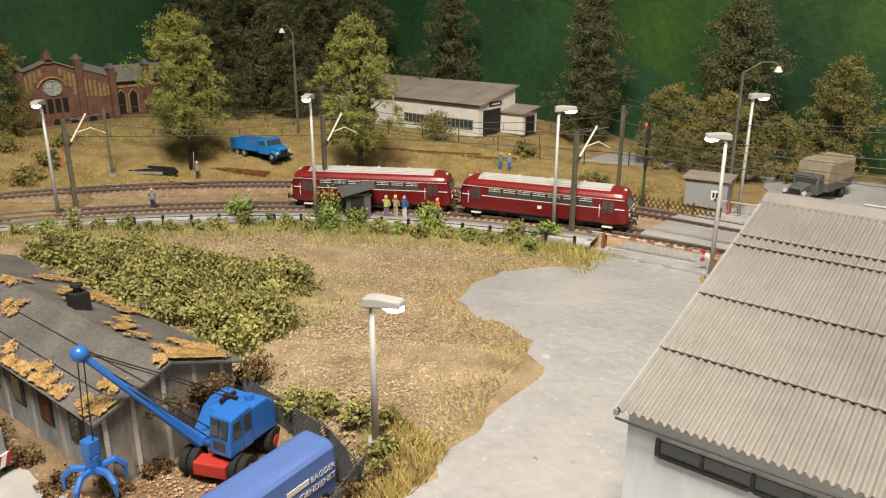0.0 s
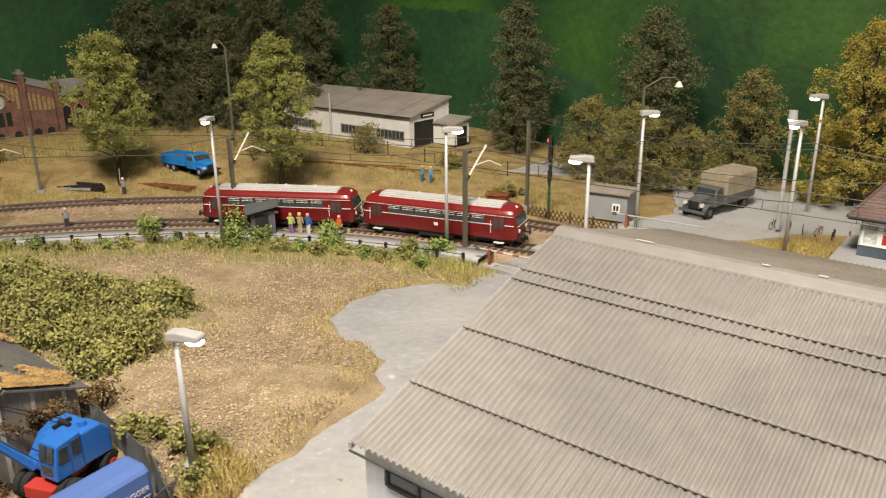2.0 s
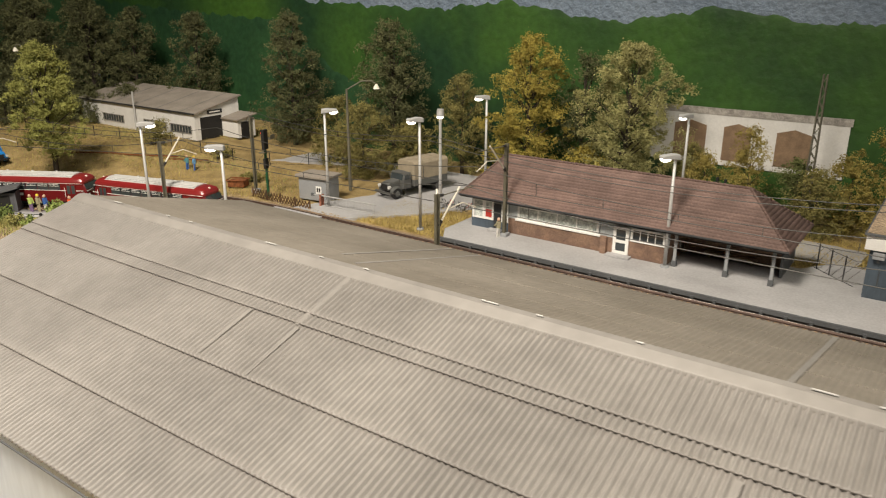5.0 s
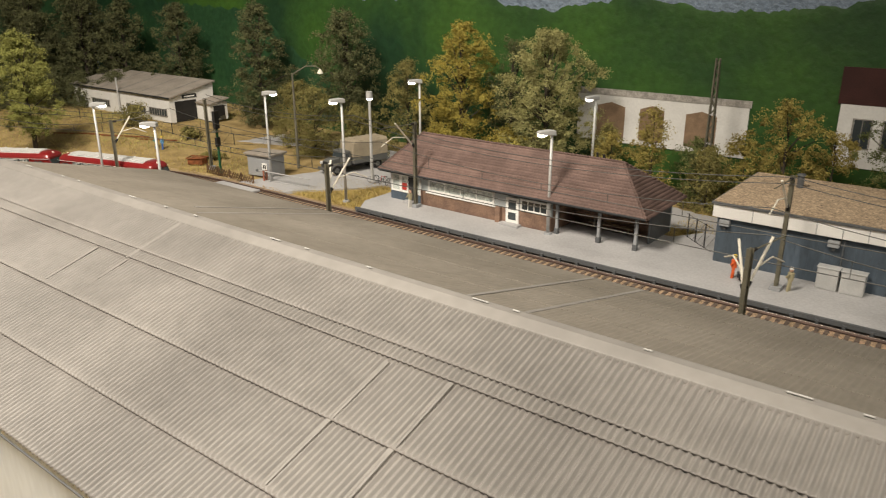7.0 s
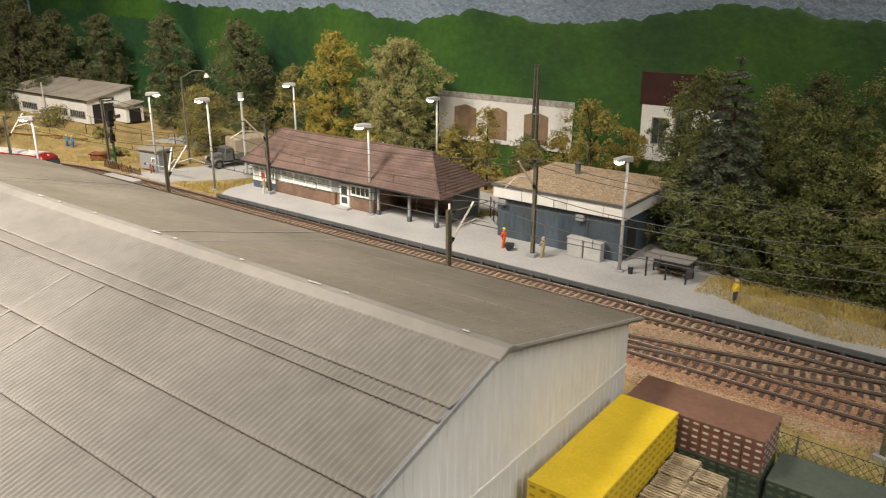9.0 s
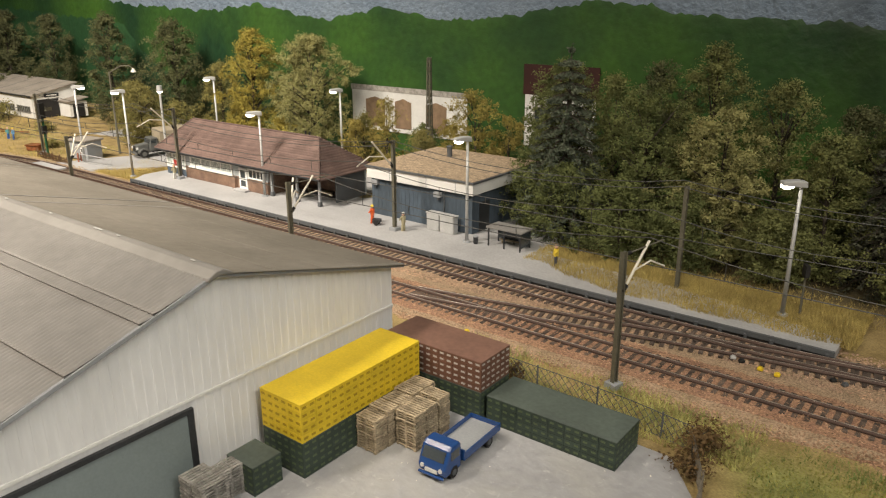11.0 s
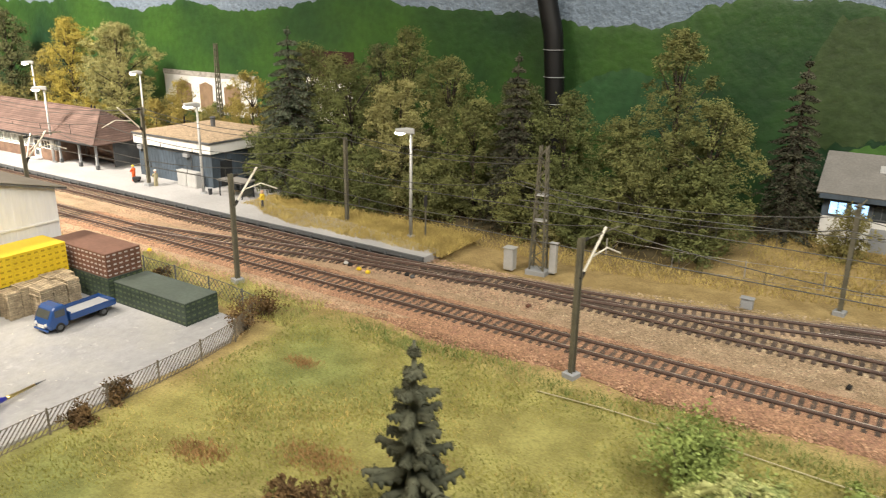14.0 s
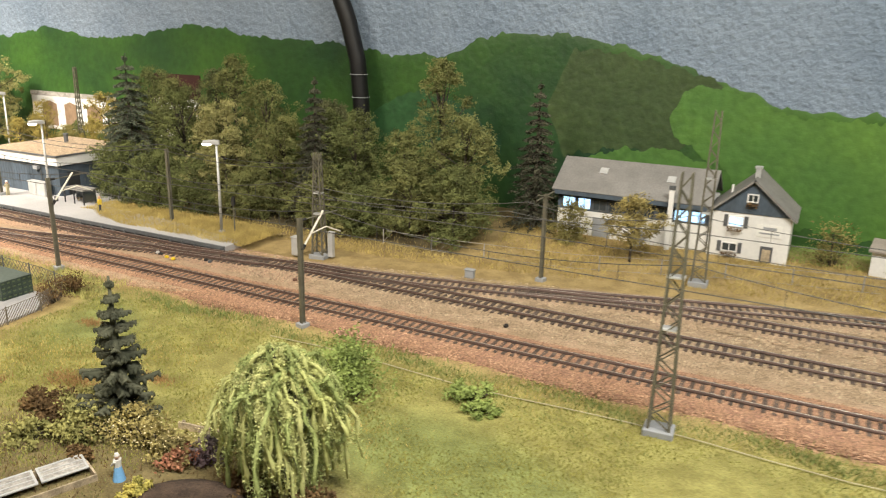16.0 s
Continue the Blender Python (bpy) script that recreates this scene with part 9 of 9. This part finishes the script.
part("rim", M().tube([(-1.2, -0.8, 0.9), (1.2, -0.9, 0.95), (1.4, 0.8, 0.9), (-1.1, 0.9, 0.95), (-1.2, -0.8, 0.9)], 0.08, 5), RUST, rb)
for k in range(6):
    bk = thing("bicycle", -8.5 + k * 1.3, 76.3 + 0.3 * (k % 2), 0.35, 80 + 12 * (k % 3), label="tiny parked bicycle beside the road", category="bicycle", group="parked bicycles")
    for x in (-0.5, 0.5):
        part("wheel", M().tube([(x + 0.36 * math.cos(a), 0, 0.36 + 0.36 * math.sin(a)) for a in np.linspace(0, 2 * math.pi, 13)], 0.035, 4), BLACK, bk)
    part("frame", M().tube([(-0.5, 0, 0.36), (-0.1, 0, 0.75), (0.4, 0, 0.75), (0.5, 0, 0.36)], 0.04, 4).rod((-0.1, 0, 0.75), (-0.15, 0, 0.95), 0.03), REDP if k % 2 else GREY_DARK, bk)

paint_brush = thing("paint_brush", 76.3, 35.4, 0.12, -76, label="thin artist's brush with a blue handle lying in the yard", category="brush")
part("handle", M().tube([(2.6, 0, 0.28), (3.0, 0, 0.33), (3.4, 0, 0.35), (3.5, 0, 0.42), (6.5, 0, 0.46), (12, 0, 0.40), (16, 0, 0.25)], [0.10, 0.16, 0.18, 0.34, 0.38, 0.3, 0.12], 10), mat("brush_blue", (0.02, 0.025, 0.30), 0.3, var=0.05, spec=0.6), paint_brush, "glossy dark blue handle", smooth=True)
part("ferrule", M().tube([(0.7, 0, 0.16), (2.2, 0, 0.24), (2.65, 0, 0.28)], [0.07, 0.10, 0.13], 10), mat("brass_ferrule", (0.62, 0.48, 0.20), 0.3, 0.9, var=0.05), paint_brush, "brass ferrule", smooth=True)
part("hair", M().rod((-0.1, 0, 0.10), (0.7, 0, 0.16), 0.01, 0.065, 8), GREY_DARK, paint_brush)

cold = thing("cold_frame", 104.8, 28.8, zl(104.8, 28.8) - 0.05, 68, label="wooden garden cold frame with a slatted pale lid", category="cold frame")
part("front_board", M().box(-2.4, 2.4, -1.15, -1.05, 0, 0.45), WOOD, cold)
part("back_board", M().box(-2.4, 2.4, 0.85, 0.95, 0, 0.6), WOOD, cold)
part("end_board", M().box(-2.4, -2.3, -1.05, 0.85, 0, 0.5), WOOD, cold)
part("end_board", M().box(2.3, 2.4, -1.05, 0.85, 0, 0.5), WOOD, cold)
for k in range(2):
    lid = part("lid", M().box(0, 2.25, 0, 0.12, 0, 0.07).box(0, 2.25, 1.13, 1.25, 0, 0.07).box(0, 0.12, 0.12, 1.13, 0, 0.07).box(2.13, 2.25, 0.12, 1.13, 0, 0.07), LAMP_HEAD, cold, "pale frame of the lid")
    lid.matrix_basis = pose((-2.35 + k * 2.4) * U, -0.28 * U, 0.46 * U, 8, 0, 0)
    part("pane", M().box(0.12, 2.13, 0.12, 1.13, 0.02, 0.04), WOOD_GREY, lid, "dusty grey pane")
    for j in range(2):
        part("glazing_bar", M().box(0.12, 2.13, 0.42 + j * 0.34, 0.48 + j * 0.34, 0.04, 0.07), LAMP_HEAD, lid)
mound = M()
mound.ball((0, 0, 0), 3.0, 2.2, 0.55, 20, 8)
tagged(part("flower_bed", mound, mat("dark_earth", (0.075, 0.05, 0.035), 0.95, var=0.3, scale=1.0, fine=7, bump=0.15), smooth=True), "mound of dark brown earth in the garden", "flower bed").matrix_basis = at(112.2, 31.2, zl(112.2, 31.2), 20)
board = thing("garden_edging", 107.8, 36.8, zl(107.8, 36.8), 8, label="low brown wooden edging board", category="edging")
part("board", M().box(-1.6, 2.2, -0.06, 0.06, -0.1, 0.35), WOOD, board)
part("peg", M().box(-1.4, -1.25, 0.06, 0.18, -0.1, 0.42), WOOD, board)
part("peg", M().box(1.8, 1.95, 0.06, 0.18, -0.1, 0.42), WOOD, board)
edge = thing("edging_strip", 101, 50.4, zl(95, 50.2) + 0.0, label="thin pale cable along the meadow edge", category="cable")
part("strip", M().tube([(k * 4.0, 0.6 + 0.3 * math.sin(k * 1.1), 0.10) for k in range(20)], 0.035, 5), mat("pale_cable", (0.42, 0.38, 0.24), 0.7, var=0.1), edge)
for k, (x, y, mt_, n_) in enumerate([(79.5, 61.0, YELLOW_CRATE, "yellow"), (80.6, 60.8, YELLOW_CRATE, "yellow"), (77.6, 61.6, STEEL, "grey"), (78.2, 61.4, BLACK, "black"), (83.6, 62.2, BLACK, "black"), (84.3, 62.0, GREY_DARK, "dark grey"), (61.0, 54.2, YELLOW_CRATE, "yellow"), (95.0, 61.8, BROWN_CRATE, "brown"), (116.5, 61.2, BLACK, "black")]):
    d_ = thing("track_marker", x, y, BED, 10 * k, label=f"tiny {n_} marker stone between the tracks", category="marker")
    part("stone", M().box(-0.19, 0.19, -0.15, 0.15, 0, 0.22), mt_, d_, bevel=0.06)
    part("cap", M().box(-0.11, 0.11, -0.08, 0.08, 0.22, 0.27), mt_, d_)

pile = thing("timber_pile", -76.8, 44.6, zl(-76.8, 44.6), 20, label="heap of weathered dark timbers on the slope", category="timber")
for k, (x, y, z, a, L) in enumerate([(0, 0, 0.15, 4, 5.0), (0.3, 0.5, 0.15, -6, 4.2), (-0.8, -0.5, 0.15, 12, 3.6), (0.4, 0.1, 0.42, 18, 3.8), (0.9, 0.4, 0.42, -14, 4.2), (0.6, 0.2, 0.7, 3, 3.4), (-2.4, 0.2, 0.15, 35, 2.6)]):
    beam = part("timber", M().box(-L / 2, L / 2, -0.16, 0.16, -0.13, 0.13), WOOD_GREY if k in (1, 2) else BLACK, pile)
    beam.matrix_basis = at(x, y, z, a)
old = thing("stacked_rails", -70.2, 51.3, zl(-70.2, 51.3), 17, label="short lengths of rusty rail lying on the slope", category="rail")
for k in range(4):
    part("rail_length", M().box(-4.2 + k * 0.3, 3.6, -0.06, 0.06, 0.02, 0.22), RUST, old).matrix_basis = at(0, k * 0.34 - 0.5, 0.02, k - 1.5)
# ---------------------------------------------------------------- grass and gravel


def inside(poly, x, y):
    """Which points lie in a polygon."""
    out = np.zeros(len(x), bool)
    for (x0, y0), (x1, y1) in zip(poly, poly[1:] + poly[:1]):
        hit = ((y0 > y) != (y1 > y)) & (x < (x1 - x0) * (y - y0) / (y1 - y0 + 1e-12) + x0)
        out ^= hit
    return out


def patchy(x, y, k=0.35):
    """A slow wander between 0 and 1 for bare and lush places."""
    return 0.5 + 0.25 * np.sin(x * k + 1.7 * np.sin(y * k * 0.8)) + 0.25 * np.sin(y * k * 1.3 + 1.1 * np.sin(x * k * 0.6 + 2))


def scatter(rng, n, x0, x1, y0, y1, keep):
    x, y = x0 + (x1 - x0) * rng.rand(n), y0 + (y1 - y0) * rng.rand(n)
    k = keep(x, y)
    k = (rng.rand(n) < k) if k.dtype != bool else k
    return x[k], y[k]


def grass(name, n, x0, x1, y0, y1, keep, hmin, hmax, mt, label, seed, width=0.035, lift=0.0):
    rng = np.random.RandomState(seed)
    x, y = scatter(rng, n, x0, x1, y0, y1, keep)
    z = land(x, y) + lift - 0.06
    m = len(x)
    h = hmin + (hmax - hmin) * rng.rand(m) * (0.5 + patchy(x, y, 0.6) * 0.5)
    a = rng.rand(m) * 2 * np.pi
    lean = rng.randn(m, 2) * 0.38
    p = np.c_[x, y, z]
    w = np.c_[np.cos(a), np.sin(a), np.zeros(m)] * (width * (0.7 + 0.6 * rng.rand(m)))[:, None]
    tip = p + np.c_[lean * h[:, None], h]
    v = np.stack([p - w, p + w, tip], 1).reshape(-1, 3)
    ob = part(name, np_mesh(name, v, np.arange(3 * m).reshape(-1, 3), mt), None)
    return tagged(ob, label, "grass", kind="stuff")


def stones(name, n, x0, x1, y0, y1, keep, size, mt, label, seed, zf=None):
    rng = np.random.RandomState(seed)
    x, y = scatter(rng, n, x0, x1, y0, y1, keep)
    m = len(x)
    z = (land(x, y) if zf is None else zf(x, y)) - 0.02
    base = np.array([(1, 0, 0), (-0.5, 0.87, 0), (-0.5, -0.87, 0), (0.1, 0.1, 0.75)])
    s = (size * (0.5 + rng.rand(m)))[:, None, None]
    a = rng.rand(m) * 2 * np.pi
    c, q = np.cos(a)[:, None], np.sin(a)[:, None]
    b = base[None] * (1 + 0.35 * rng.randn(m, 4, 3))
    v = np.stack([b[..., 0] * c - b[..., 1] * q, b[..., 0] * q + b[..., 1] * c, b[..., 2]], -1) * s + np.c_[x, y, z][:, None]
    i = 4 * np.arange(m)[:, None]
    f = np.concatenate([i + np.array([[0, 1, 3]]), i + np.array([[1, 2, 3]]), i + np.array([[2, 0, 3]])])
    return tagged(part(name, np_mesh(name, v.reshape(-1, 3), f, mt), None), label, "gravel", kind="stuff")


def rim_curve(x, y):
    return np.hypot(x + 15, y + 6.4)


off_yard = lambda x, y: ~inside(YARD_WEST, x, y)
MEADOW_OK = lambda x, y: (x > 82.2) & (y < 53.6 - 0.6 * np.sin(x * 0.5)) & ~((np.hypot(x - 110.5, y - 31.5) < 3.0) | (np.hypot(x - 119, y - 31) < 2.5))
grass("meadow_grass", 120000, 82, 150, 24, 54, MEADOW_OK, 0.08, 0.22, MEADOW, "short yellow-green meadow grass", 1)
grass("meadow_grass", 26000, 82, 150, 24, 54, lambda x, y: MEADOW_OK(x, y) * np.clip(1.6 * patchy(x, y, 0.22) - 0.6, 0, 1), 0.12, 0.36, LEAF_MEADOW, "fresh green grass in patches of the meadow", 2)
grass("straw_grass", 30000, 82, 150, 30, 54, lambda x, y: MEADOW_OK(x, y) * np.clip(1.8 * patchy(x + 30, y, 0.27) - 0.8, 0, 1), 0.12, 0.36, STRAW, "straw-coloured grass in patches of the meadow", 3)
grass("straw_grass", 75000, 58, 160, 71, 92, lambda x, y: np.where(x < 82, y > 71.2 + (82 - x) * 0.12, y > 73.5 + 0.20 * np.clip(x - 100, 0, 30)) * np.clip(0.35 + patchy(x, y), 0, 1) * np.where((y > 78) & (x < 106), 0.12, 1.0), 0.2, 0.55, STRAW, "tall straw-coloured grass behind the sidings", 4)
grass("straw_grass", 9000, -13.5, 3, 66.5, 76, lambda x, y: (y < 75.5 - 0.1 * x) & (y > 67.2) & (x < 1.5 - 0.2 * (y - 70)), 0.3, 0.6, STRAW, "straw-coloured grass beside the station", 5)
grass("straw_grass", 7000, 28, 38, 79.5, 90, lambda x, y: x > 0, 0.3, 0.7, STRAW, "straw-coloured grass behind the sheds", 6)
grass("straw_grass", 30000, 56.5, 84, 66.6, 74, lambda x, y: y > 66.6 + 2.6 * smooth(66, 58, x) + 0.35 * np.sin(x), 0.3, 0.8, STRAW, "tuft of tall straw grass on the platform end", 7, lift=0.8)
BACK = lambda x, y: (np.hypot(x + 20, y + 3.3) > 70.8) & ((x < -24.5) | (y > 95)) & ~((x < -58) & (y > 80.4) & (x > -89)) & ~((x > -54) & (y > 79) & (x < -20))
grass("slope_grass", 70000, -106, -24, 26, 94, lambda x, y: BACK(x, y) * np.clip(0.15 + 0.85 * patchy(x, y, 0.3), 0, 1), 0.2, 0.6, STRAW, "dry straw grass on the back slope", 8)
grass("slope_grass", 70000, -106, -24, 26, 94, lambda x, y: BACK(x, y) * np.clip(1.3 * patchy(x + 11, y + 5, 0.26) - 0.45, 0, 1), 0.2, 0.6, VERGE, "olive grass on the back slope", 9)
VER = lambda x, y: (rim_curve(x, y) > 54.6 + 1.2 * np.sin(x * 0.35) + 0.8 * np.sin(x * 0.9)) & (rim_curve(x, y) < 59.1) & (x < -22.5)
grass("verge_grass", 62000, -80, -22, 10, 56, lambda x, y: VER(x, y), 0.3, 1.0, VERGE, "tall dry grass on the verge of the curved platform", 10)
grass("verge_grass", 12000, -80, -22, 10, 56, lambda x, y: VER(x, y) * np.clip(patchy(x, y, 0.5), 0, 1), 0.3, 0.8, LEAF_BUSH, "green weeds on the verge", 11)
grass("verge_grass", 14000, -50, -25, 36, 54, lambda x, y: (rim_curve(x, y) > 57.4) & (rim_curve(x, y) < 59.1) & off_yard(x, y), 0.5, 1.25, VERGE, "tall dry grass leaning on the platform front", 18)
FIELD = lambda x, y: (rim_curve(x, y) < 56) & off_yard(x, y) & (y > 19.5) & (x < -15)
grass("field_grass", 30000, -72, -15, 19, 52, lambda x, y: FIELD(x, y) * np.clip(2.2 * patchy(x, y, 0.33) - 0.95, 0, 1), 0.12, 0.4, VERGE, "thin dry grass on the gravel field", 12)
EDGE = [(x, y) for x, y in YARD_WEST[:13]]


def near_edge(x, y):
    d = np.full(len(x), 9.0)
    for (ax, ay), (bx, by) in zip(EDGE, EDGE[1:]):
        t = np.clip(((x - ax) * (bx - ax) + (y - ay) * (by - ay)) / ((bx - ax) ** 2 + (by - ay) ** 2), 0, 1)
        d = np.minimum(d, np.hypot(x - ax - t * (bx - ax), y - ay - t * (by - ay)))
    return d


grass("edge_grass", 26000, -36, -14, 17, 50, lambda x, y: (off_yard(x, y) & (y > 15)) * np.exp(-near_edge(x, y) / 1.3), 0.2, 0.6, STRAW, "straw grass along the edge of the concrete", 13)
grass("edge_grass", 9000, -24, -15, 14, 22, lambda x, y: off_yard(x, y) & (x < -15.6) & (x > -18.6 - 1.5 * (y > 19)), 0.3, 0.9, STRAW, "tall straw grass round the lamp foot", 14)
grass("edge_grass", 9000, 60, 82, 49, 54.8, lambda x, y: (y > 49.4) * np.clip(0.3 + patchy(x, y, 0.6), 0, 1), 0.25, 0.8, VERGE, "olive grass behind the crates", 15)
grass("garden_weeds", 6000, 95, 124, 24, 37, lambda x, y: np.clip(patchy(x, y, 0.5) - 0.15, 0, 1), 0.15, 0.5, BROWN_BUSH, "brown withered weeds in the garden", 16)
grass("bright_grass", 9000, 134, 186, 90, 98, lambda x, y: y > 91, 0.2, 0.5, LEAF_FRESH, "bright green grass beside the house", 17)
stones("field_gravel", 85000, -72, -15, 19, 52, lambda x, y: FIELD(x, y), 0.075, STONES, "tan gravel on the open field", 21)
stones("yard_gravel", 14000, -38, -17, 2, 19.5, lambda x, y: (x < -17.8) & (x > -28.2) | (y < 11.5) & (x < -17.8), 0.075, STONES_RED, "brown grit in the sunken yard", 22)
flank = lambda x, y: np.where(np.abs(y - 57.6) < 2.1, BED + 0.02, BED + 0.02 - (np.abs(y - 57.6) - 2.1) * 0.25)
stones("ballast_stones", 42000, 46, 152, 53.4, 60.6, lambda x, y: np.clip(1.35 - 0.13 * np.abs(y - 57.6) ** 1.3, 0, 1), 0.085, STONES_RED, "reddish broken ballast stones", 23, flank)
stones("ballast_stones", 18000, 46, 96, 61.0, 69, lambda x, y: (y < 67.5), 0.08, STONES_MIX, "brown broken ballast stones", 28, lambda x, y: np.full(len(x), BED - 0.01))
stones("ballast_stones", 26000, 88, 152, 60.8, 76, lambda x, y: y < 67.5 + 0.22 * np.clip(x - 92, 0, 40), 0.08, STONES_TAN, "tan broken ballast stones", 24, lambda x, y: np.full(len(x), BED - 0.01))
stones("ballast_stones", 42000, -82, -14, 20, 68, lambda x, y: (rim_curve(x, y) > 61.9) & (np.hypot(x + 20, y + 3.3) < 70.2), 0.08, STONES_TAN, "tan broken ballast stones", 25, lambda x, y: np.full(len(x), BED - 0.06))
stones("yard_litter", 100, 62, 81, 20, 48, lambda x, y: x > 66, 0.05, PLASTIC_WHITE, "tiny pale crumbs on the yard", 26, lambda x, y: np.full(len(x), 0.09))
CREAM_BLOSSOM = leafy("cream_blossom", (0.66, 0.58, 0.36), (0.50, 0.42, 0.22))
stones("flower_heads", 420, 102.5, 109.5, 33, 35.6, lambda x, y: x > 0, 0.045, CREAM_BLOSSOM, "tiny pale blossoms on the shrubs", 27, lambda x, y: 0.8 + 1.7 * np.random.RandomState(3).rand(len(x)))
for k, (gx, gy, gr) in enumerate(((90, 35.2, 2.0), (95.6, 37.8, 2.6), (99.6, 40.7, 1.7), (87, 46, 1.4))):
    grass("withered_patch", 2000, gx - gr, gx + gr, gy - gr * 0.55, gy + gr * 0.55, lambda x, y: np.exp(-2.2 * np.hypot((x - gx) / gr, (y - gy) / (0.5 * gr)) ** 2), 0.12, 0.4, WITHERED, "withered brown patch in the meadow grass", 40 + k)
HEDGE_AREA = lambda x, y: np.exp(-((x + 41) / 11) ** 2 - ((y - 26) / 5.0) ** 2)
grass("hedge_grass", 16000, -62, -30, 19.6, 38, lambda x, y: HEDGE_AREA(x, y), 0.3, 1.0, VERGE, "olive grass round the bramble thicket", 50)
VERGE_STRIP = lambda x, y: np.exp(-((y - 52.6 + 0.5 * np.sin(x * 0.5)) / 0.9) ** 2) * np.clip(0.25 + patchy(x, y, 0.5), 0, 1)
grass("meadow_verge", 15000, 83, 150, 50.2, 54.6, VERGE_STRIP, 0.2, 0.6, LEAF_MEADOW, "taller green grass along the ballast edge", 51)
